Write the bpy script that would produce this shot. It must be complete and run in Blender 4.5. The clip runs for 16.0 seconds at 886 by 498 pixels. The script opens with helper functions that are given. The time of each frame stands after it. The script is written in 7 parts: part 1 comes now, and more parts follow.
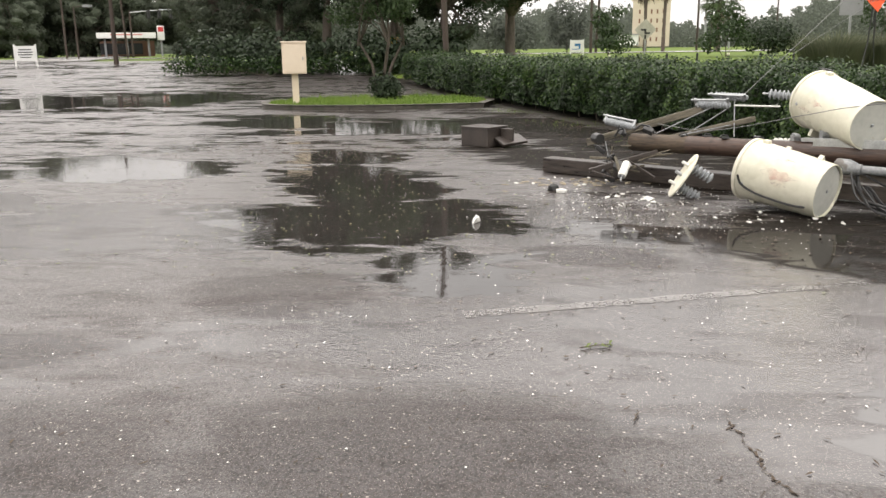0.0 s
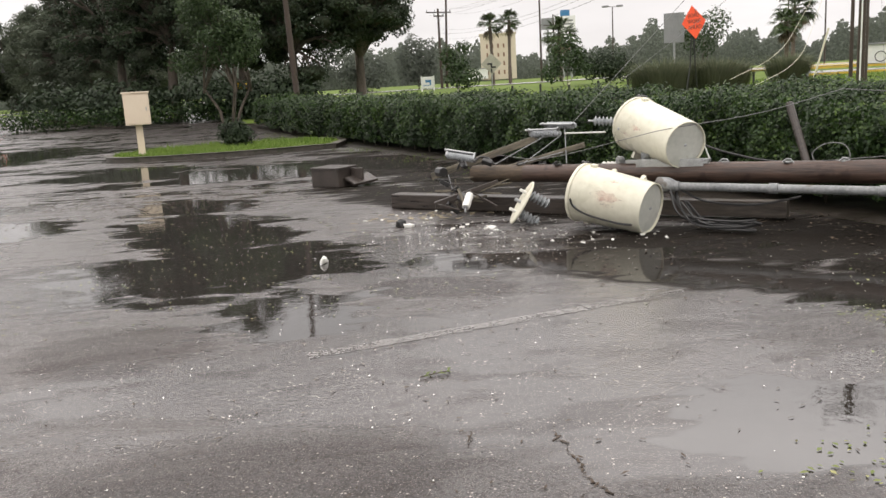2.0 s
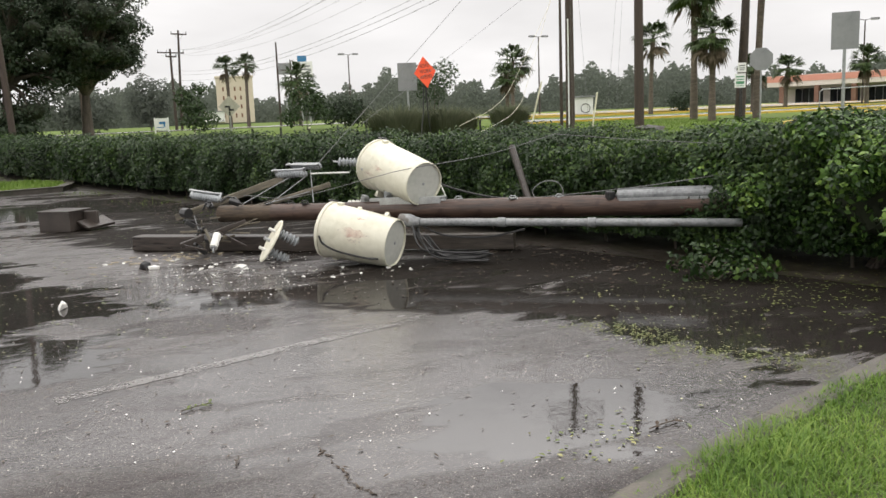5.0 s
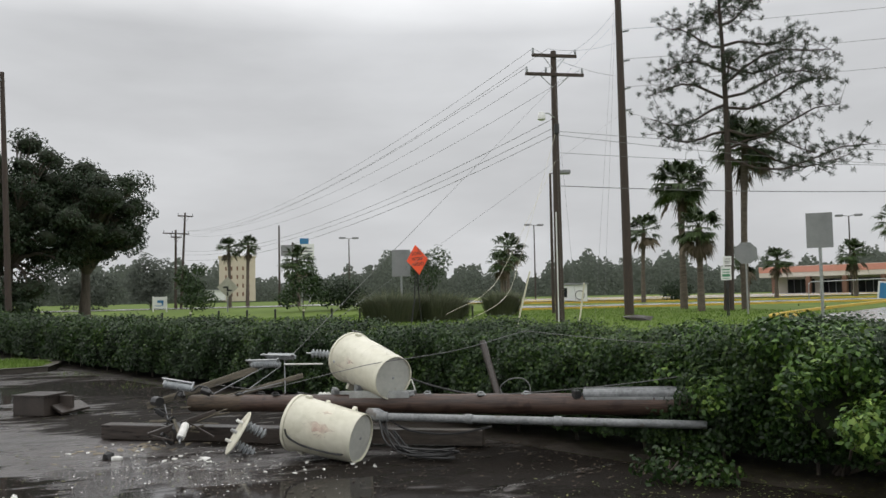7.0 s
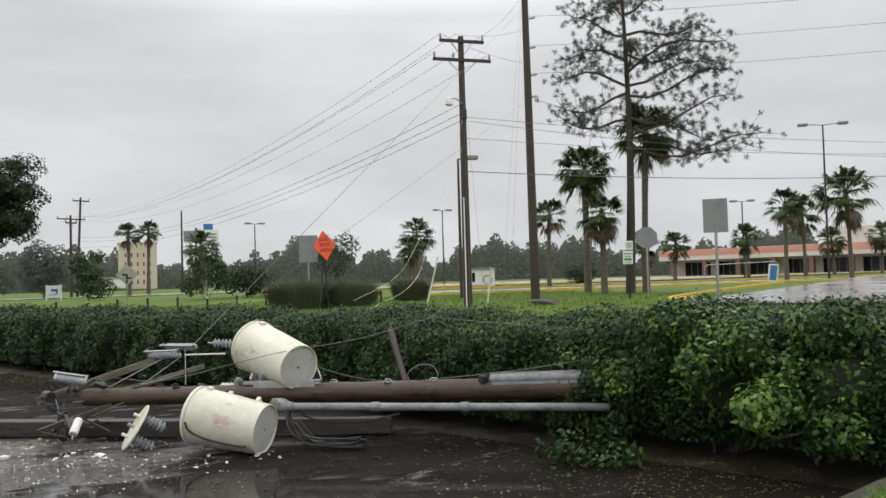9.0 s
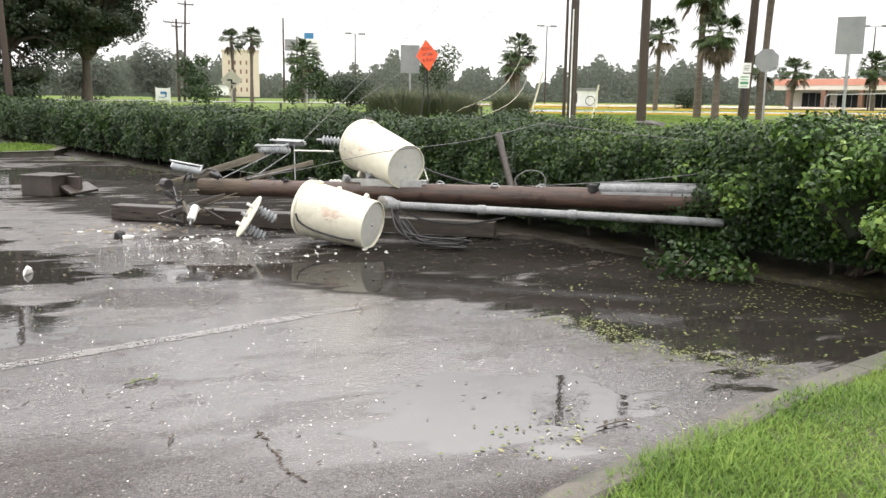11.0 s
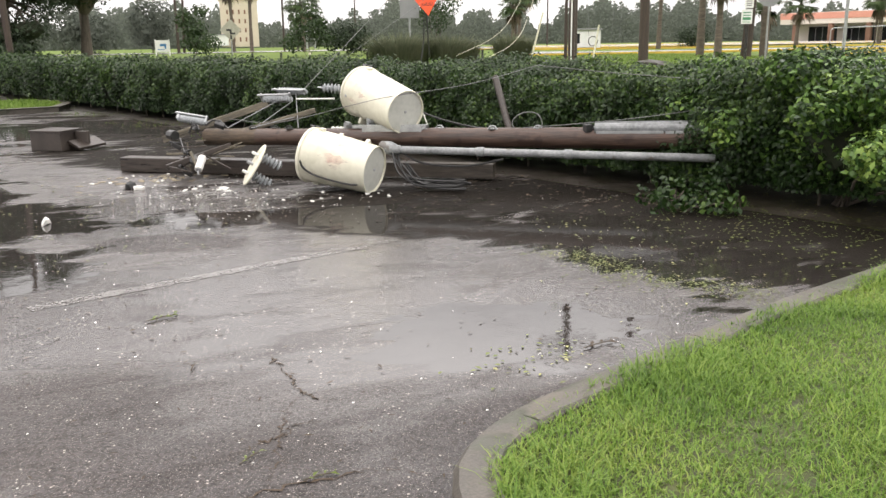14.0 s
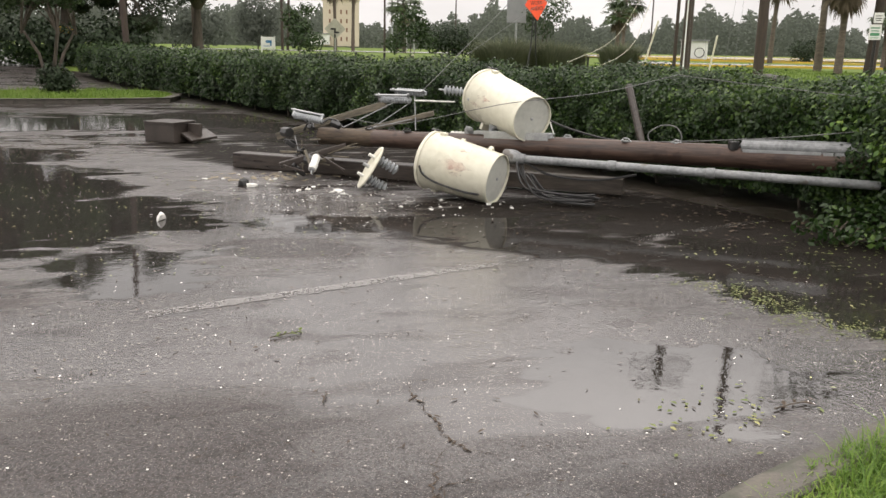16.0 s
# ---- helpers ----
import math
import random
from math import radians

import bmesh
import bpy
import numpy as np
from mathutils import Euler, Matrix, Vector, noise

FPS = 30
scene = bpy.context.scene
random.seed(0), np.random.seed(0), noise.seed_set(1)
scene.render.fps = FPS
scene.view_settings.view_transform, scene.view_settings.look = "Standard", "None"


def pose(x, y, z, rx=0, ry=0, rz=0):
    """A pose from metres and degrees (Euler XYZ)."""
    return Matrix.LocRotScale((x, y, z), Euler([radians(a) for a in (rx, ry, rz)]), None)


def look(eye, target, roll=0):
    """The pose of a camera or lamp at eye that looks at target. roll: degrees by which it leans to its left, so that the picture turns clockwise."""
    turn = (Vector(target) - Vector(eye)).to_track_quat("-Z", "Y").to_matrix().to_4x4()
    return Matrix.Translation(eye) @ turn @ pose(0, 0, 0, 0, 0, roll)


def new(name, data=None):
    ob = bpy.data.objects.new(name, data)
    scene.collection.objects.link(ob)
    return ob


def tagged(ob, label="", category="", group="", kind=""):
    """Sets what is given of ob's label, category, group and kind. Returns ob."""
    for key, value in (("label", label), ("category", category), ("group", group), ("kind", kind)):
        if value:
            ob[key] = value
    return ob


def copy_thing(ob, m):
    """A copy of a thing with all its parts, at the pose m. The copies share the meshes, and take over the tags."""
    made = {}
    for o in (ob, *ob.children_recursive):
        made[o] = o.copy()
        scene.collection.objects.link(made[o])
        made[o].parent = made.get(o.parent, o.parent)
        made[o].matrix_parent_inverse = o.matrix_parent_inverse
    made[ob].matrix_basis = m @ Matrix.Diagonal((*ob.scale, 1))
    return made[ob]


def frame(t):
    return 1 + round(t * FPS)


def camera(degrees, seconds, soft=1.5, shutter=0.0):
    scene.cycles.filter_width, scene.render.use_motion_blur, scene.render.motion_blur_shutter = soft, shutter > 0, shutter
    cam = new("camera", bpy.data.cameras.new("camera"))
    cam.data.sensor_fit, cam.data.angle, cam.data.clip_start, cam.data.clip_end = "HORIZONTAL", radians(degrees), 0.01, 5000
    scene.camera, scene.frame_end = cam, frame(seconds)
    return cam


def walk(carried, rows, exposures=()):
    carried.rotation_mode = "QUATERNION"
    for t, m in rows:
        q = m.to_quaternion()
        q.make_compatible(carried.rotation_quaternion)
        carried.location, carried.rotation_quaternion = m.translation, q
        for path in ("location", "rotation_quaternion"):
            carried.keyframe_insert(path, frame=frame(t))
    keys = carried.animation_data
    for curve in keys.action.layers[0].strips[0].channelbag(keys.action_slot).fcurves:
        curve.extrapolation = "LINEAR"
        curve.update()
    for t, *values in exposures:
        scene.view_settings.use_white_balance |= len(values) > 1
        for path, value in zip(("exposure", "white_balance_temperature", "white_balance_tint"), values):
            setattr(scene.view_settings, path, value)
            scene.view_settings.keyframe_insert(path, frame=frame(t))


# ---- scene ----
cam = camera(55.6, 16.0)
PATH = [
    (0, (0.138, -0.234, 1.727), (-0.015, 1.705, 1.262), -0.7),
    (0.5, (0.289, -0.325, 1.729), (0.044, 1.613, 1.303), -2.6),
    (1, (0.272, -0.337, 1.758), (-0.031, 1.601, 1.368), -3.6),
    (1.5, (0.276, -0.334, 1.764), (0.082, 1.623, 1.405), -3.5),
    (2, (0.362, -0.363, 1.751), (0.52, 1.592, 1.361), -3.4),
    (2.5, (0.411, -0.391, 1.74), (0.812, 1.518, 1.301), -2.6),
    (3, (0.316, -0.387, 1.749), (0.798, 1.498, 1.286), -0.9),
    (3.2, (0.279, -0.399, 1.751), (0.81, 1.471, 1.282), -0.4),
    (5.3, (0.215, -0.673, 1.725), (1.011, 1.148, 1.506), -2.1),
    (5.5, (0.247, -0.664, 1.8), (1.069, 1.157, 1.703), -2.3),
    (6, (0.331, -0.75, 1.861), (1.102, 1.094, 1.914), -2.0),
    (6.5, (0.445, -0.866, 1.88), (1.179, 0.992, 1.983), -1.1),
    (7, (0.491, -0.943, 1.888), (1.264, 0.898, 1.999), -1.1),
    (7.5, (0.527, -0.991, 1.902), (1.382, 0.814, 2.005), -1.4),
    (8, (0.558, -0.989, 1.9), (1.478, 0.784, 1.988), -1.5),
    (8.2, (0.557, -0.983, 1.9), (1.497, 0.78, 1.983), -1.5),
    (10.3, (0.559, -0.598, 1.913), (1.535, 1.147, 1.922), -1.2),
    (10.5, (0.549, -0.583, 1.845), (1.465, 1.193, 1.771), -0.8),
    (11, (0.489, -0.641, 1.701), (1.24, 1.179, 1.349), 0.8),
    (11.5, (0.384, -0.782, 1.619), (1.004, 0.978, 0.902), 0.9),
    (12, (0.42, -0.958, 1.664), (1.068, 0.784, 0.926), 0.2),
    (12.5, (0.57, -1.125, 1.681), (1.364, 0.588, 1.021), 1.0),
    (13, (0.588, -1.167, 1.693), (1.387, 0.558, 1.072), -0.0),
    (13.5, (0.524, -1.07, 1.699), (1.281, 0.695, 1.143), -0.5),
    (14, (0.416, -0.978, 1.707), (1.143, 0.824, 1.231), -0.8),
    (14.5, (0.359, -0.864, 1.692), (0.912, 1.007, 1.254), -0.9),
    (15, (0.416, -0.655, 1.711), (0.749, 1.272, 1.292), -0.2),
    (15.5, (0.386, -0.488, 1.695), (0.762, 1.428, 1.258), 0.8),
    (16, (0.24, -0.27, 1.674), (0.779, 1.599, 1.208), 1.2),
]
EXPOSURES = [(0.0, 0.36, 7000, 13), (1.5, 0.06, 6900, 14), (3.2, 0.06, 6900, 14), (5.3, 0.0, 6700, 11), (5.8, -0.5, 6500, 10), (7.0, -0.55, 6500, 10), (8.0, -0.28, 6500, 10), (10.3, -0.5, 6500, 10), (10.9, 0.4, 6700, 12),
             (11.5, 1.08, 6850, 13), (12.6, 1.04, 6850, 14), (13.5, 0.70, 6800, 14), (14.2, 0.38, 6900, 14), (16.0, 0.08, 7000, 14)]
walk(cam, [(t, look(eye, target, roll)) for t, eye, target, roll in PATH], EXPOSURES)

# ---- sky and sun ----
world = bpy.data.worlds.new("overcast_sky")
scene.world = world
world.use_nodes = True
wn, wl = world.node_tree.nodes, world.node_tree.links
wn.clear()
w_out = wn.new("ShaderNodeOutputWorld")
w_bg = wn.new("ShaderNodeBackground")
w_sky = wn.new("ShaderNodeTexSky")
w_sky.sky_type, w_sky.sun_disc = "NISHITA", False
w_sky.sun_elevation, w_sky.sun_rotation = radians(48), radians(-20)
w_co = wn.new("ShaderNodeTexCoord")
w_sep = wn.new("ShaderNodeSeparateXYZ")
w_ramp = wn.new("ShaderNodeValToRGB")
w_ramp.color_ramp.elements[0].position, w_ramp.color_ramp.elements[0].color = 0.0, (0.92, 0.935, 0.955, 1)
w_ramp.color_ramp.elements[1].position, w_ramp.color_ramp.elements[1].color = 1.0, (2.5, 2.52, 2.55, 1)
w_mid = w_ramp.color_ramp.elements.new(0.30)
w_mid.color = (1.0, 1.02, 1.05, 1)
w_high = w_ramp.color_ramp.elements.new(0.41)
w_high.color = (2.35, 2.37, 2.40, 1)
w_map = wn.new("ShaderNodeMapping")
w_map.inputs["Scale"].default_value = (1.0, 1.0, 3.5)
w_noise = wn.new("ShaderNodeTexNoise")
w_noise.inputs["Scale"].default_value, w_noise.inputs["Detail"].default_value = 2.8, 6.0
w_mr = wn.new("ShaderNodeMapRange")
w_mr.inputs["From Min"].default_value, w_mr.inputs["From Max"].default_value = 0.3, 0.7
w_mr.inputs["To Min"].default_value, w_mr.inputs["To Max"].default_value = 0.84, 1.10
w_mul = wn.new("ShaderNodeMix")
w_mul.data_type, w_mul.blend_type = "RGBA", "MULTIPLY"
w_mul.inputs[0].default_value = 1.0
w_bw = wn.new("ShaderNodeRGBToBW")
w_scale = wn.new("ShaderNodeMath")
w_scale.operation = "MULTIPLY"
w_scale.inputs[1].default_value = 0.08
w_mix = wn.new("ShaderNodeMix")
w_mix.data_type = "RGBA"
w_mix.inputs[0].default_value = 0.08
wl.new(w_co.outputs["Generated"], w_sep.inputs[0])
wl.new(w_sep.outputs["Z"], w_ramp.inputs[0])
wl.new(w_co.outputs["Generated"], w_map.inputs[0])
wl.new(w_map.outputs[0], w_noise.inputs["Vector"])
wl.new(w_noise.outputs["Fac"], w_mr.inputs["Value"])
wl.new(w_ramp.outputs[0], w_mul.inputs[6])
wl.new(w_mr.outputs[0], w_mul.inputs[7])
wl.new(w_sky.outputs[0], w_bw.inputs[0])
wl.new(w_bw.outputs[0], w_scale.inputs[0])
wl.new(w_mul.outputs[2], w_mix.inputs[6])
wl.new(w_scale.outputs[0], w_mix.inputs[7])
wl.new(w_mix.outputs[2], w_bg.inputs["Color"])
wl.new(w_bg.outputs[0], w_out.inputs[0])
w_bg.inputs["Strength"].default_value = 1.0

sun = new("sun", bpy.data.lights.new("sun", "SUN"))
sun.data.energy, sun.data.angle, sun.data.color = 0.5, radians(25), (1.0, 0.97, 0.93)
sun.matrix_world = look((0, 0, 30), (6, -9, 14))

# ---- materials ----
def node_material(name):
    m = bpy.data.materials.new(name)
    m.use_nodes = True
    return m, m.node_tree.nodes, m.node_tree.links, m.node_tree.nodes["Principled BSDF"]


def surface(name, dark, light, scale=6.0, rough=(0.5, 0.7), metal=0.0, bump=0.2, fine=60.0, wear=None, coat=0.0, stretch=(1, 1, 1)):
    """A two-scale surface: large stains and fine grain between two colours, with relief."""
    m, n, l, b = node_material(name)
    co = n.new("ShaderNodeTexCoord")
    mp = n.new("ShaderNodeMapping")
    mp.inputs["Scale"].default_value = stretch
    l.new(co.outputs["Object"], mp.inputs[0])
    big, small = n.new("ShaderNodeTexNoise"), n.new("ShaderNodeTexNoise")
    big.inputs["Scale"].default_value, big.inputs["Detail"].default_value = scale, 6
    small.inputs["Scale"].default_value, small.inputs["Detail"].default_value = fine, 4
    l.new(mp.outputs[0], big.inputs["Vector"])
    l.new(mp.outputs[0], small.inputs["Vector"])
    add = n.new("ShaderNodeMath")
    add.operation = "MULTIPLY_ADD"
    add.inputs[1].default_value = 0.45
    l.new(small.outputs["Fac"], add.inputs[0])
    half = n.new("ShaderNodeMath")
    half.operation = "MULTIPLY"
    half.inputs[1].default_value = 0.62
    l.new(big.outputs["Fac"], half.inputs[0])
    l.new(half.outputs[0], add.inputs[2])
    ramp = n.new("ShaderNodeValToRGB")
    ramp.color_ramp.elements[0].position, ramp.color_ramp.elements[0].color = 0.36, (*dark, 1)
    ramp.color_ramp.elements[1].position, ramp.color_ramp.elements[1].color = 0.70, (*light, 1)
    l.new(add.outputs[0], ramp.inputs[0])
    colour = ramp.outputs[0]
    if wear:
        third = n.new("ShaderNodeTexNoise")
        third.inputs["Scale"].default_value, third.inputs["Detail"].default_value = wear[1], 8
        l.new(co.outputs["Object"], third.inputs["Vector"])
        r2 = n.new("ShaderNodeValToRGB")
        r2.color_ramp.elements[0].position, r2.color_ramp.elements[0].color = wear[2], (0, 0, 0, 1)
        r2.color_ramp.elements[1].position, r2.color_ramp.elements[1].color = wear[2] + 0.06, (1, 1, 1, 1)
        l.new(third.outputs["Fac"], r2.inputs[0])
        mix = n.new("ShaderNodeMix")
        mix.data_type = "RGBA"
        mix.inputs[7].default_value = (*wear[0], 1)
        l.new(r2.outputs[0], mix.inputs[0])
        l.new(colour, mix.inputs[6])
        colour = mix.outputs[2]
    l.new(colour, b.inputs["Base Color"])
    rr = n.new("ShaderNodeMapRange")
    rr.inputs["From Min"].default_value, rr.inputs["From Max"].default_value = 0.3, 0.7
    rr.inputs["To Min"].default_value, rr.inputs["To Max"].default_value = rough
    l.new(big.outputs["Fac"], rr.inputs["Value"])
    l.new(rr.outputs[0], b.inputs["Roughness"])
    b.inputs["Metallic"].default_value = metal
    b.inputs["Coat Weight"].default_value = coat
    b.inputs["Coat Roughness"].default_value = 0.15
    bm_ = n.new("ShaderNodeBump")
    bm_.inputs["Strength"].default_value, bm_.inputs["Distance"].default_value = bump, 0.01
    l.new(add.outputs[0], bm_.inputs["Height"])
    l.new(bm_.outputs[0], b.inputs["Normal"])
    return m


def leafage(name, colours, rough=0.45, through_light=0.25, patch=0.7):
    """Leaves: each island its own green, with larger patches over it, and some light passing through."""
    m, n, l, b = node_material(name)
    geo = n.new("ShaderNodeNewGeometry")
    co = n.new("ShaderNodeTexCoord")
    nz = n.new("ShaderNodeTexNoise")
    nz.inputs["Scale"].default_value, nz.inputs["Detail"].default_value = patch, 3
    l.new(co.outputs["Object"], nz.inputs["Vector"])
    mixv = n.new("ShaderNodeMath")
    mixv.operation = "MULTIPLY_ADD"
    mixv.inputs[1].default_value = 0.6
    l.new(geo.outputs["Random Per Island"], mixv.inputs[0])
    mr = n.new("ShaderNodeMapRange")
    mr.inputs["From Min"].default_value, mr.inputs["From Max"].default_value = 0.3, 0.7
    mr.inputs["To Max"].default_value = 0.4
    l.new(nz.outputs["Fac"], mr.inputs["Value"])
    l.new(mr.outputs[0], mixv.inputs[2])
    ramp = n.new("ShaderNodeValToRGB")
    el = ramp.color_ramp.elements
    for k, c in enumerate(colours):
        e = el[k] if k < 2 else el.new(1.0)
        e.position = k / (len(colours) - 1)
        e.color = (*c, 1)
    l.new(mixv.outputs[0], ramp.inputs[0])
    l.new(ramp.outputs[0], b.inputs["Base Color"])
    b.inputs["Roughness"].default_value = rough
    b.inputs["Specular IOR Level"].default_value = 0.25
    tr = n.new("ShaderNodeBsdfTranslucent")
    l.new(ramp.outputs[0], tr.inputs["Color"])
    ms = n.new("ShaderNodeMixShader")
    ms.inputs[0].default_value = through_light
    l.new(b.outputs[0], ms.inputs[1])
    l.new(tr.outputs[0], ms.inputs[2])
    l.new(ms.outputs[0], n["Material Output"].inputs[0])
    return m


def wet_asphalt():
    """Old asphalt with pale aggregate, under a broken film of rain water: mirror-smooth in the puddles, rough between."""
    m, n, l, b = node_material("wet_asphalt")
    co = n.new("ShaderNodeTexCoord")
    P = co.outputs["Object"]

    def tex(scale, detail=5, distort=0.0, vec=None):
        t = n.new("ShaderNodeTexNoise")
        t.inputs["Scale"].default_value, t.inputs["Detail"].default_value, t.inputs["Distortion"].default_value = scale, detail, distort
        l.new(vec or P, t.inputs["Vector"])
        return t.outputs["Fac"]

    def op(kind, a, c=None, d=None):
        x = n.new("ShaderNodeMath")
        x.operation = kind
        for k, v in enumerate((a, c, d)):
            if v is None:
                continue
            if isinstance(v, (int, float)):
                x.inputs[k].default_value = v
            else:
                l.new(v, x.inputs[k])
        return x.outputs[0]

    def rng(v, a, c, lo=0.0, hi=1.0):
        x = n.new("ShaderNodeMapRange")
        x.interpolation_type = "SMOOTHSTEP"
        for k, val in zip(("From Min", "From Max", "To Min", "To Max"), (a, c, lo, hi)):
            x.inputs[k].default_value = val
        l.new(v, x.inputs["Value"])
        return x.outputs[0]

    sep = n.new("ShaderNodeSeparateXYZ")
    l.new(P, sep.inputs[0])
    X, Y = sep.outputs["X"], sep.outputs["Y"]

    def pool(cx, cy, rx, ry, turn=0.0):
        c, s = math.cos(radians(turn)), math.sin(radians(turn))
        dx, dy = op("SUBTRACT", X, cx), op("SUBTRACT", Y, cy)
        u = op("DIVIDE", op("ADD", op("MULTIPLY", dx, c), op("MULTIPLY", dy, s)), rx)
        v = op("DIVIDE", op("SUBTRACT", op("MULTIPLY", dy, c), op("MULTIPLY", dx, s)), ry)
        return op("SUBTRACT", 1.0, op("SQRT", op("ADD", op("MULTIPLY", u, u), op("MULTIPLY", v, v))))

    def joined(rows):
        out = None
        for p in rows:
            f = pool(*p)
            out = f if out is None else op("MAXIMUM", out, f)
        return out

    pools = joined([(-2.0, 11.4, 1.15, 4.2, 17), (-1.35, 8.2, 1.45, 1.7, 20), (-5.8, 12.2, 1.9, 1.5, -14), (-8.6, 11.6, 1.9, 0.9, 0), (-0.3, 6.2, 0.7, 1.2, 10), (2.0, 7.5, 1.7, 0.45, -14), (4.5, 5.2, 0.9, 2.6, 12), (3.3, 6.6, 1.6, 0.55, -40),
                    (2.5, 3.35, 0.85, 0.66, -10), (-5.5, 20.5, 2.0, 2.2, 25), (-1.0, 19.0, 3.6, 2.6, 0), (-14, 30, 6, 6, 30)])
    films = joined([(-3.6, 7.9, 2.6, 1.6, 8), (-8.0, 8.6, 3.0, 1.6, 0), (0.9, 5.1, 2.6, 1.1, 14), (2.4, 3.6, 1.7, 1.0, -8), (1.2, 8.0, 2.0, 1.7, -30), (-4.5, 3.6, 2.2, 1.5, 0)])
    floor_ = rng(Y, 6.0, 15.0, -0.95, -0.16)
    field = op("MAXIMUM", op("MULTIPLY", pools, 0.85), floor_)
    stretchy = n.new("ShaderNodeMapping")
    stretchy.inputs["Scale"].default_value = (0.42, 1.0, 1.0)
    stretchy.inputs["Rotation"].default_value = (0, 0, 0.3)
    l.new(P, stretchy.inputs[0])
    ragged = op("ADD", op("MULTIPLY", op("SUBTRACT", tex(0.8, 8, 0.5, stretchy.outputs[0]), 0.5), 2.2), op("MULTIPLY", op("SUBTRACT", tex(4.0, 7, 0.4, stretchy.outputs[0]), 0.5), 1.5))
    wet = op("ADD", field, ragged)
    puddle = rng(wet, -0.04, 0.12)
    # mud by hedge and pole; the last ellipse paints in the hedge's dark reflection
    mud_reflect = rng(op("ADD", joined([(6.2, 5.2, 2.7, 2.1, -45), (4.9, 6.9, 4.0, 1.7, -39), (1.6, 12.5, 3.5, 1.2, -50), (1.2, 17.5, 1.5, 8.0, 19), (3.5, 6.3, 2.6, 0.6, -38)]), op("MULTIPLY", ragged, 0.85)), -0.10, 0.26)
    film = op("MAXIMUM", rng(Y, 4.4, 8.0, 0.0, 0.45), rng(wet, -0.14, 0.04))
    film = op("MAXIMUM", film, rng(op("ADD", films, op("MULTIPLY", ragged, 0.7)), -0.25, 0.25))
    # stones
    vor = n.new("ShaderNodeTexVoronoi")
    vor.inputs["Scale"].default_value = 95
    l.new(P, vor.inputs["Vector"])
    pale = op("MULTIPLY", op("GREATER_THAN", op("FRACT", op("MULTIPLY", tex(37, 2), 13.7)), 0.85), op("LESS_THAN", vor.outputs["Distance"], 0.36))
    vor2 = n.new("ShaderNodeTexVoronoi")
    vor2.inputs["Scale"].default_value = 22
    l.new(P, vor2.inputs["Vector"])
    fleck = op("MULTIPLY", op("LESS_THAN", vor2.outputs["Distance"], 0.13), op("GREATER_THAN", tex(3.0, 3), 0.5))
    pale = op("MAXIMUM", pale, fleck)
    base = n.new("ShaderNodeValToRGB")
    base.color_ramp.elements[0].position, base.color_ramp.elements[0].color = 0.3, (0.012, 0.0088, 0.008, 1)
    base.color_ramp.elements[1].position, base.color_ramp.elements[1].color = 0.72, (0.037, 0.0285, 0.0262, 1)
    l.new(op("ADD", op("MULTIPLY", tex(0.7, 6), 0.6), op("MULTIPLY", tex(70, 3), 0.4)), base.inputs[0])
    # each stone its own grey
    cell = n.new("ShaderNodeSeparateColor")
    l.new(vor.outputs["Color"], cell.inputs[0])
    tone = n.new("ShaderNodeMix")
    tone.data_type, tone.blend_type = "RGBA", "MULTIPLY"
    tone.inputs[0].default_value = 1.0
    l.new(base.outputs[0], tone.inputs[6])
    grey = n.new("ShaderNodeCombineColor")
    shade = rng(cell.outputs[0], 0.0, 1.0, 0.55, 1.6)
    for k in range(3):
        l.new(shade, grey.inputs[k])
    l.new(grey.outputs[0], tone.inputs[7])
    stone = n.new("ShaderNodeMix")
    stone.data_type = "RGBA"
    stone.inputs[7].default_value = (0.42, 0.38, 0.34, 1)
    l.new(op("MULTIPLY", pale, op("SUBTRACT", 0.8, op("MULTIPLY", puddle, 0.7))), stone.inputs[0])
    l.new(tone.outputs[2], stone.inputs[6])
    soil = n.new("ShaderNodeMix")
    soil.data_type = "RGBA"
    soil.inputs[7].default_value = (0.028, 0.022, 0.016, 1)
    l.new(op("MULTIPLY", rng(tex(0.5, 7, 0.6), 0.55, 0.68), 0.55), soil.inputs[0])
    l.new(stone.outputs[2], soil.inputs[6])
    mud_reflect_mix = n.new("ShaderNodeMix")
    mud_reflect_mix.data_type = "RGBA"
    mud_reflect_mix.inputs[7].default_value = (0.009, 0.007, 0.005, 1)
    l.new(op("MAXIMUM", op("MULTIPLY", puddle, 0.6), op("MULTIPLY", mud_reflect, 0.95)), mud_reflect_mix.inputs[0])
    l.new(soil.outputs[2], mud_reflect_mix.inputs[6])
    l.new(mud_reflect_mix.outputs[2], b.inputs["Base Color"])
    b.inputs["Roughness"].default_value = 0.8
    b.inputs["Specular IOR Level"].default_value = 0.08
    # where the water has drained off, the stones stand dry
    drained = rng(op("ADD", joined([(-0.3, 3.1, 1.1, 0.8, 0), (-2.6, 2.9, 1.6, 0.8, 0), (0.6, 1.9, 1.0, 0.9, 0), (-1.5, 5.6, 0.8, 0.6, 0), (2.4, 2.2, 1.2, 0.4, 0), (-3.2, 4.2, 0.9, 0.5, 10), (0.9, 6.7, 0.8, 0.4, -20)]), op("MULTIPLY", ragged, 0.55)), -0.05, 0.35)
    sheet_ = op("SUBTRACT", op("SUBTRACT", 1.0, op("MULTIPLY", drained, op("SUBTRACT", 0.38, op("MULTIPLY", puddle, 0.38)))), op("MULTIPLY", mud_reflect, op("SUBTRACT", 0.97, op("MULTIPLY", puddle, 0.40))))
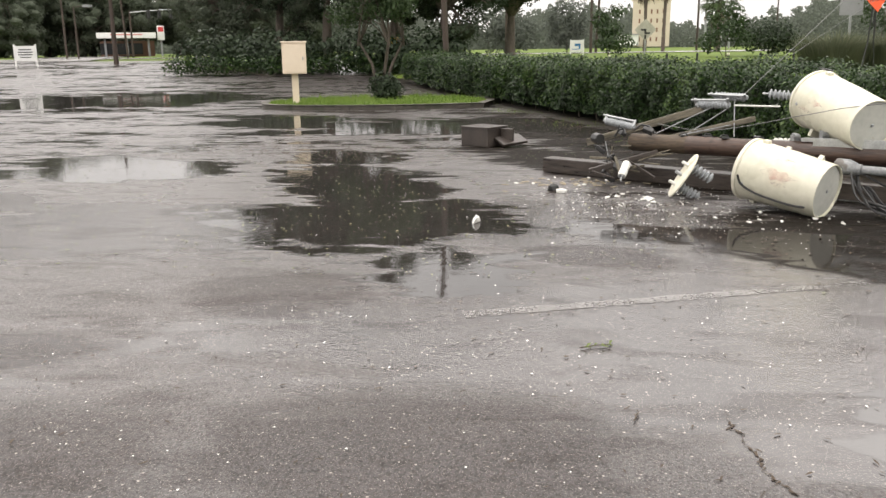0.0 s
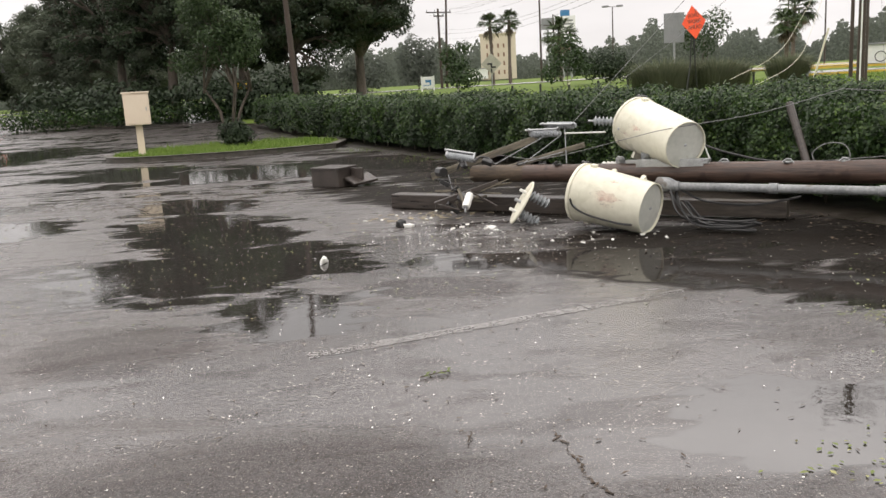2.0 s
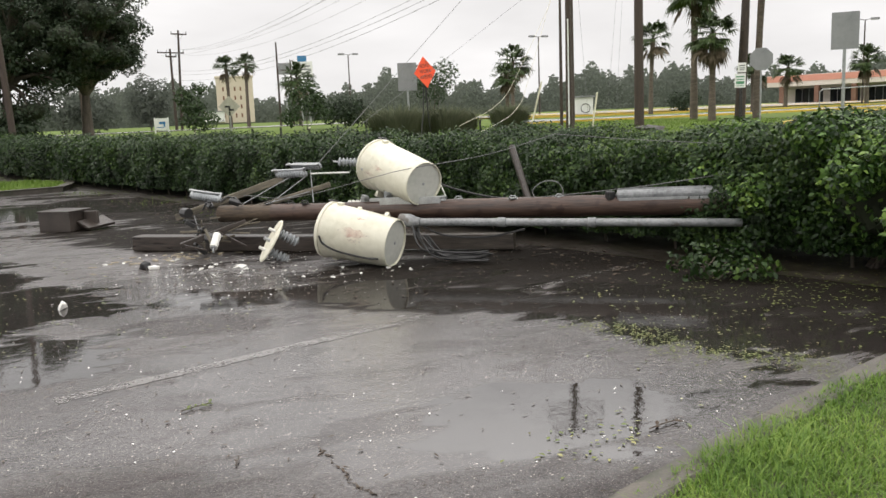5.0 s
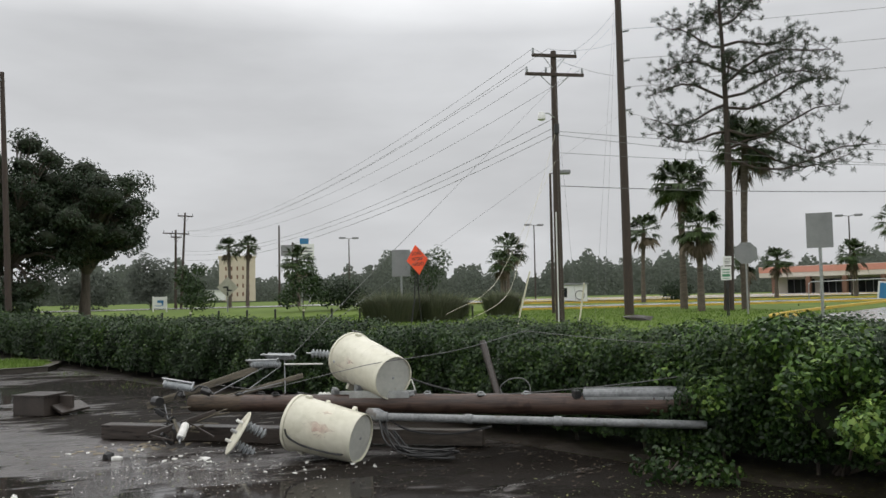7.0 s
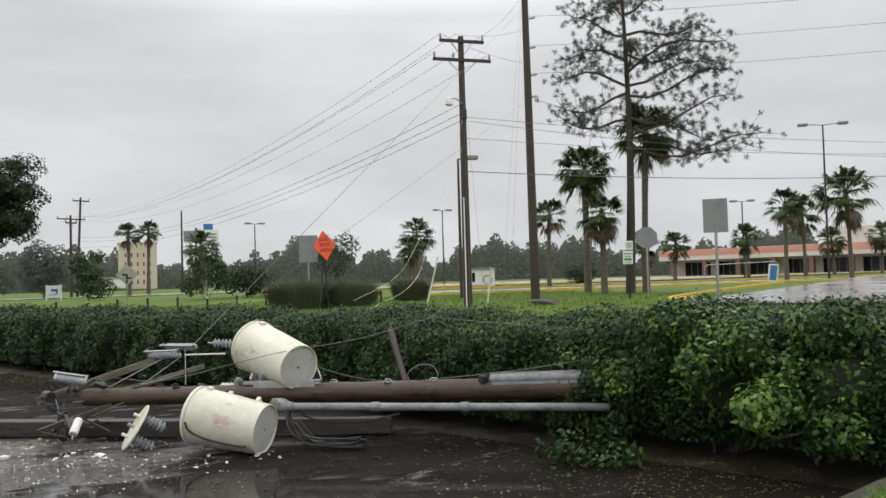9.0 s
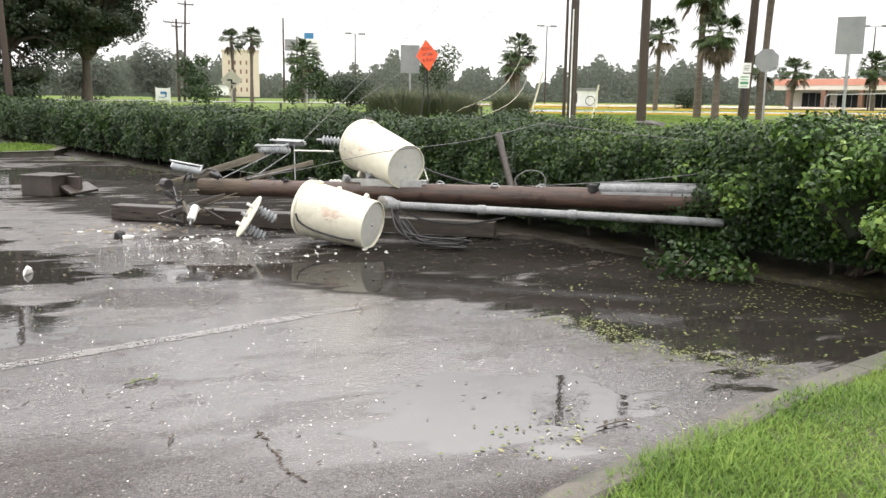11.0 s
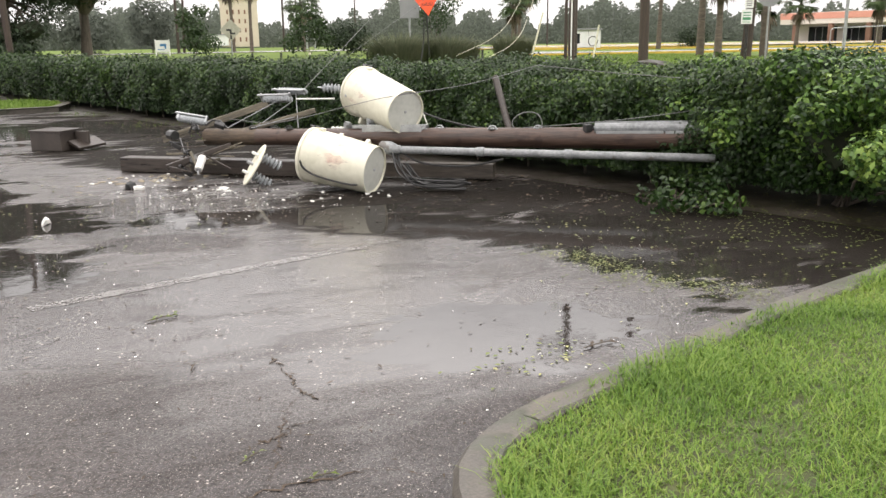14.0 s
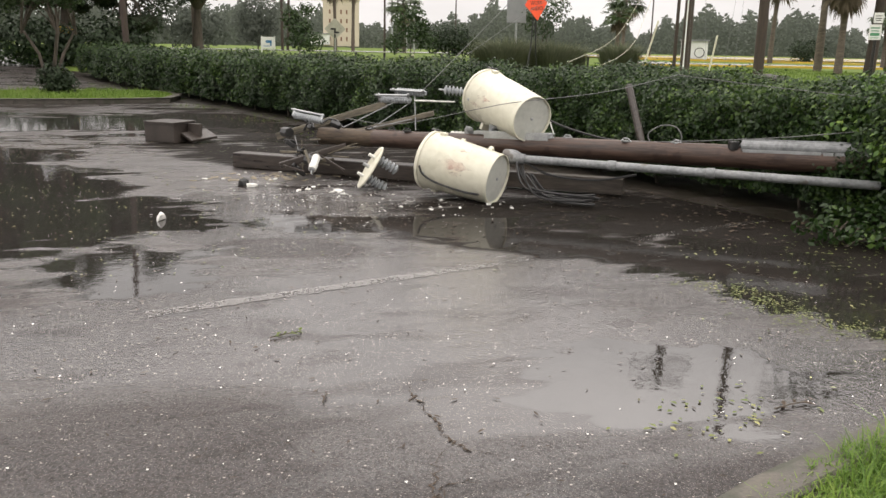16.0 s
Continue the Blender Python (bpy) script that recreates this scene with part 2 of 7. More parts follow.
    proud = op("MULTIPLY", rng(cell.outputs[1], 0.35, 0.9), op("SUBTRACT", 0.42, op("MULTIPLY", op("MAXIMUM", puddle, film), 0.42)))
    mottle = tex(2.6, 9, 0.8, stretchy.outputs[0])
    dull = op("MULTIPLY", rng(mottle, 0.52, 0.66), op("SUBTRACT", 0.22, op("MULTIPLY", puddle, 0.20)))
    l.new(op("MULTIPLY", op("MULTIPLY", sheet_, op("SUBTRACT", 1.0, proud)), op("SUBTRACT", 1.0, dull)), b.inputs["Coat Weight"])
    b.inputs["Coat IOR"].default_value = 1.86
    l.new(op("MAXIMUM", op("SUBTRACT", op("SUBTRACT", rng(mottle, 0.35, 0.65, 0.44, 0.56), op("MULTIPLY", film, 0.39)), op("MULTIPLY", puddle, 0.15)), 0.02), b.inputs["Coat Roughness"])
    grain = n.new("ShaderNodeBump")
    grain.inputs["Strength"].default_value, grain.inputs["Distance"].default_value = 0.8, 0.008
    l.new(op("ADD", op("MULTIPLY", vor.outputs["Distance"], 0.6), op("MULTIPLY", tex(160, 3), 0.6)), grain.inputs["Height"])
    l.new(grain.outputs[0], b.inputs["Normal"])
    skin = n.new("ShaderNodeBump")
    skin.inputs["Distance"].default_value = 0.010
    l.new(op("SUBTRACT", 0.85, op("MULTIPLY", op("MAXIMUM", puddle, op("MULTIPLY", film, 0.75)), 0.84)), skin.inputs["Strength"])
    l.new(op("ADD", op("MULTIPLY", vor.outputs["Distance"], 0.5), op("MULTIPLY", tex(28, 4), 1.2)), skin.inputs["Height"])
    wave = n.new("ShaderNodeBump")
    wave.inputs["Strength"].default_value, wave.inputs["Distance"].default_value = 0.035, 0.02
    l.new(tex(9, 3, 0.5), wave.inputs["Height"])
    l.new(skin.outputs[0], wave.inputs["Normal"])
    l.new(wave.outputs[0], b.inputs["Coat Normal"])
    return m


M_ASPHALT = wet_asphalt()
M_ROAD = surface("far_wet_road", (0.16, 0.155, 0.15), (0.26, 0.25, 0.235), 0.2, (0.12, 0.35), bump=0.1, fine=3.0)
M_GRASSGROUND = surface("lawn_turf", (0.068, 0.105, 0.020), (0.13, 0.18, 0.042), 0.35, (0.8, 0.95), bump=0.6, fine=9.0)
M_GRASSGROUND.node_tree.nodes["Principled BSDF"].inputs["Specular IOR Level"].default_value = 0.1
M_THATCH = surface("damp_thatch", (0.018, 0.022, 0.008), (0.075, 0.085, 0.026), 7.0, (0.8, 0.95), bump=0.8, fine=60.0)
M_SOIL = surface("wet_soil", (0.008, 0.006, 0.004), (0.028, 0.021, 0.014), 2.0, (0.3, 0.7), bump=0.7, fine=30.0)
M_KERB = surface("weathered_concrete", (0.034, 0.030, 0.024), (0.115, 0.102, 0.084), 5.0, (0.35, 0.7), bump=0.5, fine=90.0, wear=((0.045, 0.046, 0.030), 3.0, 0.52))
M_YELLOW = surface("yellow_kerb_paint", (0.45, 0.30, 0.03), (0.62, 0.43, 0.06), 1.5, (0.4, 0.6), bump=0.1)
def worn_paint(name, dark, light, cover):
    """Old road paint, rubbed through to the asphalt in patches."""
    m = surface(name, dark, light, 3.0, (0.2, 0.4), bump=0.05, fine=120.0, coat=0.6)
    n, l, b = m.node_tree.nodes, m.node_tree.links, m.node_tree.nodes["Principled BSDF"]
    co, big, small, add, r = (n.new(k) for k in ("ShaderNodeTexCoord", "ShaderNodeTexNoise", "ShaderNodeTexNoise", "ShaderNodeMath", "ShaderNodeMapRange"))
    big.inputs["Scale"].default_value, small.inputs["Scale"].default_value, small.inputs["Detail"].default_value = 2.2, 45.0, 5.0
    l.new(co.outputs["Object"], big.inputs["Vector"])
    l.new(co.outputs["Object"], small.inputs["Vector"])
    l.new(big.outputs["Fac"], add.inputs[0])
    l.new(small.outputs["Fac"], add.inputs[1])
    r.inputs["From Min"].default_value, r.inputs["From Max"].default_value = 1.1 - cover * 0.4, 1.35 - cover * 0.4
    r.inputs["To Max"].default_value = 0.65
    b.inputs["Coat Weight"].default_value, b.inputs["Coat IOR"].default_value, b.inputs["Coat Roughness"].default_value = 1.0, 1.8, 0.38
    l.new(add.outputs[0], r.inputs["Value"])
    l.new(r.outputs[0], b.inputs["Alpha"])
    return m


M_STRIPE = worn_paint("worn_white_paint", (0.07, 0.062, 0.055), (0.16, 0.145, 0.13), 0.7)
M_FAINT = worn_paint("nearly_gone_paint", (0.06, 0.054, 0.05), (0.14, 0.128, 0.117), 0.4)
M_POLE = surface("brown_treated_wood", (0.014, 0.0085, 0.006), (0.088, 0.050, 0.035), 2.2, (0.4, 0.65), bump=0.9, fine=6.0, stretch=(14, 14, 1.0), wear=((0.03, 0.015, 0.010), 5.0, 0.58))
M_POLETOP = surface("mossy_weathered_wood", (0.022, 0.015, 0.010), (0.10, 0.070, 0.044), 3.0, (0.6, 0.8), bump=0.9, fine=7.0, stretch=(10, 10, 1.5))
M_ARM = surface("grey_weathered_timber", (0.035, 0.031, 0.024), (0.20, 0.175, 0.128), 3.0, (0.6, 0.8), bump=0.9, fine=7.0, stretch=(1.2, 12, 12))
M_DARKTIMBER = surface("soaked_dark_timber", (0.014, 0.011, 0.009), (0.055, 0.042, 0.034), 3.0, (0.25, 0.5), bump=0.7, fine=7.0, stretch=(1.2, 10, 10))
M_UPOLE = surface("grey_brown_pole_wood", (0.024, 0.016, 0.012), (0.066, 0.046, 0.034), 2.0, (0.6, 0.8), bump=0.6, fine=20.0, stretch=(9, 9, 0.8))
M_CAN = surface("cream_enamel", (0.53, 0.51, 0.40), (0.68, 0.66, 0.545), 2.2, (0.22, 0.42), bump=0.06, fine=14.0, wear=((0.55, 0.47, 0.36), 3.4, 0.68))
# greyer than the tank's cream: the end's weaker light is put into its colour
M_CANEND = surface("shade_greyed_enamel", (0.40, 0.41, 0.37), (0.54, 0.54, 0.49), 3.0, (0.3, 0.5), bump=0.06, fine=18.0, wear=((0.30, 0.22, 0.15), 5.0, 0.66))
M_PORCELAIN = surface("grey_glazed_porcelain", (0.22, 0.235, 0.245), (0.37, 0.39, 0.40), 8.0, (0.12, 0.25), bump=0.04)
M_WHITEPORC = surface("white_porcelain", (0.60, 0.60, 0.56), (0.78, 0.77, 0.73), 8.0, (0.2, 0.4), bump=0.05)
M_GALV = surface("galvanised_steel", (0.26, 0.27, 0.275), (0.46, 0.47, 0.475), 9.0, (0.3, 0.5), metal=0.75, bump=0.1)
M_PVC = surface("grey_conduit_plastic", (0.10, 0.105, 0.11), (0.29, 0.30, 0.30), 3.0, (0.35, 0.55), bump=0.15, fine=30, wear=((0.12, 0.11, 0.10), 6.0, 0.60))
M_BLACK = surface("black_rubber_cable", (0.012, 0.012, 0.012), (0.03, 0.03, 0.03), 20.0, (0.3, 0.5), bump=0.1)
M_WIRE = surface("dull_wire", (0.10, 0.10, 0.10), (0.18, 0.18, 0.18), 20.0, (0.4, 0.6), metal=0.4, bump=0.05)
M_GUARD = surface("pale_guy_guard", (0.50, 0.48, 0.38), (0.66, 0.62, 0.48), 4.0, (0.4, 0.6), bump=0.1)
M_BOXPAINT = surface("beige_painted_metal", (0.60, 0.50, 0.38), (0.70, 0.60, 0.47), 1.4, (0.4, 0.55), bump=0.05)
M_BLOCK = surface("dark_wet_block", (0.020, 0.016, 0.014), (0.062, 0.050, 0.042), 4.0, (0.3, 0.55), bump=0.5, fine=40)
M_ORANGE = surface("orange_vinyl", (0.85, 0.075, 0.02), (0.95, 0.11, 0.03), 1.5, (0.35, 0.5), bump=0.1, fine=8)
M_INK = surface("black_ink", (0.012, 0.012, 0.012), (0.02, 0.02, 0.02), 10, (0.4, 0.6), bump=0.02)
M_WHITE = surface("white_sign_paint", (0.66, 0.66, 0.64), (0.78, 0.78, 0.76), 2.0, (0.35, 0.5), bump=0.03)
M_ALU = surface("bare_aluminium_sign_back", (0.20, 0.205, 0.21), (0.30, 0.305, 0.31), 2.0, (0.4, 0.6), metal=0.5, bump=0.05)
M_GREENPRINT = surface("green_sign_print", (0.06, 0.22, 0.11), (0.08, 0.27, 0.14), 3, (0.4, 0.5), bump=0.02)
M_BLUE = surface("blue_sign_paint", (0.03, 0.16, 0.34), (0.04, 0.20, 0.40), 2, (0.4, 0.5), bump=0.02)
M_YSIGN = surface("grey_yellow_sign_face", (0.26, 0.25, 0.20), (0.42, 0.41, 0.34), 2, (0.4, 0.5), bump=0.02)
M_STORE = surface("cream_stucco", (0.58, 0.52, 0.45), (0.68, 0.62, 0.54), 0.15, (0.7, 0.9), bump=0.1, fine=3)
M_STOREBAND = surface("coral_facade_band", (0.56, 0.24, 0.17), (0.66, 0.31, 0.23), 0.2, (0.6, 0.8), bump=0.1, fine=3)
M_GLASSDARK = surface("dark_shopfront_glass", (0.012, 0.014, 0.016), (0.03, 0.03, 0.035), 0.5, (0.08, 0.15), bump=0.0)
M_BRICKDARK = surface("brown_storefront_pier", (0.14, 0.07, 0.045), (0.22, 0.12, 0.08), 0.6, (0.7, 0.9), bump=0.2, fine=6)
M_HOTEL = surface("tan_render", (0.52, 0.45, 0.35), (0.60, 0.53, 0.42), 0.05, (0.8, 0.9), bump=0.0, fine=1)
M_RED = surface("red_sign_panel", (0.50, 0.03, 0.03), (0.60, 0.05, 0.05), 1, (0.4, 0.5), bump=0.0)
M_BARK = surface("grey_brown_bark", (0.035, 0.028, 0.022), (0.11, 0.09, 0.07), 3, (0.8, 0.95), bump=0.9, fine=22, stretch=(4, 4, 1))
M_PINEBARK = surface("dark_pine_bark", (0.022, 0.017, 0.014), (0.075, 0.055, 0.042), 3, (0.8, 0.95), bump=0.9, fine=16, stretch=(4, 4, 1))
M_PALMBARK = surface("palm_trunk_bark", (0.05, 0.04, 0.032), (0.16, 0.13, 0.10), 3, (0.8, 0.95), bump=0.9, fine=14, stretch=(1, 1, 5))
M_MULCH = surface("strewn_earth", (0.025, 0.017, 0.011), (0.075, 0.05, 0.03), 3, (0.7, 0.9), bump=0.8, fine=40)
L_HEDGE = leafage("hedge_leaf", [(0.004, 0.011, 0.003), (0.010, 0.027, 0.005), (0.024, 0.052, 0.010), (0.088, 0.145, 0.028)], 0.42, 0.18, 1.2)
L_BUSH = leafage("bush_leaf", [(0.005, 0.014, 0.004), (0.018, 0.045, 0.009), (0.080, 0.155, 0.028), (0.27, 0.37, 0.085)], 0.38, 0.18, 1.5)
L_OAK = leafage("oak_leaf", [(0.016, 0.026, 0.014), (0.030, 0.047, 0.024), (0.052, 0.075, 0.037)], 0.5, 0.2, 0.35)
# paler than the near oaks: distance haze is put into the leaf colour
L_HAZYOAK = leafage("haze_paled_tree_leaf", [(0.060, 0.075, 0.052), (0.085, 0.102, 0.070), (0.11, 0.13, 0.09)], 0.7, 0.3, 0.2)
L_MYRTLE = leafage("myrtle_leaf", [(0.020, 0.038, 0.014), (0.038, 0.066, 0.024), (0.065, 0.10, 0.035)], 0.5, 0.2, 0.8)
# haze over the far woods, painted as greyer leaves with less contrast
L_HAZY = leafage("haze_paled_wood_leaf", [(0.100, 0.115, 0.098), (0.122, 0.138, 0.115), (0.145, 0.160, 0.132)], 0.9, 0.4, 0.05)
L_PALM = leafage("palm_frond", [(0.022, 0.040, 0.014), (0.050, 0.080, 0.028), (0.085, 0.115, 0.045)], 0.45, 0.15, 0.5)
L_PALMDRY = leafage("dry_frond", [(0.09, 0.07, 0.045), (0.16, 0.13, 0.085)], 0.7, 0.15, 0.5)
L_NEEDLE = leafage("pine_needle", [(0.016, 0.028, 0.014), (0.034, 0.052, 0.026), (0.055, 0.078, 0.04)], 0.5, 0.15, 0.5)
L_GRASS = leafage("grass_blade", [(0.045, 0.100, 0.018), (0.120, 0.215, 0.036), (0.205, 0.31, 0.060), (0.33, 0.36, 0.105)], 0.45, 0.35, 1.0)
L_LAWN = leafage("lawn_blade", [(0.08, 0.145, 0.022), (0.13, 0.21, 0.036), (0.18, 0.24, 0.055)], 0.6, 0.25, 0.3)
L_TALLGRASS = leafage("ornamental_grass", [(0.10, 0.118, 0.075), (0.15, 0.165, 0.105), (0.22, 0.225, 0.155)], 0.6, 0.35, 0.6)
L_LITTER = leafage("leaf_litter", [(0.08, 0.055, 0.028), (0.10, 0.14, 0.03), (0.17, 0.19, 0.06), (0.38, 0.36, 0.15)], 0.4, 0.15, 2.0)

# ---- mesh helpers ----
RNG = np.random.default_rng(7)


def part(name, bm, material, parent=None, label="", smooth=False):
    """Links a bmesh as one mesh object under a thing or a part."""
    me = bpy.data.meshes.new(name)
    bm.normal_update()
    if smooth:
        for e in bm.edges:
            e.smooth = len(e.link_faces) != 2 or e.calc_face_angle(0.0) < 0.7
    bm.to_mesh(me)
    bm.free()
    if smooth:
        for p in me.polygons:
            p.use_smooth = True
    me.materials.append(material)
    ob = new(name, me)
    ob.parent = parent
    return tagged(ob, label) if label else ob


def raw(name, verts, faces, material, parent=None, smooth=False):
    """A mesh object from arrays; the faces are rows of equal length."""
    me = bpy.data.meshes.new(name)
    verts, faces = np.asarray(verts, np.float32), np.asarray(faces, np.int32)
    me.vertices.add(len(verts))
    me.vertices.foreach_set("co", verts.ravel())
    k = faces.shape[1]
    me.loops.add(faces.size)
    me.loops.foreach_set("vertex_index", faces.ravel())
    me.polygons.add(len(faces))
    me.polygons.foreach_set("loop_start", np.arange(0, faces.size, k, dtype=np.int32))
    if smooth:
        me.polygons.foreach_set("use_smooth", np.ones(len(faces), bool))
    me.update(calc_edges=True)
    me.validate()
    me.materials.append(material)
    ob = new(name, me)
    ob.parent = parent
    return ob


def thing(name, m, label, category, group=""):
    ob = new(name)
    ob.matrix_basis = m
    ob.empty_display_size = 0.2
    return tagged(ob, label, category, group)


def box(bm, c, s, bevel=0.0, m=None):
    mat = Matrix.Translation(c) @ Matrix.Diagonal((*s, 1))
    if m is not None:
        mat = m @ mat
    r = bmesh.ops.create_cube(bm, size=1.0, matrix=mat)
    if bevel:
        edges = list({e for v in r["verts"] for e in v.link_edges})
        bmesh.ops.bevel(bm, geom=edges, offset=bevel, segments=2, affect="EDGES", profile=0.6)
    return bm


def tube(bm, pts, radii, n=8):
    """A round, tapered tube along points, closed at both ends."""
    pts = [Vector(p) for p in pts]
    if isinstance(radii, (int, float)):
        radii = [radii] * len(pts)
    rings, side = [], None
    for k, p in enumerate(pts):
        d = (pts[min(k + 1, len(pts) - 1)] - pts[max(k - 1, 0)]).normalized()
        if side is None:
            side = d.orthogonal().normalized()
        side = (side - d * side.dot(d)).normalized()
        up = d.cross(side)
        rings.append([bm.verts.new(p + float(radii[k]) * (math.cos(a) * side + math.sin(a) * up)) for a in (2 * math.pi * j / n for j in range(n))])
    for a, b in zip(rings, rings[1:]):
        for j in range(n):
            bm.faces.new((a[j], a[(j + 1) % n], b[(j + 1) % n], b[j]))
    bm.faces.new(rings[0][::-1])
    bm.faces.new(rings[-1])
    return bm


def lathe(bm, profile, n=24, m=None):
    """Radius and height pairs turned round z; ends with radius above zero are closed."""
    m = m or Matrix()
    rings = [[bm.verts.new(m @ Vector((r * math.cos(a), r * math.sin(a), z))) for a in (2 * math.pi * j / n for j in range(n))] for r, z in profile]
    for a, b in zip(rings, rings[1:]):
        for j in range(n):
            bm.faces.new((a[j], a[(j + 1) % n], b[(j + 1) % n], b[j]))
    bm.faces.new(rings[0][::-1])
    bm.faces.new(rings[-1])
    return bm


def along(a, b):
    """A pose at a whose z points to b, and the length."""
    a, b = Vector(a), Vector(b)
    return Matrix.Translation(a) @ (b - a).to_track_quat("Z", "Y").to_matrix().to_4x4(), (b - a).length


def unit(v):
    return v / np.maximum(np.linalg.norm(v, axis=1, keepdims=True), 1e-9)


def leaf_mesh(points, size, rng, aim=None, aspect=0.5, spread=1.0):
    """Folded leaves, one at each point, roughly facing along aim; returns arrays of vertices and quads."""
    n = len(points)
    d = unit(rng.normal(size=(n, 3)))
    if aim is not None:
        d = unit(aim + spread * d)
    t = unit(np.cross(d, rng.normal(size=(n, 3))))
    s = np.cross(d, t)
    k = (size * rng.uniform(0.6, 1.3, n))[:, None]
    w = k * aspect * 0.5
    v = np.stack([points - t * k * 0.5, points + s * w + d * w * 0.35, points + t * k * 0.5, points - s * w + d * w * 0.35], 1)
    return v.reshape(-1, 3), np.arange(4 * n).reshape(-1, 4)


def smooth_step(a, b, v):
    u = np.clip((v - a) / (b - a), 0, 1)
    return u * u * (3 - 2 * u)


def hedge_x(y):
    """Where the hedge's face towards the car park stands."""
    return -4.5 + (39.3 - y) * 0.3425


def ground_z(x, y):
    """The lie of the land: a level car park, and a lawn behind the hedge that rises to the road."""
    x, y = np.asarray(x, float), np.asarray(y, float)
    lot = 1.1 * smooth_step(32, 62, y)
    s = (x - hedge_x(y)) * 0.946
    far = np.hypot(x, y)
    lawn = 0.5 + 0.0065 * np.minimum(far, 110)
    k = smooth_step(0.2, 14, s)
    return lot * (1 - k) + np.maximum(lawn, lot) * k


def gz(x, y):
    return float(ground_z(x, y))

# ---- ground, car park, hedge bed, roads ----
def sheet(name, us, vs, place, material, lift=0.0):
    """A grid over two parameter lists; place(u, v) gives x and y, the land gives z."""
    U, V = np.meshgrid(np.asarray(us, float), np.asarray(vs, float))
    x, y = place(U, V)
    z = ground_z(x, y) + lift
    w = len(us)
    i = np.arange(len(vs) - 1)[:, None] * w + np.arange(w - 1)[None]
    f = np.stack([i, i + 1, i + w + 1, i + w], -1).reshape(-1, 4)
    return raw(name, np.stack([x, y, z], -1).reshape(-1, 3), f, material, smooth=True)


radii = np.r_[np.linspace(0.5, 60, 60), np.geomspace(63, 2600, 40)]
ground = sheet("ground", np.linspace(0, -2 * np.pi, 241), radii, lambda a, r: (r * np.cos(a), r * np.sin(a)), M_GRASSGROUND, -0.03)
tagged(ground, "green mown lawn and rough land out to the horizon", "ground", kind="structure")

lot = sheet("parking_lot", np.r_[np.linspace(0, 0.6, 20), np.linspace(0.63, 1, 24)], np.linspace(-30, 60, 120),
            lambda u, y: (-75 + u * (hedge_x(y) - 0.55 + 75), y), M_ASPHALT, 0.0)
tagged(lot, "cracked asphalt car park covered with rain puddles", "parking lot", kind="structure")
verge = sheet("hedge_bed", np.linspace(-0.56, 2.6, 10), np.linspace(-12, 42, 120), lambda u, y: (hedge_x(y) + u, y), M_SOIL, 0.005)
tagged(verge, "bare wet soil strip under the hedge", "soil", kind="structure")


def strip(name, a, b, width, material, lift, label, category, n=40):
    a, b = np.array(a, float), np.array(b, float)
    d = (b - a) / np.linalg.norm(b - a)
    s = np.array([-d[1], d[0]])
    ob = sheet(name, np.linspace(0, np.linalg.norm(b - a), n), np.linspace(-width / 2, width / 2, 6),
               lambda u, v: (a[0] + d[0] * u + s[0] * v, a[1] + d[1] * u + s[1] * v), material, lift)
    return tagged(ob, label, category, kind="structure")


strip("road", (-90, 70), (170, 112), 11, M_ROAD, 0.03, "wet pale road beyond the lawn", "road")
strip("road_branch", (-34, 57.5), (-62, 128), 9, M_ROAD, 0.05, "wet side road leading to the filling station", "road")
strip("store_lot", (34, 83), (125, 68), 26, M_ROAD, 0.07, "wet car park in front of the long store", "parking lot")
strip("driveway", (24.5, 19.0), (75, 44.5), 7.5, M_ROAD, 0.06, "wet concrete driveway with yellow kerbs", "driveway")


def kerb_line(name, pts, width, height, material, label, group="", step=1.5):
    """Kerb stones along a smooth line, each one a part."""
    top = thing(name, pose(0, 0, 0), label, "kerb", group)
    top["kind"] = "structure"
    P = [np.array(p, float) for p in pts]
    P = [2 * P[0] - P[1]] + P + [2 * P[-1] - P[-2]]
    line = []
    for p0, p1, p2, p3 in zip(P, P[1:], P[2:], P[3:]):
        for u in np.linspace(0, 1, 12, endpoint=False):
            line.append(0.5 * (2 * p1 + (p2 - p0) * u + (2 * p0 - 5 * p1 + 4 * p2 - p3) * u * u + (3 * p1 - p0 - 3 * p2 + p3) * u ** 3))
    line.append(P[-2])
    line = np.array(line)
    cum = np.r_[0, np.cumsum(np.linalg.norm(np.diff(line, axis=0), axis=1))]
    count = max(1, round(cum[-1] / step))
    for k in range(count):
        lo, hi = cum[-1] * k / count + 0.004, cum[-1] * (k + 1) / count - 0.004
        t = np.linspace(lo, hi, 9)
        q = np.stack([np.interp(t, cum, line[:, j]) for j in (0, 1)], 1)
        d = unit(np.gradient(q, axis=0))
        s = np.stack([d[:, 1], -d[:, 0]], 1)
        bm = bmesh.new()
        rows = []
        prof = [(0.0, -0.05), (0.012, height * 0.78), (0.035, height * 0.97), (0.06, height), (width - 0.02, height), (width, height - 0.02), (width, -0.05)]
        for (x, y), (sx, sy) in zip(q, s):
            zz = gz(x, y)
            rows.append([bm.verts.new((x + sx * o, y + sy * o, zz + h)) for o, h in prof])
        for r0, r1 in zip(rows, rows[1:]):
            for j in range(len(prof) - 1):
                bm.faces.new((r0[j], r0[j + 1], r1[j + 1], r1[j]))
        bm.faces.new(rows[0][::-1])
        bm.faces.new(rows[-1])
        bmesh.ops.recalc_face_normals(bm, faces=bm.faces)
        part("kerb_stone", bm, material, top)
    return top, line


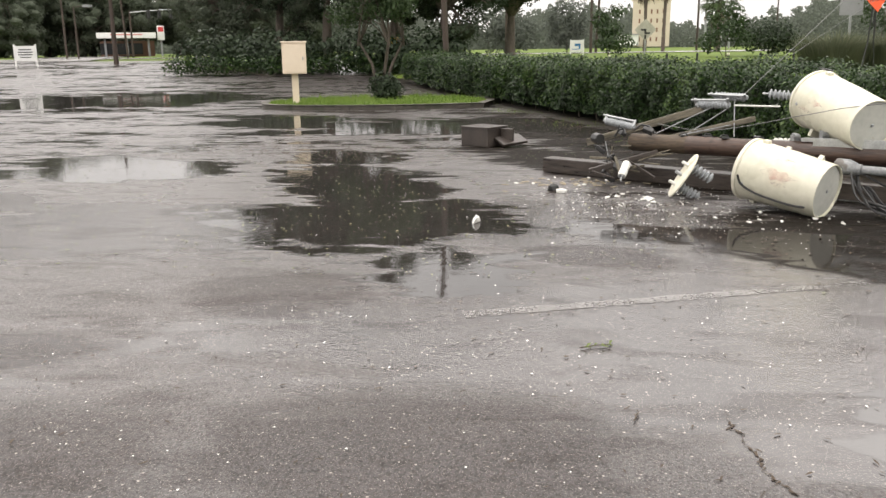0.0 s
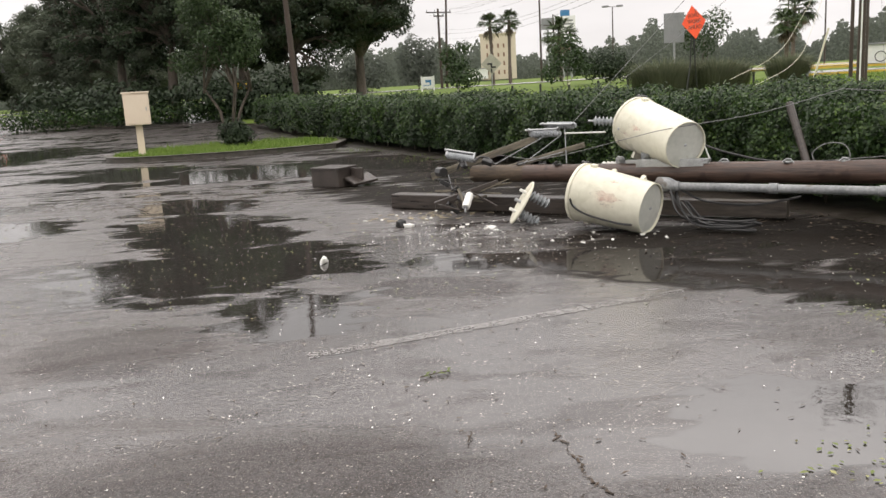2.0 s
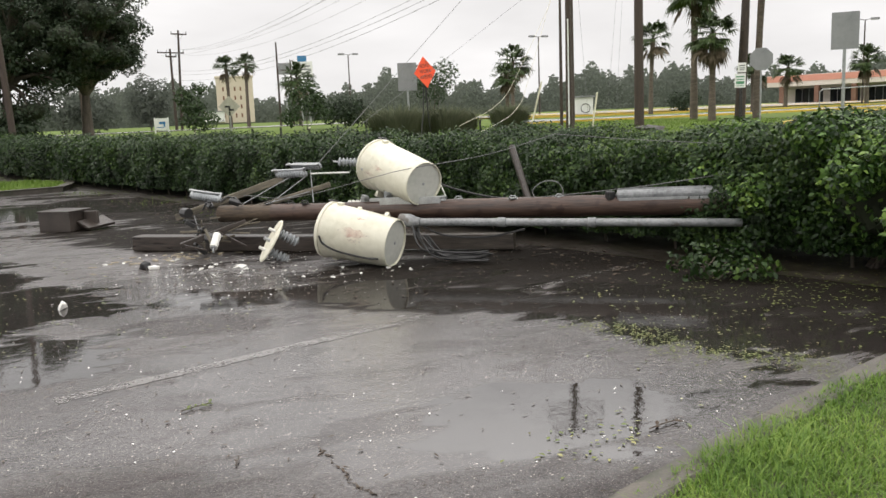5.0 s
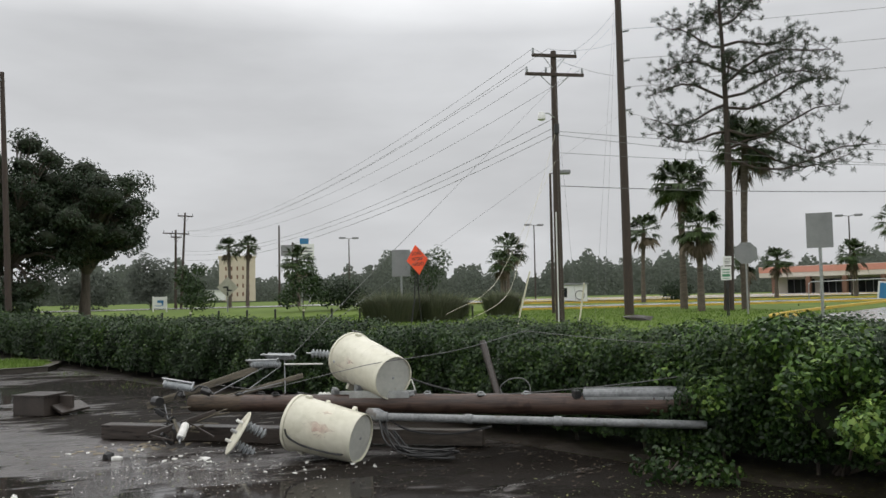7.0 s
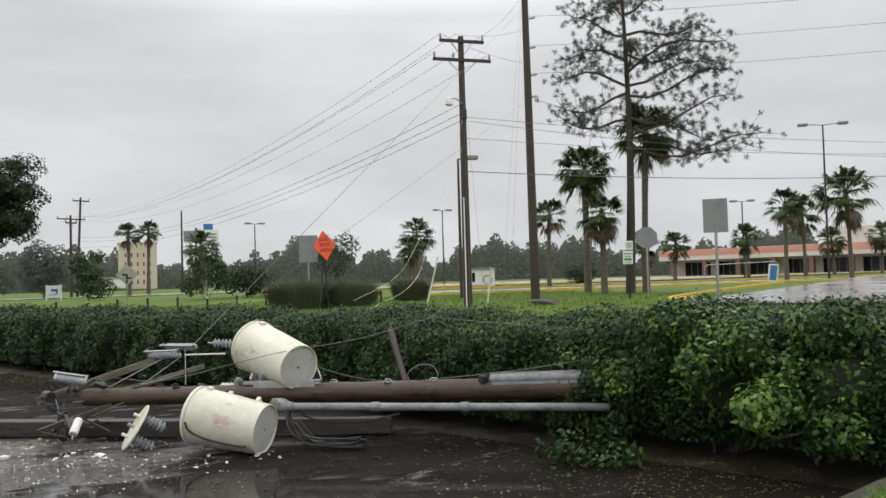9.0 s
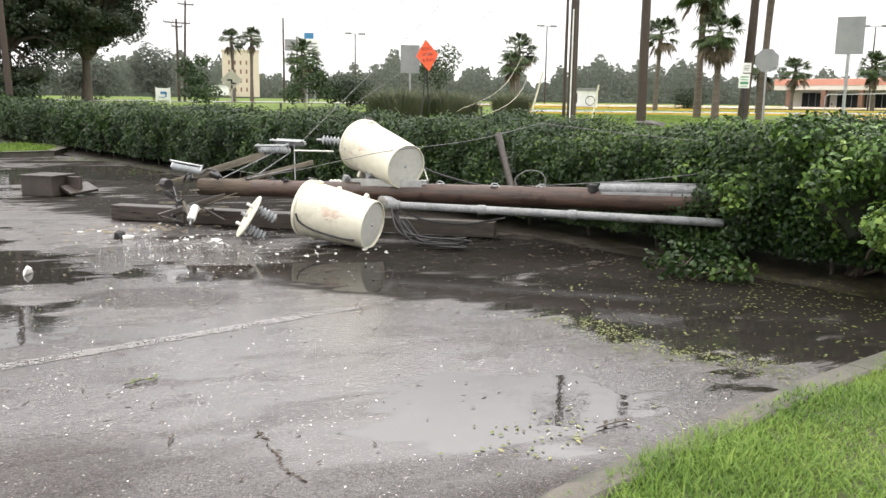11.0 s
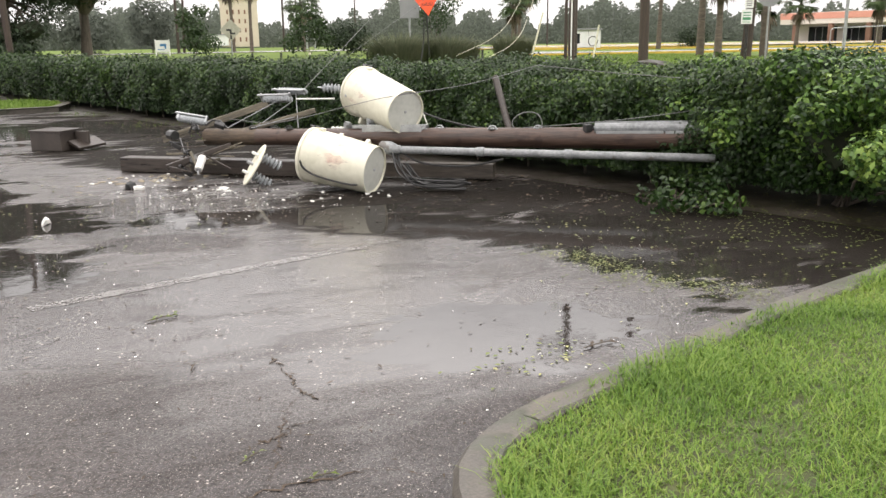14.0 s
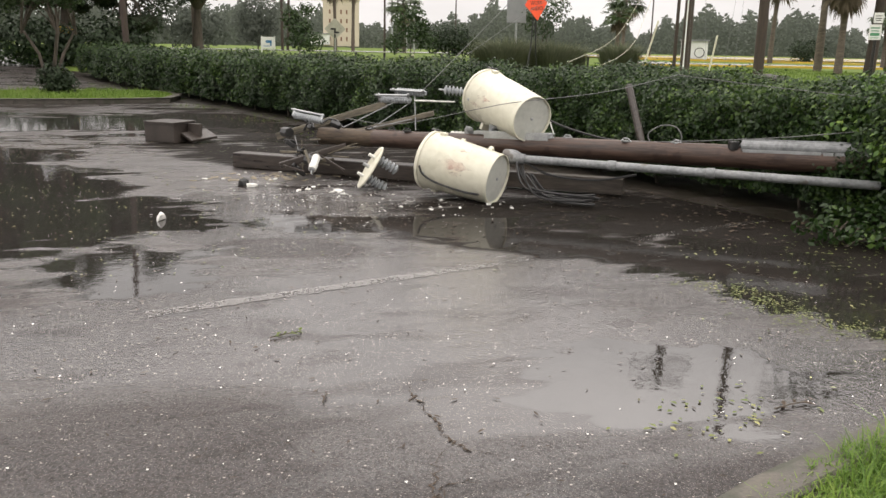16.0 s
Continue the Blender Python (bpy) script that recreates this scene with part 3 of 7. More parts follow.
NOSE = [(7.6, -2.2), (4.5, -1.5), (2.7, -0.55), (1.86, 0.25), (1.49, 0.82), (1.395, 1.15), (1.435, 1.50), (1.59, 1.82), (1.95, 2.09), (2.55, 2.32), (3.3, 2.58), (4.25, 2.89), (5.65, 3.26), (7.4, 3.66)]
kerb, nose_line = kerb_line("island_kerb", NOSE, 0.20, 0.15, M_KERB, "weathered grey concrete kerb round the grass island")
inner = nose_line[:, :2]


def inside(poly, x, y):
    odd = np.zeros(np.shape(x), bool)
    px, py = poly[:, 0], poly[:, 1]
    qx, qy = np.roll(px, -1), np.roll(py, -1)
    for a, b, c, d in zip(px, py, qx, qy):
        if b != d:
            odd ^= ((b > y) != (d > y)) & (x < (c - a) * (y - b) / (d - b) + a)
    return odd


def bed(name, outline, height, material, label, shrink=0.14):
    """A filled raised bed within an outline, slightly domed."""
    c = outline.mean(0)
    bm = bmesh.new()
    rings = []
    for k in (1.0, 0.93, 0.8, 0.6, 0.35, 0.1):
        ring = []
        for p in outline[::2]:
            away = p - c
            q = c + away * (k - shrink / max(np.linalg.norm(away), 0.2))
            ring.append(bm.verts.new((q[0], q[1], gz(*q) + height + 0.015 * (1 - k * k))))
        rings.append(ring)
    for a, b in zip(rings, rings[1:]):
        for j in range(len(a)):
            bm.faces.new((a[j], a[(j + 1) % len(a)], b[(j + 1) % len(a)], b[j]))
    bm.faces.new(rings[-1])
    bmesh.ops.recalc_face_normals(bm, faces=bm.faces)
    ob = part(name, bm, material, smooth=True)
    return tagged(ob, label, "grass bed", kind="structure")


bed("island_turf", inner, 0.12, M_THATCH, "damp thatch and soil under the island grass", 0.1)
ISLE = [(-0.6, 24.9), (-3.3, 24.2), (-6.4, 24.4), (-7.45, 25.6), (-7.1, 27.4), (-4.5, 28.9), (-1.4, 28.6), (-0.4, 27.0), (-0.6, 24.9)]
kerb2, isle_line = kerb_line("far_island_kerb", ISLE[::-1], -0.16, 0.15, M_KERB, "dark wet concrete kerb round the planted island", step=1.3)
bed("far_island_turf", isle_line, 0.13, M_GRASSGROUND, "mown grass on the planted island", 0.1)


def grass(name, n, area, keep, length, width, base_z, material, label, lean=0.35):
    """Single blades, each a bent strip."""
    rng = np.random.default_rng(11)
    x = rng.uniform(area[0], area[1], n)
    y = rng.uniform(area[2], area[3], n)
    ok = keep(x, y)
    x, y = x[ok], y[ok]
    m = len(x)
    z = ground_z(x, y) + base_z
    a = rng.uniform(0, 2 * np.pi, m)
    h = length * rng.uniform(0.5, 1.25, m) * (0.75 + 0.5 * rng.random(m))
    patch = 0.75 + 0.5 * np.sin(x * 3.1 + 1.3 * np.sin(y * 2.3)) * np.sin(y * 3.7)
    h *= np.clip(patch, 0.55, 1.25)
    h *= np.where(rng.random(m) > 0.97, 1.7, 1.0)
    tip = np.stack([np.cos(a), np.sin(a), np.zeros(m)], 1) * (h * lean * rng.uniform(0.2, 2.2, m))[:, None]
    side = np.stack([-np.sin(a), np.cos(a), np.zeros(m)], 1) * (width * rng.uniform(0.6, 1.3, m))[:, None]
    root = np.stack([x, y, z], 1)
    mid = root + tip * 0.35 + np.stack([0 * h, 0 * h, h * 0.6], 1)
    end = root + tip + np.stack([0 * h, 0 * h, h * 0.95], 1)
    v = np.stack([root - side, root + side, mid + side * 0.8, mid - side * 0.8, end], 1).reshape(-1, 3)
    b = np.arange(m)[:, None] * 5
    f = np.concatenate([b + [0, 1, 2], b + [0, 2, 3], b + [3, 2, 4]])
    ob = raw(name, v, f, material)
    return tagged(ob, label, "grass", kind="stuff")


def tufty(x, y):
    """Uneven turf: lows are thin spots between the tufts."""
    return 0.40 * np.sin(x * 9.1 + 2.0 * np.sin(y * 5.3)) * np.sin(y * 8.3 + 1.7 * np.sin(x * 4.1)) + 0.45 * np.sin(x * 23.0 + 2.5 * np.sin(y * 13.1)) * np.sin(y * 21.0 + 2.1 * np.sin(x * 17.3)) + 0.22 * np.sin(x * 61.0 + 3 * np.sin(y * 37.0)) * np.sin(y * 57.0)


shrunk = inner.mean(0) + (inner - inner.mean(0)) * 0.91
grass("grass", 270000, (1.3, 7.2, -1.5, 3.8), lambda x, y: inside(shrunk, x, y) & (tufty(x, y) > -0.62), 0.054, 0.0029, 0.125, L_GRASS, "lush bright green grass blades on the kerbed island", 0.85)
isl_c = isle_line.mean(0)
isl_s = isl_c + (isle_line - isl_c) * 0.93
grass("island_grass", 9000, (-7.4, -0.4, 24.2, 29.0), lambda x, y: inside(isl_s, x, y), 0.12, 0.010, 0.13, L_LAWN, "short grass on the planted island")
grass("lawn_grass", 60000, (2, 34, 14, 48), lambda x, y: (x > hedge_x(y) + 2.2) & (np.hypot(x, y) > 14) & (np.hypot(x - 44, y - 28) > 9), 0.10, 0.012, -0.03, L_LAWN, "uneven lawn grass behind the hedge")
grass("verge_grass", 5000, (-4, 4, 13, 36), lambda x, y: (x > hedge_x(y) - 1.6) & (x < hedge_x(y) - 0.1) & (np.sin(y * 1.7) > 0.1), 0.07, 0.006, 0.01, L_LAWN, "thin weeds along the edge of the asphalt")


# ---- hedge ----
def hedge_leaves(n, y0, y1, size, rng):
    """Leaves over the face and top of the clipped hedge between two places along it."""
    y = rng.uniform(y0, y1, n)
    q = rng.uniform(0, 1, n)
    lump = 0.09 * np.sin(y * 2.1 + 4 * q) + 0.07 * np.sin(y * 4.7 + 1.0 - 9 * q) + 0.06 * np.sin(y * 9.1 + 14 * q) + rng.normal(0, 0.05, n)
    height = 1.36 + 0.05 * np.sin(y * 1.3) + 0.05 * np.sin(y * 3.9 + 2) + rng.normal(0, 0.05, n) + 0.10 * smooth_step(9, 5, y)
    face = q < 0.55
    front = height - 0.11
    u = np.where(face, -lump - 0.1 * np.sin(q / 0.55 * 3.0) + rng.exponential(0.10, n) - 0.03, rng.uniform(0, 1.7, n))
    z = np.where(face, 0.16 + (front - 0.16) * (q / 0.55), front + 0.12 * smooth_step(0.1, 1.5, u) - 0.14 * np.exp(-u / 0.18) - rng.exponential(0.06, n))
    aim = np.where(face[:, None], np.array([-0.9, -0.3, 0.45]), np.array([-0.2, -0.1, 1.0]))
    x = hedge_x(y) + u
    return np.stack([x, y, z + ground_z(x, y)], 1), aim


def joined_leaves(name, sets, material, parent=None):
    vs, fs, k = [], [], 0
    for v, f in sets:
        vs.append(v), fs.append(f + k)
        k += len(v)
    return raw(name, np.concatenate(vs), np.concatenate(fs), material, parent)


hedge = thing("hedge", pose(0, 0, 0), "long clipped evergreen hedge along the car park edge", "hedge")
rng = np.random.default_rng(21)
sets = []
for n, a, b, size in ((80000, 3.2, 12.5, 0.060), (46000, 12.5, 22, 0.070), (36000, 22, 40, 0.095)):
    p, aim = hedge_leaves(n, a, b, size, rng)
    sets.append(leaf_mesh(p, size, rng, aim, 0.55, 0.75))
foliage = joined_leaves("foliage", sets, L_HEDGE, hedge)
tagged(foliage, "small glossy green leaves", kind="stuff")
# opaque core, near-black to stand for the shade between the leaves
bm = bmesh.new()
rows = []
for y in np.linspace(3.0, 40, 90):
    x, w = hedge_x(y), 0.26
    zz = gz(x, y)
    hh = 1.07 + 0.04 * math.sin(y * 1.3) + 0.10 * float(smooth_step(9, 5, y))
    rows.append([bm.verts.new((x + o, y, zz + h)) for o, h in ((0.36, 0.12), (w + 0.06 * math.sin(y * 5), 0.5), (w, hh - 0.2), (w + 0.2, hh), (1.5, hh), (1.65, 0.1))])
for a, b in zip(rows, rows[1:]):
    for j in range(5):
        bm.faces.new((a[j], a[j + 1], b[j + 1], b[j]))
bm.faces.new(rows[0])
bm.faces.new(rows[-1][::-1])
part("shade_core", bm, surface("dark_foliage_shade", (0.010, 0.014, 0.006), (0.022, 0.030, 0.011), 6, (0.8, 0.95), bump=0.9, fine=40), hedge)
for k, y in enumerate(np.linspace(3.6, 36, 34)):
    bm = bmesh.new()
    x = hedge_x(y) + 0.25
    tube(bm, [(x, y, gz(x, y) - 0.03), (x + 0.03 * math.sin(k), y + 0.03, gz(x, y) + 0.2), (x + 0.05, y, gz(x, y) + 0.5)], [0.022, 0.018, 0.012], 6)
    part("stem", bm, M_BARK, hedge)


def blob_points(n, blobs, rng, shell=0.55):
    """Points in the outer shells of ellipsoids, in proportion to their size."""
    B = np.array(blobs, float)
    wgt = (B[:, 3] * B[:, 4] * B[:, 5]) ** (2 / 3)
    k = rng.choice(len(B), n, p=wgt / wgt.sum())
    d = unit(rng.normal(size=(n, 3)))
    r = shell + (1 - shell) * rng.random(n) ** 0.6
    r *= 1 + 0.16 * np.sin(d[:, 0] * 7 + k) * np.sin(d[:, 2] * 6 + 2 * k)
    p = B[k, :3] + d * B[k, 3:6] * r[:, None]
    return p, d


def shrub(name, m, blobs, n, size, material, label, stems=5, category="bush", aspect=0.55):
    top = thing(name, m, label, category)
    rng = np.random.default_rng(len(bpy.data.objects))
    p, d = blob_points(n, blobs, rng, 0.35)
    p[:, 2] = np.maximum(p[:, 2], 0.02)
    v, f = leaf_mesh(p, size, rng, d + np.array([0, 0, 0.4]), aspect, 0.9)
    tagged(raw("foliage", v, f, material, top), kind="stuff")
    for k in range(stems):
        c = blobs[k % len(blobs)]
        bm = bmesh.new()
        a = k * 2.4
        tube(bm, [(0.08 * math.cos(a), 0.08 * math.sin(a), -0.05), (c[0] * 0.4, c[1] * 0.4, c[2] * 0.5), (c[0] + 0.3 * c[3] * math.cos(a), c[1] + 0.3 * c[4] * math.sin(a), c[2] + 0.2 * c[5])], [0.022, 0.015, 0.007], 6)
        part("stem", bm, M_BARK, top)
    return top


# solid blobs that close a crown; M_SHADE puts inner shade into their colour
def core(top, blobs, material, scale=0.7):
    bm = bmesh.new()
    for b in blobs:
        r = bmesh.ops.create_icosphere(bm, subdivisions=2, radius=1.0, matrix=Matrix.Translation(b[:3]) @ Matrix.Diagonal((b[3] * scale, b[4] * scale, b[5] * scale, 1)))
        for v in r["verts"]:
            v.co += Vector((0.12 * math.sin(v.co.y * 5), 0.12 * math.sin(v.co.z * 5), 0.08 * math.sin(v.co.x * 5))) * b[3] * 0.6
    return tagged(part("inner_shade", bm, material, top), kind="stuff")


M_SHADE = bpy.data.materials["dark_foliage_shade"]
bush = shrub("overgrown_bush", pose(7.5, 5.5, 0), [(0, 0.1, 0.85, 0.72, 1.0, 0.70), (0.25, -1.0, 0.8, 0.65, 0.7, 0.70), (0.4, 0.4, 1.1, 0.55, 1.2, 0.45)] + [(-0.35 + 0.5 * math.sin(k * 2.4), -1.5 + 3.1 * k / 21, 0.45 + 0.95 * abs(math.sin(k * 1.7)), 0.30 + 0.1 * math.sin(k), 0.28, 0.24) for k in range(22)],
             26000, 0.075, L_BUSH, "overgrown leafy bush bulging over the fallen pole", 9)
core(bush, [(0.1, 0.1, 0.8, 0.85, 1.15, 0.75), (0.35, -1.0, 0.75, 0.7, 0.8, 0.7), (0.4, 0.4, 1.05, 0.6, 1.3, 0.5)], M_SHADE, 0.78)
shrub("broken_branch", pose(5.75, 5.95, 0), [(0, 0, 0.17, 0.42, 0.30, 0.20), (0.45, 0.0, 0.14, 0.30, 0.3, 0.16), (0.3, -0.35, 0.12, 0.3, 0.25, 0.12)], 650, 0.075, L_HEDGE, "fallen leafy branch lying on the wet ground", 4, "branch")

# ---- the fallen pole and its gear ----
POLE_A, POLE_B = Vector((1.74, 10.90, 0.51)), Vector((8.3, 5.40, 0.66))
PU = (POLE_B - POLE_A).normalized()
PN = Vector((-PU.y, PU.x, 0)).normalized() * -1.0


def on_pole(s, off=0.0, up=0.0):
    """A point s metres from the pole's top end, off metres towards the open car park and up above the axis."""
    return POLE_A + PU * s + PN * off + Vector((0, 0, up))


def bar(name, a, b, w, h, material, parent, bevel=0.008, label="", roll=0.0):
    """A squared length of timber or steel from a to b."""
    a, b = Vector(a), Vector(b)
    x = (b - a).normalized()
    y = Vector((0, 0, 1)).cross(x).normalized()
    z = x.cross(y)
    m = Matrix((x, y, z)).transposed().to_4x4()
    m.translation = (a + b) / 2
    bm = bmesh.new()
    box(bm, (0, 0, 0), ((b - a).length, w, h), bevel)
    ob = part(name, bm, material, parent, label)
    ob.matrix_basis = m @ pose(0, 0, 0, roll)
    return ob


def rod(name, a, b, r, material, parent, n=10, label=""):
    m, length = along(a, b)
    bm = bmesh.new()
    lathe(bm, [(r * 0.92, 0), (r, r * 0.15), (r, length - r * 0.15), (r * 0.92, length)], n)
    ob = part(name, bm, material, parent, label, smooth=False)
    ob.matrix_basis = parent.matrix_basis.inverted() @ m
    return ob


def cable(name, pts, r, material, parent=None, label="", category="", sag=0.0, n=20, sides=6):
    """A smooth cable through points; between two points it may sag."""
    P = [np.array(p, float) for p in pts]
    if len(P) == 2:
        line = [P[0] + (P[1] - P[0]) * u - np.array([0, 0, sag * 4 * u * (1 - u)]) for u in np.linspace(0, 1, n)]
    else:
        P = [2 * P[0] - P[1]] + P + [2 * P[-1] - P[-2]]
        line = []
        for p0, p1, p2, p3 in zip(P, P[1:], P[2:], P[3:]):
            for u in np.linspace(0, 1, 7, endpoint=False):
                line.append(0.5 * (2 * p1 + (p2 - p0) * u + (2 * p0 - 5 * p1 + 4 * p2 - p3) * u * u + (3 * p1 - p0 - 3 * p2 + p3) * u ** 3))
        line.append(P[-2])
    bm = bmesh.new()
    tube(bm, line, r, sides)
    ob = part(name, bm, material, parent, smooth=True)
    return tagged(ob, label, category)


fallen = thing("fallen_utility_pole", pose(0, 0, 0), "snapped brown wooden utility pole lying on the wet car park", "utility pole")
m, length = along(POLE_A, POLE_B)
bm = bmesh.new()
prof = [(0.085, 0.0), (0.108, 0.02)] + [(0.108 + 0.027 * k / 30 + 0.0025 * math.sin(k * 2.3), 0.02 + (length - 0.02) * k / 30) for k in range(1, 31)]
lathe(bm, prof, 22)
shaft = part("shaft", bm, M_POLE, fallen, smooth=True)
shaft.matrix_basis = m
bm = bmesh.new()
lathe(bm, [(0.08, -0.006), (0.1105, 0.015), (0.1125, 0.5), (0.1118, 0.78), (0.1095, 0.9)], 22)
ob = part("weathered_top", bm, M_POLETOP, fallen, "mossy, splintered pole top", smooth=True)
ob.matrix_basis = m
for s, o in ((0.75, 0.02), (1.05, -0.02), (1.3, 0.05), (3.15, 0.05), (3.35, -0.02), (4.05, 0.06), (4.6, 0.02), (5.3, 0.05)):
    bm = bmesh.new()
    p = on_pole(s, o, 0.115)
    box(bm, p, (0.07, 0.05, 0.02), 0.004, None)
    tube(bm, [p + Vector((-0.05, 0.02, 0.0)), p + Vector((-0.02, 0, 0.035)), p + Vector((0.03, 0, 0.03)), p + Vector((0.05, -0.03, -0.01))], 0.008, 6)
    part("bolt_clip", bm, M_GALV if s > 2 else M_BLACK, fallen)
# metal riser guard on the upper side and the service conduit on the open side
m, length = along(on_pole(5.28, 0.06, 0.12), on_pole(7.6, 0.06, 0.135))
bm = bmesh.new()
rows = []
for z in (0.0, length):
    rows.append([bm.verts.new((0.055 * math.cos(a) * 1.1, 0.055 * math.sin(a), z)) for a in np.linspace(-0.2, math.pi + 0.2, 10)] + [bm.verts.new((-0.085, -0.012, z)), bm.verts.new((0.085, -0.012, z))])
for j in range(11):
    bm.faces.new((rows[0][j], rows[0][j + 1], rows[1][j + 1], rows[1][j]))
bm.faces.new(rows[0][::-1])
bm.faces.new(rows[1])
ob = part("riser_guard", bm, M_PVC, fallen, "pale galvanised U-shaped cable guard")
ob.matrix_basis = m @ pose(0, 0, 0, 0, 0, 70)
for k in range(3):
    bar("guard_flange", on_pole(5.3 + 0.78 * k, 0.10, 0.075), on_pole(6.06 + 0.78 * k, 0.10, 0.08), 0.02, 0.035, M_GALV, fallen, 0.003)
bm = bmesh.new()
box(bm, on_pole(5.2, 0.07, 0.12), (0.09, 0.09, 0.10), 0.015)
part("guard_cap", bm, M_BLACK, fallen)
c0, c1, c2 = Vector((3.72, 8.72, 0.455)), Vector((4.60, 8.20, 0.465)), Vector((6.68, 6.47, 0.43))
m, length = along(c0, c2)
bm = bmesh.new()
lathe(bm, [(0.040, 0), (0.046, 0.01), (0.046, length - 0.01), (0.040, length)], 18)
conduit = part("conduit", bm, M_PVC, fallen, "long grey plastic conduit with worn markings", smooth=True)
conduit.matrix_basis = m
for s, lab in ((0.02, "head"), (1.06, "coupling"), (2.1, "band")):
    bm = bmesh.new()
    lathe(bm, [(0.047, -0.05), (0.057, -0.045), (0.057, 0.045), (0.047, 0.05)], 18)
    ob = part("coupling", bm, M_PVC, conduit, smooth=True)
    ob.matrix_basis = pose(0, 0, s)
bm = bmesh.new()
lathe(bm, [(0.02, -0.22), (0.06, -0.2), (0.085, -0.08), (0.07, 0.0), (0.055, 0.03)], 16)
ob = part("weather_head", bm, M_PVC, fallen, "grey moulded service head", smooth=True)
ob.matrix_basis = m @ pose(0, 0, 0, 12, -8, 0)
# mounting plate, arms, braces
bar("mounting_plate", on_pole(2.35, 0.075, 0.10), on_pole(3.15, 0.075, 0.10), 0.02, 0.13, M_GALV, fallen, 0.004, "grey steel mounting plate", 0)
bar("mounting_channel", on_pole(2.2, 0.0, 0.135), on_pole(3.2, 0.0, 0.14), 0.10, 0.04, M_GALV, fallen, 0.004)
for s, up, h in ((2.42, 0.16, 0.16), (2.62, 0.17, 0.12), (2.1, 0.13, 0.10)):
    bm = bmesh.new()
    box(bm, on_pole(s, -0.05, up), (0.10, 0.09, h), 0.02)
    box(bm, on_pole(s + 0.02, 0.0, up + 0.05), (0.05, 0.13, 0.04), 0.008)
    part("bracket", bm, M_GALV, fallen)
bar("crossarm", (1.22, 11.42, 0.45), (2.62, 10.86, 0.93), 0.09, 0.095, M_ARM, fallen, 0.012, "splintered grey crossarm tilted up from the pole")
bar("crossarm", (2.15, 10.85, 0.55), (3.16, 10.42, 0.84), 0.06, 0.07, M_ARM, fallen, 0.012, "broken grey timber arm")
bar("crossarm", (1.18, 10.62, 0.16), (2.02, 10.50, 0.42), 0.075, 0.08, M_DARKTIMBER, fallen, 0.012, "dark splintered lower arm")
for k in range(7):
    a = Vector((1.55 + 0.07 * k, 10.60 - 0.02 * k, 0.22 + 0.03 * k))
    bar("splinter", a, a + Vector((0.30 + 0.05 * math.sin(k * 2), -0.10 + 0.06 * math.cos(k * 3), 0.10 + 0.05 * math.sin(k))), 0.022, 0.014, M_ARM, fallen, 0.003)
for a, b in (((1.95, 10.72, 0.60), (2.75, 10.75, 0.98)), ((2.35, 10.66, 0.60), (2.95, 10.85, 0.95)), ((2.9, 10.35, 0.62), (2.98, 10.75, 1.08)), ((2.25, 10.55, 0.62), (3.0, 10.50, 0.78)), ((1.40, 10.85, 0.52), (1.46, 10.72, 0.2))):
    rod("brace", a, b, 0.007, M_ALU, fallen, 6)
rod("crossarm_bolt", (1.30, 11.25, 0.53), (1.36, 11.10, 0.53), 0.07, M_BLACK, fallen, 8)
rod("crossarm_bolt", (1.52, 10.55, 0.25), (1.60, 10.42, 0.22), 0.075, M_BLACK, fallen, 8)
rng = np.random.default_rng(8)
for k in range(16):
    a = Vector((1.15 + rng.uniform(0, 0.75), 10.75 + rng.uniform(-0.35, 0.35), rng.uniform(0.12, 0.5)))
    d = Vector((rng.normal(0.5, 0.4), rng.normal(-0.35, 0.3), rng.normal(0, 0.25))).normalized()
    bar("splinter", a, a + d * rng.uniform(0.18, 0.5), rng.uniform(0.015, 0.04), rng.uniform(0.01, 0.03), M_ARM if k % 3 else M_DARKTIMBER, fallen, 0.003)
for k, (x, y, z) in enumerate(((1.35, 10.95, 0.40), (1.48, 10.78, 0.30), (1.62, 10.9, 0.62), (1.9, 10.6, 0.68), (1.42, 10.5, 0.10))):
    bm = bmesh.new()
    box(bm, (0, 0, 0), (0.14, 0.07, 0.06), 0.012)
    tube(bm, [(-0.1, 0, 0), (0.02, 0.02, 0.06), (0.12, 0.03, 0.02), (0.16, 0, -0.08)], 0.016, 6)
    ob = part("hardware_clamp", bm, M_BLACK, fallen, "rusted dark clamp")
    ob.matrix_basis = pose(x, y, z, 20 * k, 35 - 18 * k, 50 * k)
# the timber under the pole
timber = thing("fallen_beam", pose(0, 0, 0), "long dark soaked timber beam lying under the pole", "beam")
bar("beam", (0.70, 11.78, 0.105), (3.0, 10.06, 0.105), 0.24, 0.20, M_DARKTIMBER, timber, 0.012)
bar("beam_end", (3.01, 10.05, 0.115), (5.0, 8.6, 0.125), 0.16, 0.19, surface("pale_wet_timber", (0.040, 0.033, 0.027), (0.10, 0.083, 0.068), 3, (0.3, 0.5), bump=0.5, fine=7, stretch=(1.2, 10, 10)), timber, 0.012, "paler wet half of the beam")


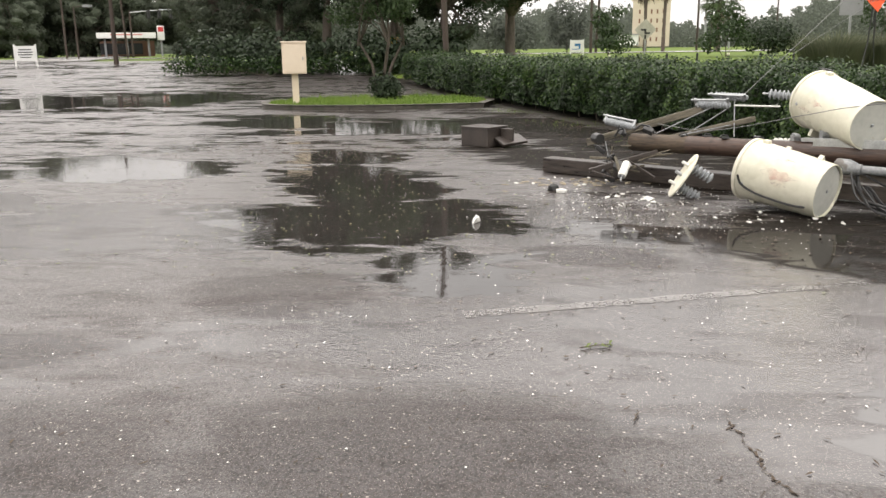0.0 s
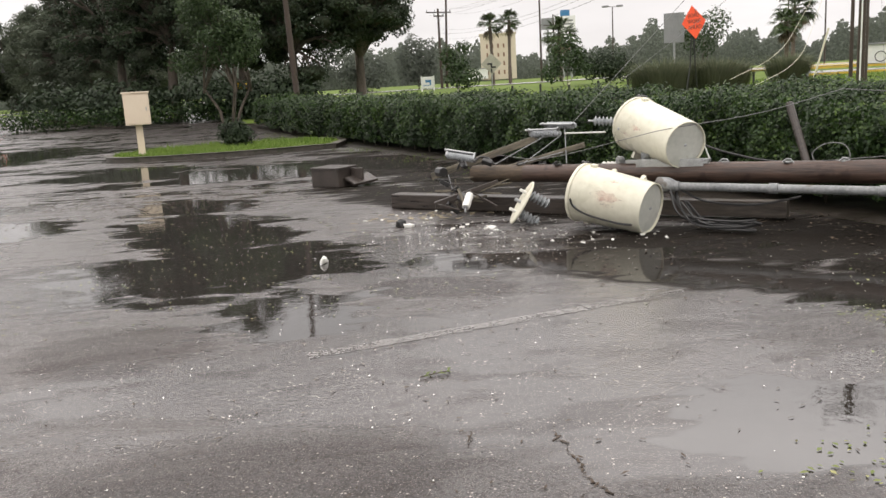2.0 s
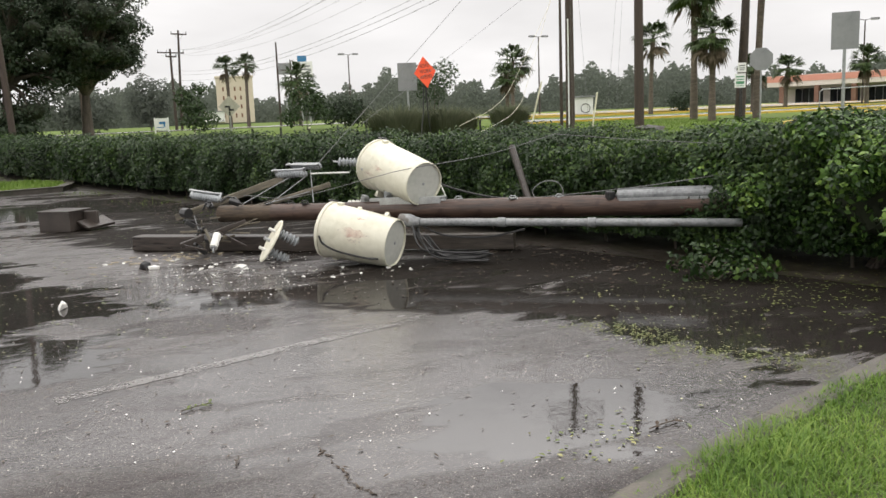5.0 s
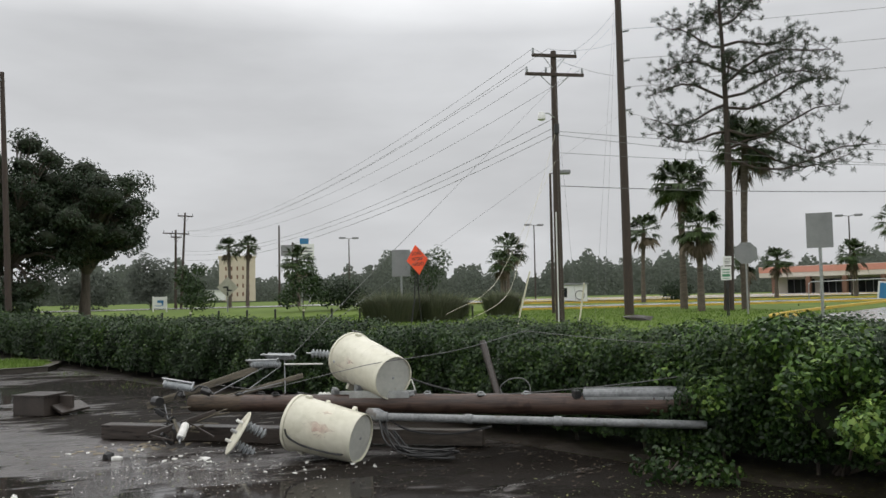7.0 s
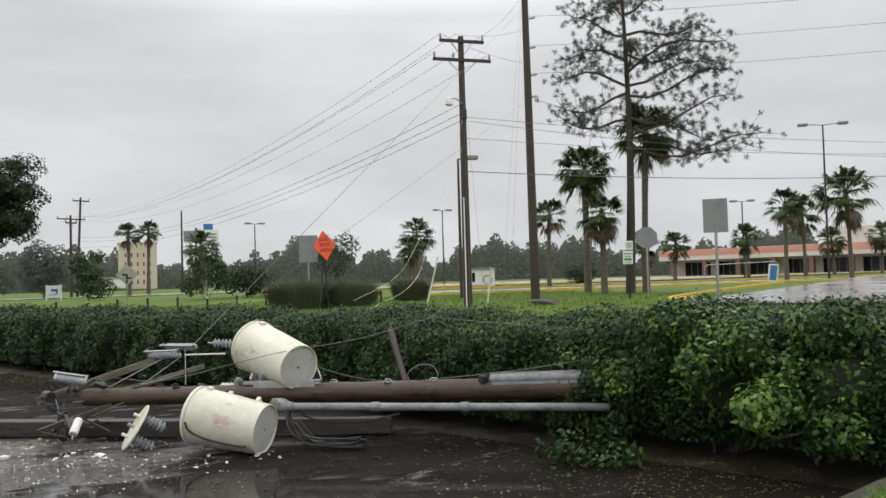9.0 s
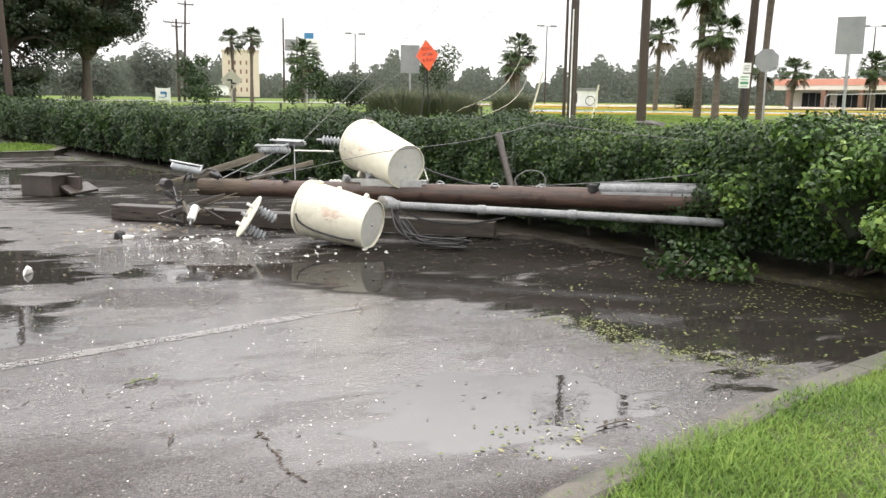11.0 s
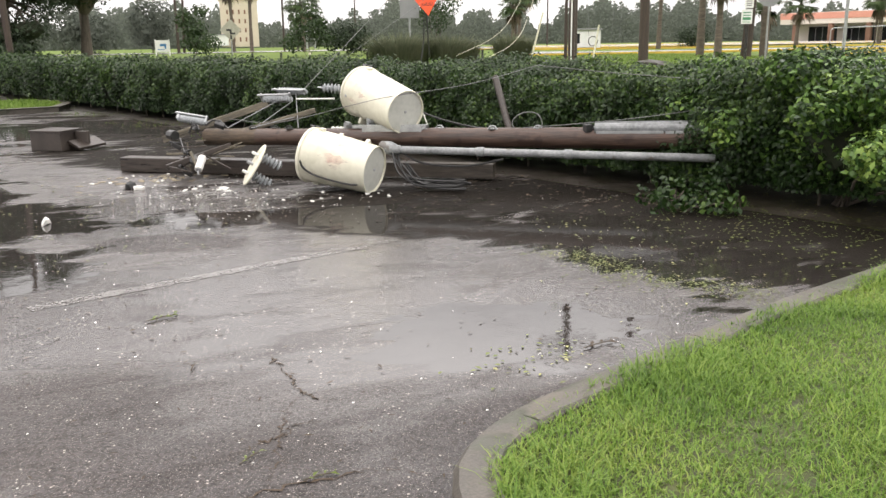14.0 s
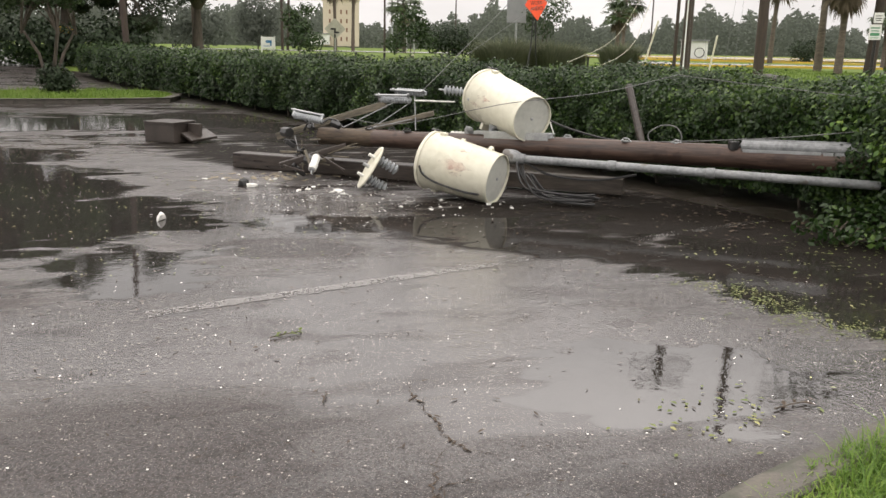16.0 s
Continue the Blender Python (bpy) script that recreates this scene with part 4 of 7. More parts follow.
def insulator(name, a, b, r, sheds, material, parent=None, label="", category="insulator", core_r=0.5, group=""):
    """A ribbed insulator from a to b, with metal end caps and pins."""
    m, length = along(a, b)
    top = thing(name, m, label, category, group) if parent is None else parent
    prof = [(r * core_r, 0.0)]
    for k in range(sheds):
        z0, z1 = length * (k + 0.1) / sheds, length * (k + 0.95) / sheds
        prof += [(r * core_r, z0), (r, z0 + 0.35 * (z1 - z0)), (r * 0.97, z0 + 0.55 * (z1 - z0)), (r * core_r, z1)]
    prof.append((r * core_r, length))
    bm = bmesh.new()
    lathe(bm, prof, 18)
    ob = part("ribbed_body" if parent is None else name, bm, material, top, smooth=True)
    if parent is not None:
        ob.matrix_basis = parent.matrix_basis.inverted() @ m
        return ob
    for z, s in ((0.0, -1), (length, 1)):
        bm = bmesh.new()
        lathe(bm, [(r * 0.35, z - 0.02 * 1), (r * 0.62, z - 0.015), (r * 0.62, z + 0.015), (r * 0.35, z + 0.02)], 14)
        part("end_cap", bm, M_GALV, top, smooth=True)
    bm = bmesh.new()
    tube(bm, [(0, 0, length), (0.01, 0, length + 0.07), (0.03, 0.02, length + 0.10)], 0.012, 6)
    part("pin", bm, M_GALV, top)
    return top


def cutout(m, label):
    """A fuse cutout: ribbed porcelain with a fuse tube held along it."""
    top = thing("fuse_cutout", m @ Matrix.Diagonal((0.82, 0.82, 0.9, 1)), label, "fuse cutout", "fuse cutouts on the crossarm")
    bm = bmesh.new()
    prof = [(0.035, 0.0)]
    for k in range(11):
        z = 0.02 + k * 0.042
        prof += [(0.040, z), (0.062, z + 0.014), (0.060, z + 0.022), (0.040, z + 0.036)]
    prof.append((0.035, 0.50))
    lathe(bm, prof, 16)
    part("porcelain", bm, M_PORCELAIN, top, smooth=True)
    bm = bmesh.new()
    lathe(bm, [(0.012, -0.06), (0.018, -0.05), (0.018, 0.46), (0.012, 0.47)], 10, pose(0.085, 0.02, 0))
    part("fuse_tube", bm, M_GALV, top, smooth=True)
    for z in (0.0, 0.48):
        bm = bmesh.new()
        box(bm, (0.045, 0.01, z), (0.13, 0.03, 0.035), 0.006)
        part("contact", bm, M_GALV, top)
    bm = bmesh.new()
    box(bm, (-0.05, 0, 0.25), (0.05, 0.05, 0.04), 0.006)
    part("clamp", bm, M_BLACK, top)
    return top


m, _ = along((1.41, 11.05, 0.77), (1.90, 10.64, 0.69))
cutout(m @ pose(0, 0, 0, 0, 0, 60), "grey ribbed fuse cutout fixed to the crossarm end")
m, _ = along((2.54, 10.88, 0.985), (2.95, 10.55, 1.0))
cutout(m @ pose(0, 0, 0, 0, 0, 110), "grey ribbed fuse cutout on top of the tilted arm")
m, _ = along((2.77, 10.95, 1.09), (3.16, 10.62, 1.08))
cutout(m @ pose(0, 0, 0, 0, 0, 150), "smooth grey fuse cutout above the tilted arm")
insulator("small_insulator", (1.62, 10.38, 0.30), (1.54, 10.22, 0.16), 0.055, 2, M_WHITEPORC, None, "white porcelain spool hanging under the arm", core_r=0.9)


def transformer(m, length, r_lid, r_end, label):
    """A pole transformer can, z from the lid to the bottom."""
    top = thing("transformer", m, label, "transformer", "pole transformers")
    bm = bmesh.new()
    lathe(bm, [(r_lid * 0.97, 0.02), (r_lid, 0.03), (r_lid, 0.05), (r_lid * 0.985, 0.06), ((r_lid + r_end) / 2 + 0.004, length * 0.5), (r_end, length - 0.012), (r_end - 0.004, length - 0.002), (r_end - 0.014, length - 0.002), (r_end - 0.017, length - 0.035)], 48)
    part("tank", bm, M_CAN, top, smooth=True)
    bm = bmesh.new()
    lathe(bm, [(r_end - 0.017, length - 0.030), (r_end - 0.024, length - 0.022), (r_end - 0.07, length - 0.019), (r_end * 0.5, length - 0.017), (0.02, length - 0.016)], 48)
    end = part("bottom_plate", bm, M_CANEND, top, "recessed bottom plate coloured grey for its shade", smooth=True)
    bm = bmesh.new()
    lathe(bm, [(0.016, length - 0.018), (0.018, length - 0.008), (0.012, length - 0.002)], 10)
    part("drain_plug", bm, M_GALV, end)
    bm = bmesh.new()
    lathe(bm, [(r_lid * 0.6, -0.055), (r_lid * 0.9, -0.042), (r_lid + 0.012, -0.012), (r_lid + 0.016, 0.0), (r_lid + 0.016, 0.024), (r_lid + 0.004, 0.03)], 48)
    part("lid", bm, M_CAN, top, "domed cream lid with a clamp band", smooth=True)
    return top


def on_can(m, r, ang, z):
    return m @ Vector((r * math.cos(ang), r * math.sin(ang), z))


A0 = Vector((2.76, 9.06, 0.415))
AD = Vector((0.69, -0.70, -0.17)).normalized()
mA = Matrix.Translation(A0) @ AD.to_track_quat("Z", "Y").to_matrix().to_4x4()
canA = transformer(mA, 0.88, 0.325, 0.285, "cream transformer can with rusty smears resting on the asphalt")
B0 = Vector((3.68, 9.88, 1.10))
BD = Vector((0.27, -0.94, -0.22)).normalized()
mB = Matrix.Translation(B0) @ BD.to_track_quat("Z", "Y").to_matrix().to_4x4()
canB = transformer(mB, 1.0, 0.325, 0.275, "cream transformer can lying across the top of the pole")


def facing(m, d, r, z):
    """The angle round a can at which its side faces the direction d."""
    q = m.to_3x3().inverted() @ Vector(d)
    return math.atan2(q.y, q.x)


TO_EYE = Vector((-0.33, -0.92, 0.2))
for can, mm, r in ((canA, mA, 0.30), (canB, mB, 0.30)):
    up = facing(mm, (0, 0, 1), r, 0)
    front = facing(mm, TO_EYE, r, 0)
    turn = 1 if math.sin(up - front) > 0 else -1
    # lifting lugs, hanger brackets, side terminals
    for dz, da, sz in ((0.12, 0.0, 0.05), (0.12, math.pi, 0.05)):
        bm = bmesh.new()
        a = up + da
        box(bm, (0, 0, 0), (0.05, 0.07, 0.07), 0.012)
        ob = part("lifting_lug", bm, M_CAN, can)
        ob.matrix_basis = Matrix.Rotation(a, 4, "Z") @ Matrix.Translation((r + 0.025, 0, dz))
    for k, (dz, da) in enumerate(((0.10, 0.62),)):
        bm = bmesh.new()
        lathe(bm, [(0.018, 0.0), (0.022, 0.012), (0.016, 0.03), (0.008, 0.034)], 10)
        ob = part("terminal_stud", bm, M_GALV, can)
        ob.matrix_basis = Matrix.Rotation(front - turn * da, 4, "Z") @ Matrix.Translation((r - 0.004, 0, dz)) @ pose(0, 0, 0, 0, 90, 0)
    bm = bmesh.new()
    tube(bm, [(0.05, 0, -0.05), (0.055, 0.0, -0.02), (0.06, 0.01, 0.0)], 0.02, 8)
    box(bm, (0.0, 0.0, 0.0), (0.10, 0.045, 0.045), 0.01)
    ob = part("lid_clamp", bm, M_BLACK, can)
    ob.matrix_basis = Matrix.Rotation(up + turn * 0.2, 4, "Z") @ Matrix.Translation((0.335, 0, 0.0)) @ pose(0, 0, 0, 0, 0, 90)
# hanger brackets between can and pole
for dz in (0.25, 0.62):
    bm = bmesh.new()
    box(bm, (0, 0, 0), (0.10, 0.16, 0.05), 0.008)
    ob = part("hanger_bracket", bm, M_CAN, canA)
    ob.matrix_basis = Matrix.Rotation(facing(mA, PN * -1 + Vector((0, 0, 0.8)), 0.3, 0), 4, "Z") @ Matrix.Translation((0.325, 0, dz))
    bm = bmesh.new()
    box(bm, (0, 0, 0), (0.12, 0.16, 0.05), 0.008)
    ob = part("hanger_bracket", bm, M_CAN, canB)
    ob.matrix_basis = Matrix.Rotation(facing(mB, Vector((-0.3, 0, -1)), 0.3, 0), 4, "Z") @ Matrix.Translation((0.325, 0, dz))
# bushing of the upper can
q0 = B0 + Vector((-0.93, 0.36, 0.10)) * 0.17 - BD * 0.05
bush_dir = Vector((-0.90, 0.38, 0.08)).normalized()
ob = insulator("bushing", q0, q0 + bush_dir * 0.33, 0.062, 7, M_PORCELAIN, canB)
rod("bushing_rod", q0 + bush_dir * 0.33, q0 + bush_dir * 0.40, 0.012, M_GALV, canB, 8)
# stains on the cans, thin skins a hair above the paint
def smear(mm, can, r_at, ang0, ang1, z0, z1, seed):
    rng = np.random.default_rng(seed)
    bm = bmesh.new()
    n, k = 10, 5
    g = []
    for i in range(n + 1):
        row = []
        for j in range(k + 1):
            z = z0 + (z1 - z0) * (i / n) + rng.normal(0, 0.008)
            wob = math.sin(math.pi * i / n) * (0.75 + 0.25 * math.sin(i * 1.9 + seed))
            a = (ang0 + ang1) / 2 + (ang1 - ang0) * (j / k - 0.5) * wob + rng.normal(0, 0.012)
            r = r_at(z) + 0.0085
            row.append(bm.verts.new((r * math.cos(a), r * math.sin(a), z)))
        g.append(row)
    for i in range(n):
        for j in range(k):
            bm.faces.new((g[i][j], g[i + 1][j], g[i + 1][j + 1], g[i][j + 1]))
    part("rust_smear", bm, M_SMEAR, can, "faint red rust smear", smooth=True)


def see_through_smear():
    m_, n, l, b = node_material("thin_rust")
    co = n.new("ShaderNodeTexCoord")
    t = n.new("ShaderNodeTexNoise")
    t.inputs["Scale"].default_value, t.inputs["Detail"].default_value = 9, 7
    l.new(co.outputs["Object"], t.inputs["Vector"])
    r = n.new("ShaderNodeValToRGB")
    r.color_ramp.elements[0].position, r.color_ramp.elements[1].position = 0.40, 0.85
    r.color_ramp.elements[1].color = (0.6, 0.6, 0.6, 1)
    l.new(t.outputs["Fac"], r.inputs[0])
    b.inputs["Base Color"].default_value = (0.60, 0.26, 0.22, 1)
    b.inputs["Roughness"].default_value = 0.5
    l.new(r.outputs[0], b.inputs["Alpha"])
    return m_


M_SMEAR = see_through_smear()
radA = lambda z: 0.325 * 0.985 + (0.285 - 0.325 * 0.985) * (z - 0.06) / 0.82
fa = facing(mA, TO_EYE, 0.3, 0)
ta = 1 if math.sin(facing(mA, (0, 0, 1), 0.3, 0) - fa) > 0 else -1
smear(mA, canA, radA, fa - 0.22, fa + 0.26, 0.26, 0.66, 1)
smear(mA, canA, radA, fa - ta * 0.30 - 0.1, fa - ta * 0.30 + 0.12, 0.42, 0.58, 2)
smear(mA, canA, radA, fa + ta * 0.62 - 0.08, fa + ta * 0.62 + 0.08, 0.36, 0.55, 3)
radB = lambda z: 0.325 * 0.985 + (0.275 - 0.325 * 0.985) * (z - 0.06) / 0.89
fb = facing(mB, TO_EYE + Vector((-0.6, 0, 0)), 0.3, 0)
smear(mB, canB, radB, fb - 0.12, fb + 0.18, 0.25, 0.50, 4)
smear(mB, canB, radB, fb + 0.30, fb + 0.48, 0.15, 0.38, 5)

pts = [mA @ Vector(((radA(z) + 0.014) * math.cos(fa - ta * w), (radA(z) + 0.014) * math.sin(fa - ta * w), z)) for z, w in ((0.05, 0.35), (0.10, 0.62), (0.25, 0.82), (0.45, 0.90), (0.65, 0.92), (0.80, 0.85))]
cable("ground_strap", pts, 0.011, M_BLACK, None, "black lead clinging to the underside of the lower can", "cable")
# the lid plate that came off, with two ribbed bushings
plate = thing("bushing_plate", pose(0, 0, 0), "cream steel lid standing on edge with two grey ribbed bushings", "bushing plate")
pc = Vector((2.16, 9.60, 0.26))
pd = Vector((0.84, 0.02, -0.50)).normalized()
bm = bmesh.new()
lathe(bm, [(0.10, -0.022), (0.25, -0.018), (0.285, -0.010), (0.29, 0.002), (0.285, 0.008), (0.10, 0.014)], 32, Matrix.Diagonal((0.62, 1.0, 1, 1)))
disc = part("plate", bm, M_CAN, plate, smooth=True)
ax = Vector((0.53, -0.10, 0.84))
ax = (ax - pd * ax.dot(pd)).normalized()
pm = Matrix.Translation(pc) @ Matrix((ax.cross(pd), ax, pd)).transposed().to_4x4()
disc.matrix_basis = pm
for sgn in (1, -1):
    base = pc + ax * 0.13 * sgn
    insulator("bushing", base, base + pd * 0.30, 0.068, 6, M_PORCELAIN, plate)
    rod("bushing_rod", base - pd * 0.10, base, 0.02, M_WHITEPORC, plate, 10)
rod("lid_bolt", pc - pd * 0.10, pc - pd * 0.01, 0.022, M_GALV, plate, 8)

# cables by the cans and along the pole
coil = [(3.70, 8.72, 0.42), (3.72, 8.50, 0.20), (3.85, 8.30, 0.06), (4.15, 8.05, 0.05), (4.35, 7.98, 0.05), (4.2, 8.15, 0.06), (3.9, 8.35, 0.10), (3.78, 8.55, 0.3)]
for k in range(5):
    cable("service_cable", [(x + 0.05 * math.sin(k * 2 + i), y + 0.06 * math.cos(k * 1.7 + i), max(0.02, z + 0.04 * k * (i in (2, 3, 4)) * 0.6)) for i, (x, y, z) in enumerate(coil)], 0.012, M_BLACK, None, "black rubber service cable looped on the ground", "cable", sides=6)
cable("drop_cable", [(3.78, 8.66, 0.42), (4.0, 8.45, 0.30), (4.4, 8.15, 0.28), (4.8, 7.95, 0.36)], 0.013, M_BLACK, None, "black cable hanging below the conduit", "cable")
cable("loose_wire", [(2.05, 10.75, 0.75), (2.6, 10.2, 0.72), (3.35, 9.2, 0.98), (3.72, 8.92, 1.08), (4.6, 8.5, 1.22), (5.6, 8.6, 1.42)], 0.0045, M_WIRE, None, "thin slack wire running over the upper can", "wire")
cable("loose_wire", [(5.6, 8.6, 1.42), (6.2, 7.6, 1.33), (7.2, 6.2, 1.22), (7.6, 5.4, 1.15)], 0.0045, M_WIRE, None, "thin slack wire running through the hedge", "wire")
cable("loose_wire", [(5.05, 8.1, 0.70), (5.6, 7.6, 0.77), (6.2, 7.1, 0.86), (6.9, 6.4, 1.02)], 0.005, M_WIRE, None, "thin wire along the pole into the bush", "wire")
cable("loose_wire", [(4.05, 9.1, 0.95), (4.35, 9.0, 0.80), (4.75, 8.75, 0.68), (5.0, 8.5, 0.66)], 0.012, M_BLACK, None, "black lead hanging from the upper can", "cable")
cable("loop_wire", [(5.05, 8.10, 0.66), (5.02, 8.15, 0.78), (5.12, 8.08, 0.88), (5.25, 7.98, 0.88), (5.30, 7.92, 0.78), (5.28, 7.93, 0.66)], 0.007, M_WIRE, None, "springy loop of bare wire on the pole", "wire")
rod_top = thing("ground_stake", pose(0, 0, 0), "dark stake leaning in the hedge behind the pole", "stake")
rod("shaft", (5.25, 8.62, 0.52), (5.27, 9.15, 1.27), 0.045, M_DARKTIMBER, rod_top, 10)
rod("shackle", (4.92, 8.3, 0.62), (4.98, 8.28, 0.55), 0.03, M_GALV, rod_top, 8)
rod("pale_rod", (4.28, 9.05, 0.68), (4.25, 9.3, 1.0), 0.009, M_WHITEPORC, fallen, 6)
rod("pale_rod", (2.95, 10.62, 0.99), (3.42, 10.35, 0.99), 0.012, M_WHITEPORC, fallen, 6)
insulator("loose_insulator", on_pole(1.75, -0.3, 0.05), on_pole(2.05, -0.25, 0.06), 0.06, 5, M_WHITEPORC, None, "pale ribbed insulator lying behind the pole")

# ---- near litter ----
def chunk(name, x, y, s, material, label, category, flat=0.6):
    """A broken, angular lump resting on the ground."""
    rng = np.random.default_rng(int(abs(x * 131 + y * 977)))
    bm = bmesh.new()
    bmesh.ops.create_icosphere(bm, subdivisions=1, radius=1.0)
    long = rng.uniform(0.8, 1.9)
    for v in bm.verts:
        v.co *= rng.uniform(0.45, 1.2)
        v.co = Vector((v.co.x * s * long, v.co.y * s * 0.7, max(v.co.z, -0.5) * s * flat))
    ob = part(name, bm, material)
    ob.matrix_basis = pose(x, y, gz(x, y) + s * flat * 0.42, 0, 0, rng.uniform(0, 360))
    return tagged(ob, label, category)


chunk("porcelain_shard", -0.18, 8.13, 0.075, M_WHITEPORC, "broken white porcelain cap on the wet asphalt", "shard", 0.9)
chunk("broken_fitting", 0.69, 10.05, 0.09, M_BLACK, "black broken fitting on the wet asphalt", "debris", 1.0)
chunk("broken_fitting", 0.80, 9.95, 0.05, M_WHITEPORC, "white broken fitting on the wet asphalt", "debris", 0.9)
rng = np.random.default_rng(5)
for k in range(46):
    u = rng.normal(0, 1)
    x, y = 2.0 + 0.62 * u - 0.3, 9.55 - 0.5 * u + rng.normal(0, 0.28)
    if k % 3 == 0:
        x, y = 2.9 + rng.normal(0, 0.35), 8.45 + rng.normal(0, 0.28)
    if k % 5 == 1:
        x, y = 0.6 + rng.normal(0, 0.35), 10.75 + rng.normal(0, 0.2)
    chunk("porcelain_shard", x, y, rng.uniform(0.010, 0.034), M_WHITEPORC, "small white porcelain shard beside the broken pole", "shard", rng.uniform(0.4, 0.8))
chunk("porcelain_shard", 1.75, 9.45, 0.09, M_WHITEPORC, "long white porcelain piece beside the broken lid", "shard", 0.45)
for k in range(60):
    x, y = 1.15 + rng.normal(0, 0.42), 10.6 + rng.normal(0, 0.22)
    a = rng.uniform(0, 360)
    bm = bmesh.new()
    box(bm, (0, 0, 0), (rng.uniform(0.03, 0.12), rng.uniform(0.008, 0.02), 0.008))
    ob = part("wood_chip", bm, surface("pale_chip", (0.30, 0.25, 0.17), (0.46, 0.40, 0.29), 8) if k == 0 else bpy.data.materials["pale_chip"])
    ob.matrix_basis = pose(x, y, 0.008, rng.uniform(-8, 8), 0, a)
    tagged(ob, "pale splinter of wood on the asphalt", "wood chip", "splinters under the pole top")


def litter(name, n, place, size, material, label, category, seed, lift=0.006, aspect=0.5):
    rng = np.random.default_rng(seed)
    p = place(rng, n)
    v, f = leaf_mesh(np.c_[p, ground_z(p[:, 0], p[:, 1]) + lift], size, rng, np.array([0, 0, 1.0]), aspect, 0.14)
    v[:, 2] = np.maximum(v[:, 2], 0.0035)
    return tagged(raw(name, v, f, material), label, category, kind="stuff")


litter("fallen_leaves", 1150, lambda r, n: np.stack([6.5 + r.normal(0, 1.15, n), 4.9 + r.normal(0, 0.85, n)], 1), 0.038, L_LITTER, "yellow-green fallen leaves near the bush", "leaves", 31)
litter("shredded_leaves", 1000, lambda r, n: (lambda s: np.stack([3.75 + 0.65 * s + r.normal(0, 0.13, n) + 0.12 * np.sin(s * 9), 5.0 - 1.8 * s + r.normal(0, 0.12, n)], 1))(r.random(n)), 0.026, L_LITTER, "drift line of shredded leaves on the wet asphalt", "leaves", 32)
litter("dark_twigs", 1700, lambda r, n: np.stack([r.uniform(-6, 5, n), r.uniform(1.5, 13, n)], 1), 0.045, M_MULCH, "scattered dark twigs and bark bits", "twigs", 33, 0.006, 0.22)
litter("puddle_leaves", 60, lambda r, n: np.stack([2.55 + r.normal(0, 0.30, n), 2.95 + r.normal(0, 0.16, n)], 1), 0.035, L_LITTER, "small leaves floating in the shallow puddle", "leaves", 34)
litter("wind_blown_bits", 1500, lambda r, n: np.stack([r.uniform(-8, 1.5, n), r.uniform(6, 16, n)], 1), 0.032, L_LITTER, "wind-blown leaf bits on the puddles", "leaves", 38, 0.006, 0.6)
litter("pale_flecks", 900, lambda r, n: np.stack([r.uniform(-6, 5, n), r.uniform(1.5, 12, n)], 1), 0.014, M_WHITEPORC, "tiny pale grit flecks on the asphalt", "grit", 35, 0.005, 0.8)
litter("storm_debris", 1500, lambda r, n: np.stack([r.normal(-3.2, 1.6, n), 14.5 + r.normal(0, 1.1, n)], 1), 0.06, M_MULCH, "brown drift of mulch washed over the asphalt", "mulch", 36, 0.01, 0.4)


litter("porcelain_crumbs", 420, lambda r, n: np.stack([2.0 + r.normal(0, 0.95, n), 9.2 + r.normal(0, 0.7, n)], 1), 0.030, M_WHITEPORC, "white crumbs of broken porcelain beside the pole", "shards", 41, 0.008, 0.7)
litter("bark_crumbs", 700, lambda r, n: np.stack([2.0 + r.normal(0, 1.3, n), 8.7 + r.normal(0, 1.2, n)], 1), 0.045, M_MULCH, "dark bark crumbs beside the broken pole", "bark", 42, 0.008, 0.45)
litter("soil_crumbs", 1300, lambda r, n: (lambda y: np.stack([hedge_x(y) - 0.4 - np.abs(r.normal(0, 0.9, n)), y], 1))(r.uniform(6, 24, n)), 0.06, M_MULCH, "washed-out soil and bark along the foot of the hedge", "mulch", 43, 0.01, 0.6)


def sprig(x, y, turn, n, size, label, material=None):
    top = thing("leaf_sprig", pose(x, y, gz(x, y) + 0.006, 0, 0, turn), label, "sprig", "sprigs on the asphalt")
    bm = bmesh.new()
    tube(bm, [(-size, 0, 0.004), (0, 0.02 * size, 0.008), (size, 0, 0.005)], 0.004, 5)
    part("twig", bm, M_BARK, top)
    for k in range(n):
        u = -0.8 + 1.7 * k / max(n - 1, 1)
        a = (0.7 if k % 2 else -0.7) + 0.3 * math.sin(k * 3)
        bm = bmesh.new()
        L = size * (0.5 + 0.25 * math.sin(k * 2.1))
        pts = [(0, 0, 0.004), (L * 0.4, L * 0.16, 0.012), (L, 0, 0.006), (L * 0.4, -L * 0.16, 0.012)]
        bm.faces.new([bm.verts.new(p) for p in pts])
        ob = part("leaf", bm, material or L_LITTER, top)
        ob.matrix_basis = pose(u * size, 0, 0.003, 0, 0, math.degrees(a))


sprig(0.66, 4.50, 20, 8, 0.10, "flattened yellow-green sprig on the wet asphalt")
sprig(0.755, 3.53, 70, 4, 0.05, "dark wet brown leaf cluster on the asphalt", M_MULCH)
sprig(2.95, 2.93, 10, 6, 0.11, "dark leafy twig at the puddle edge", M_MULCH)
sprig(1.10, 2.08, 5, 6, 0.07, "green weed tuft growing from the asphalt joint")
sprig(0.86, 2.35, 40, 5, 0.06, "small moss tuft in the asphalt crack")


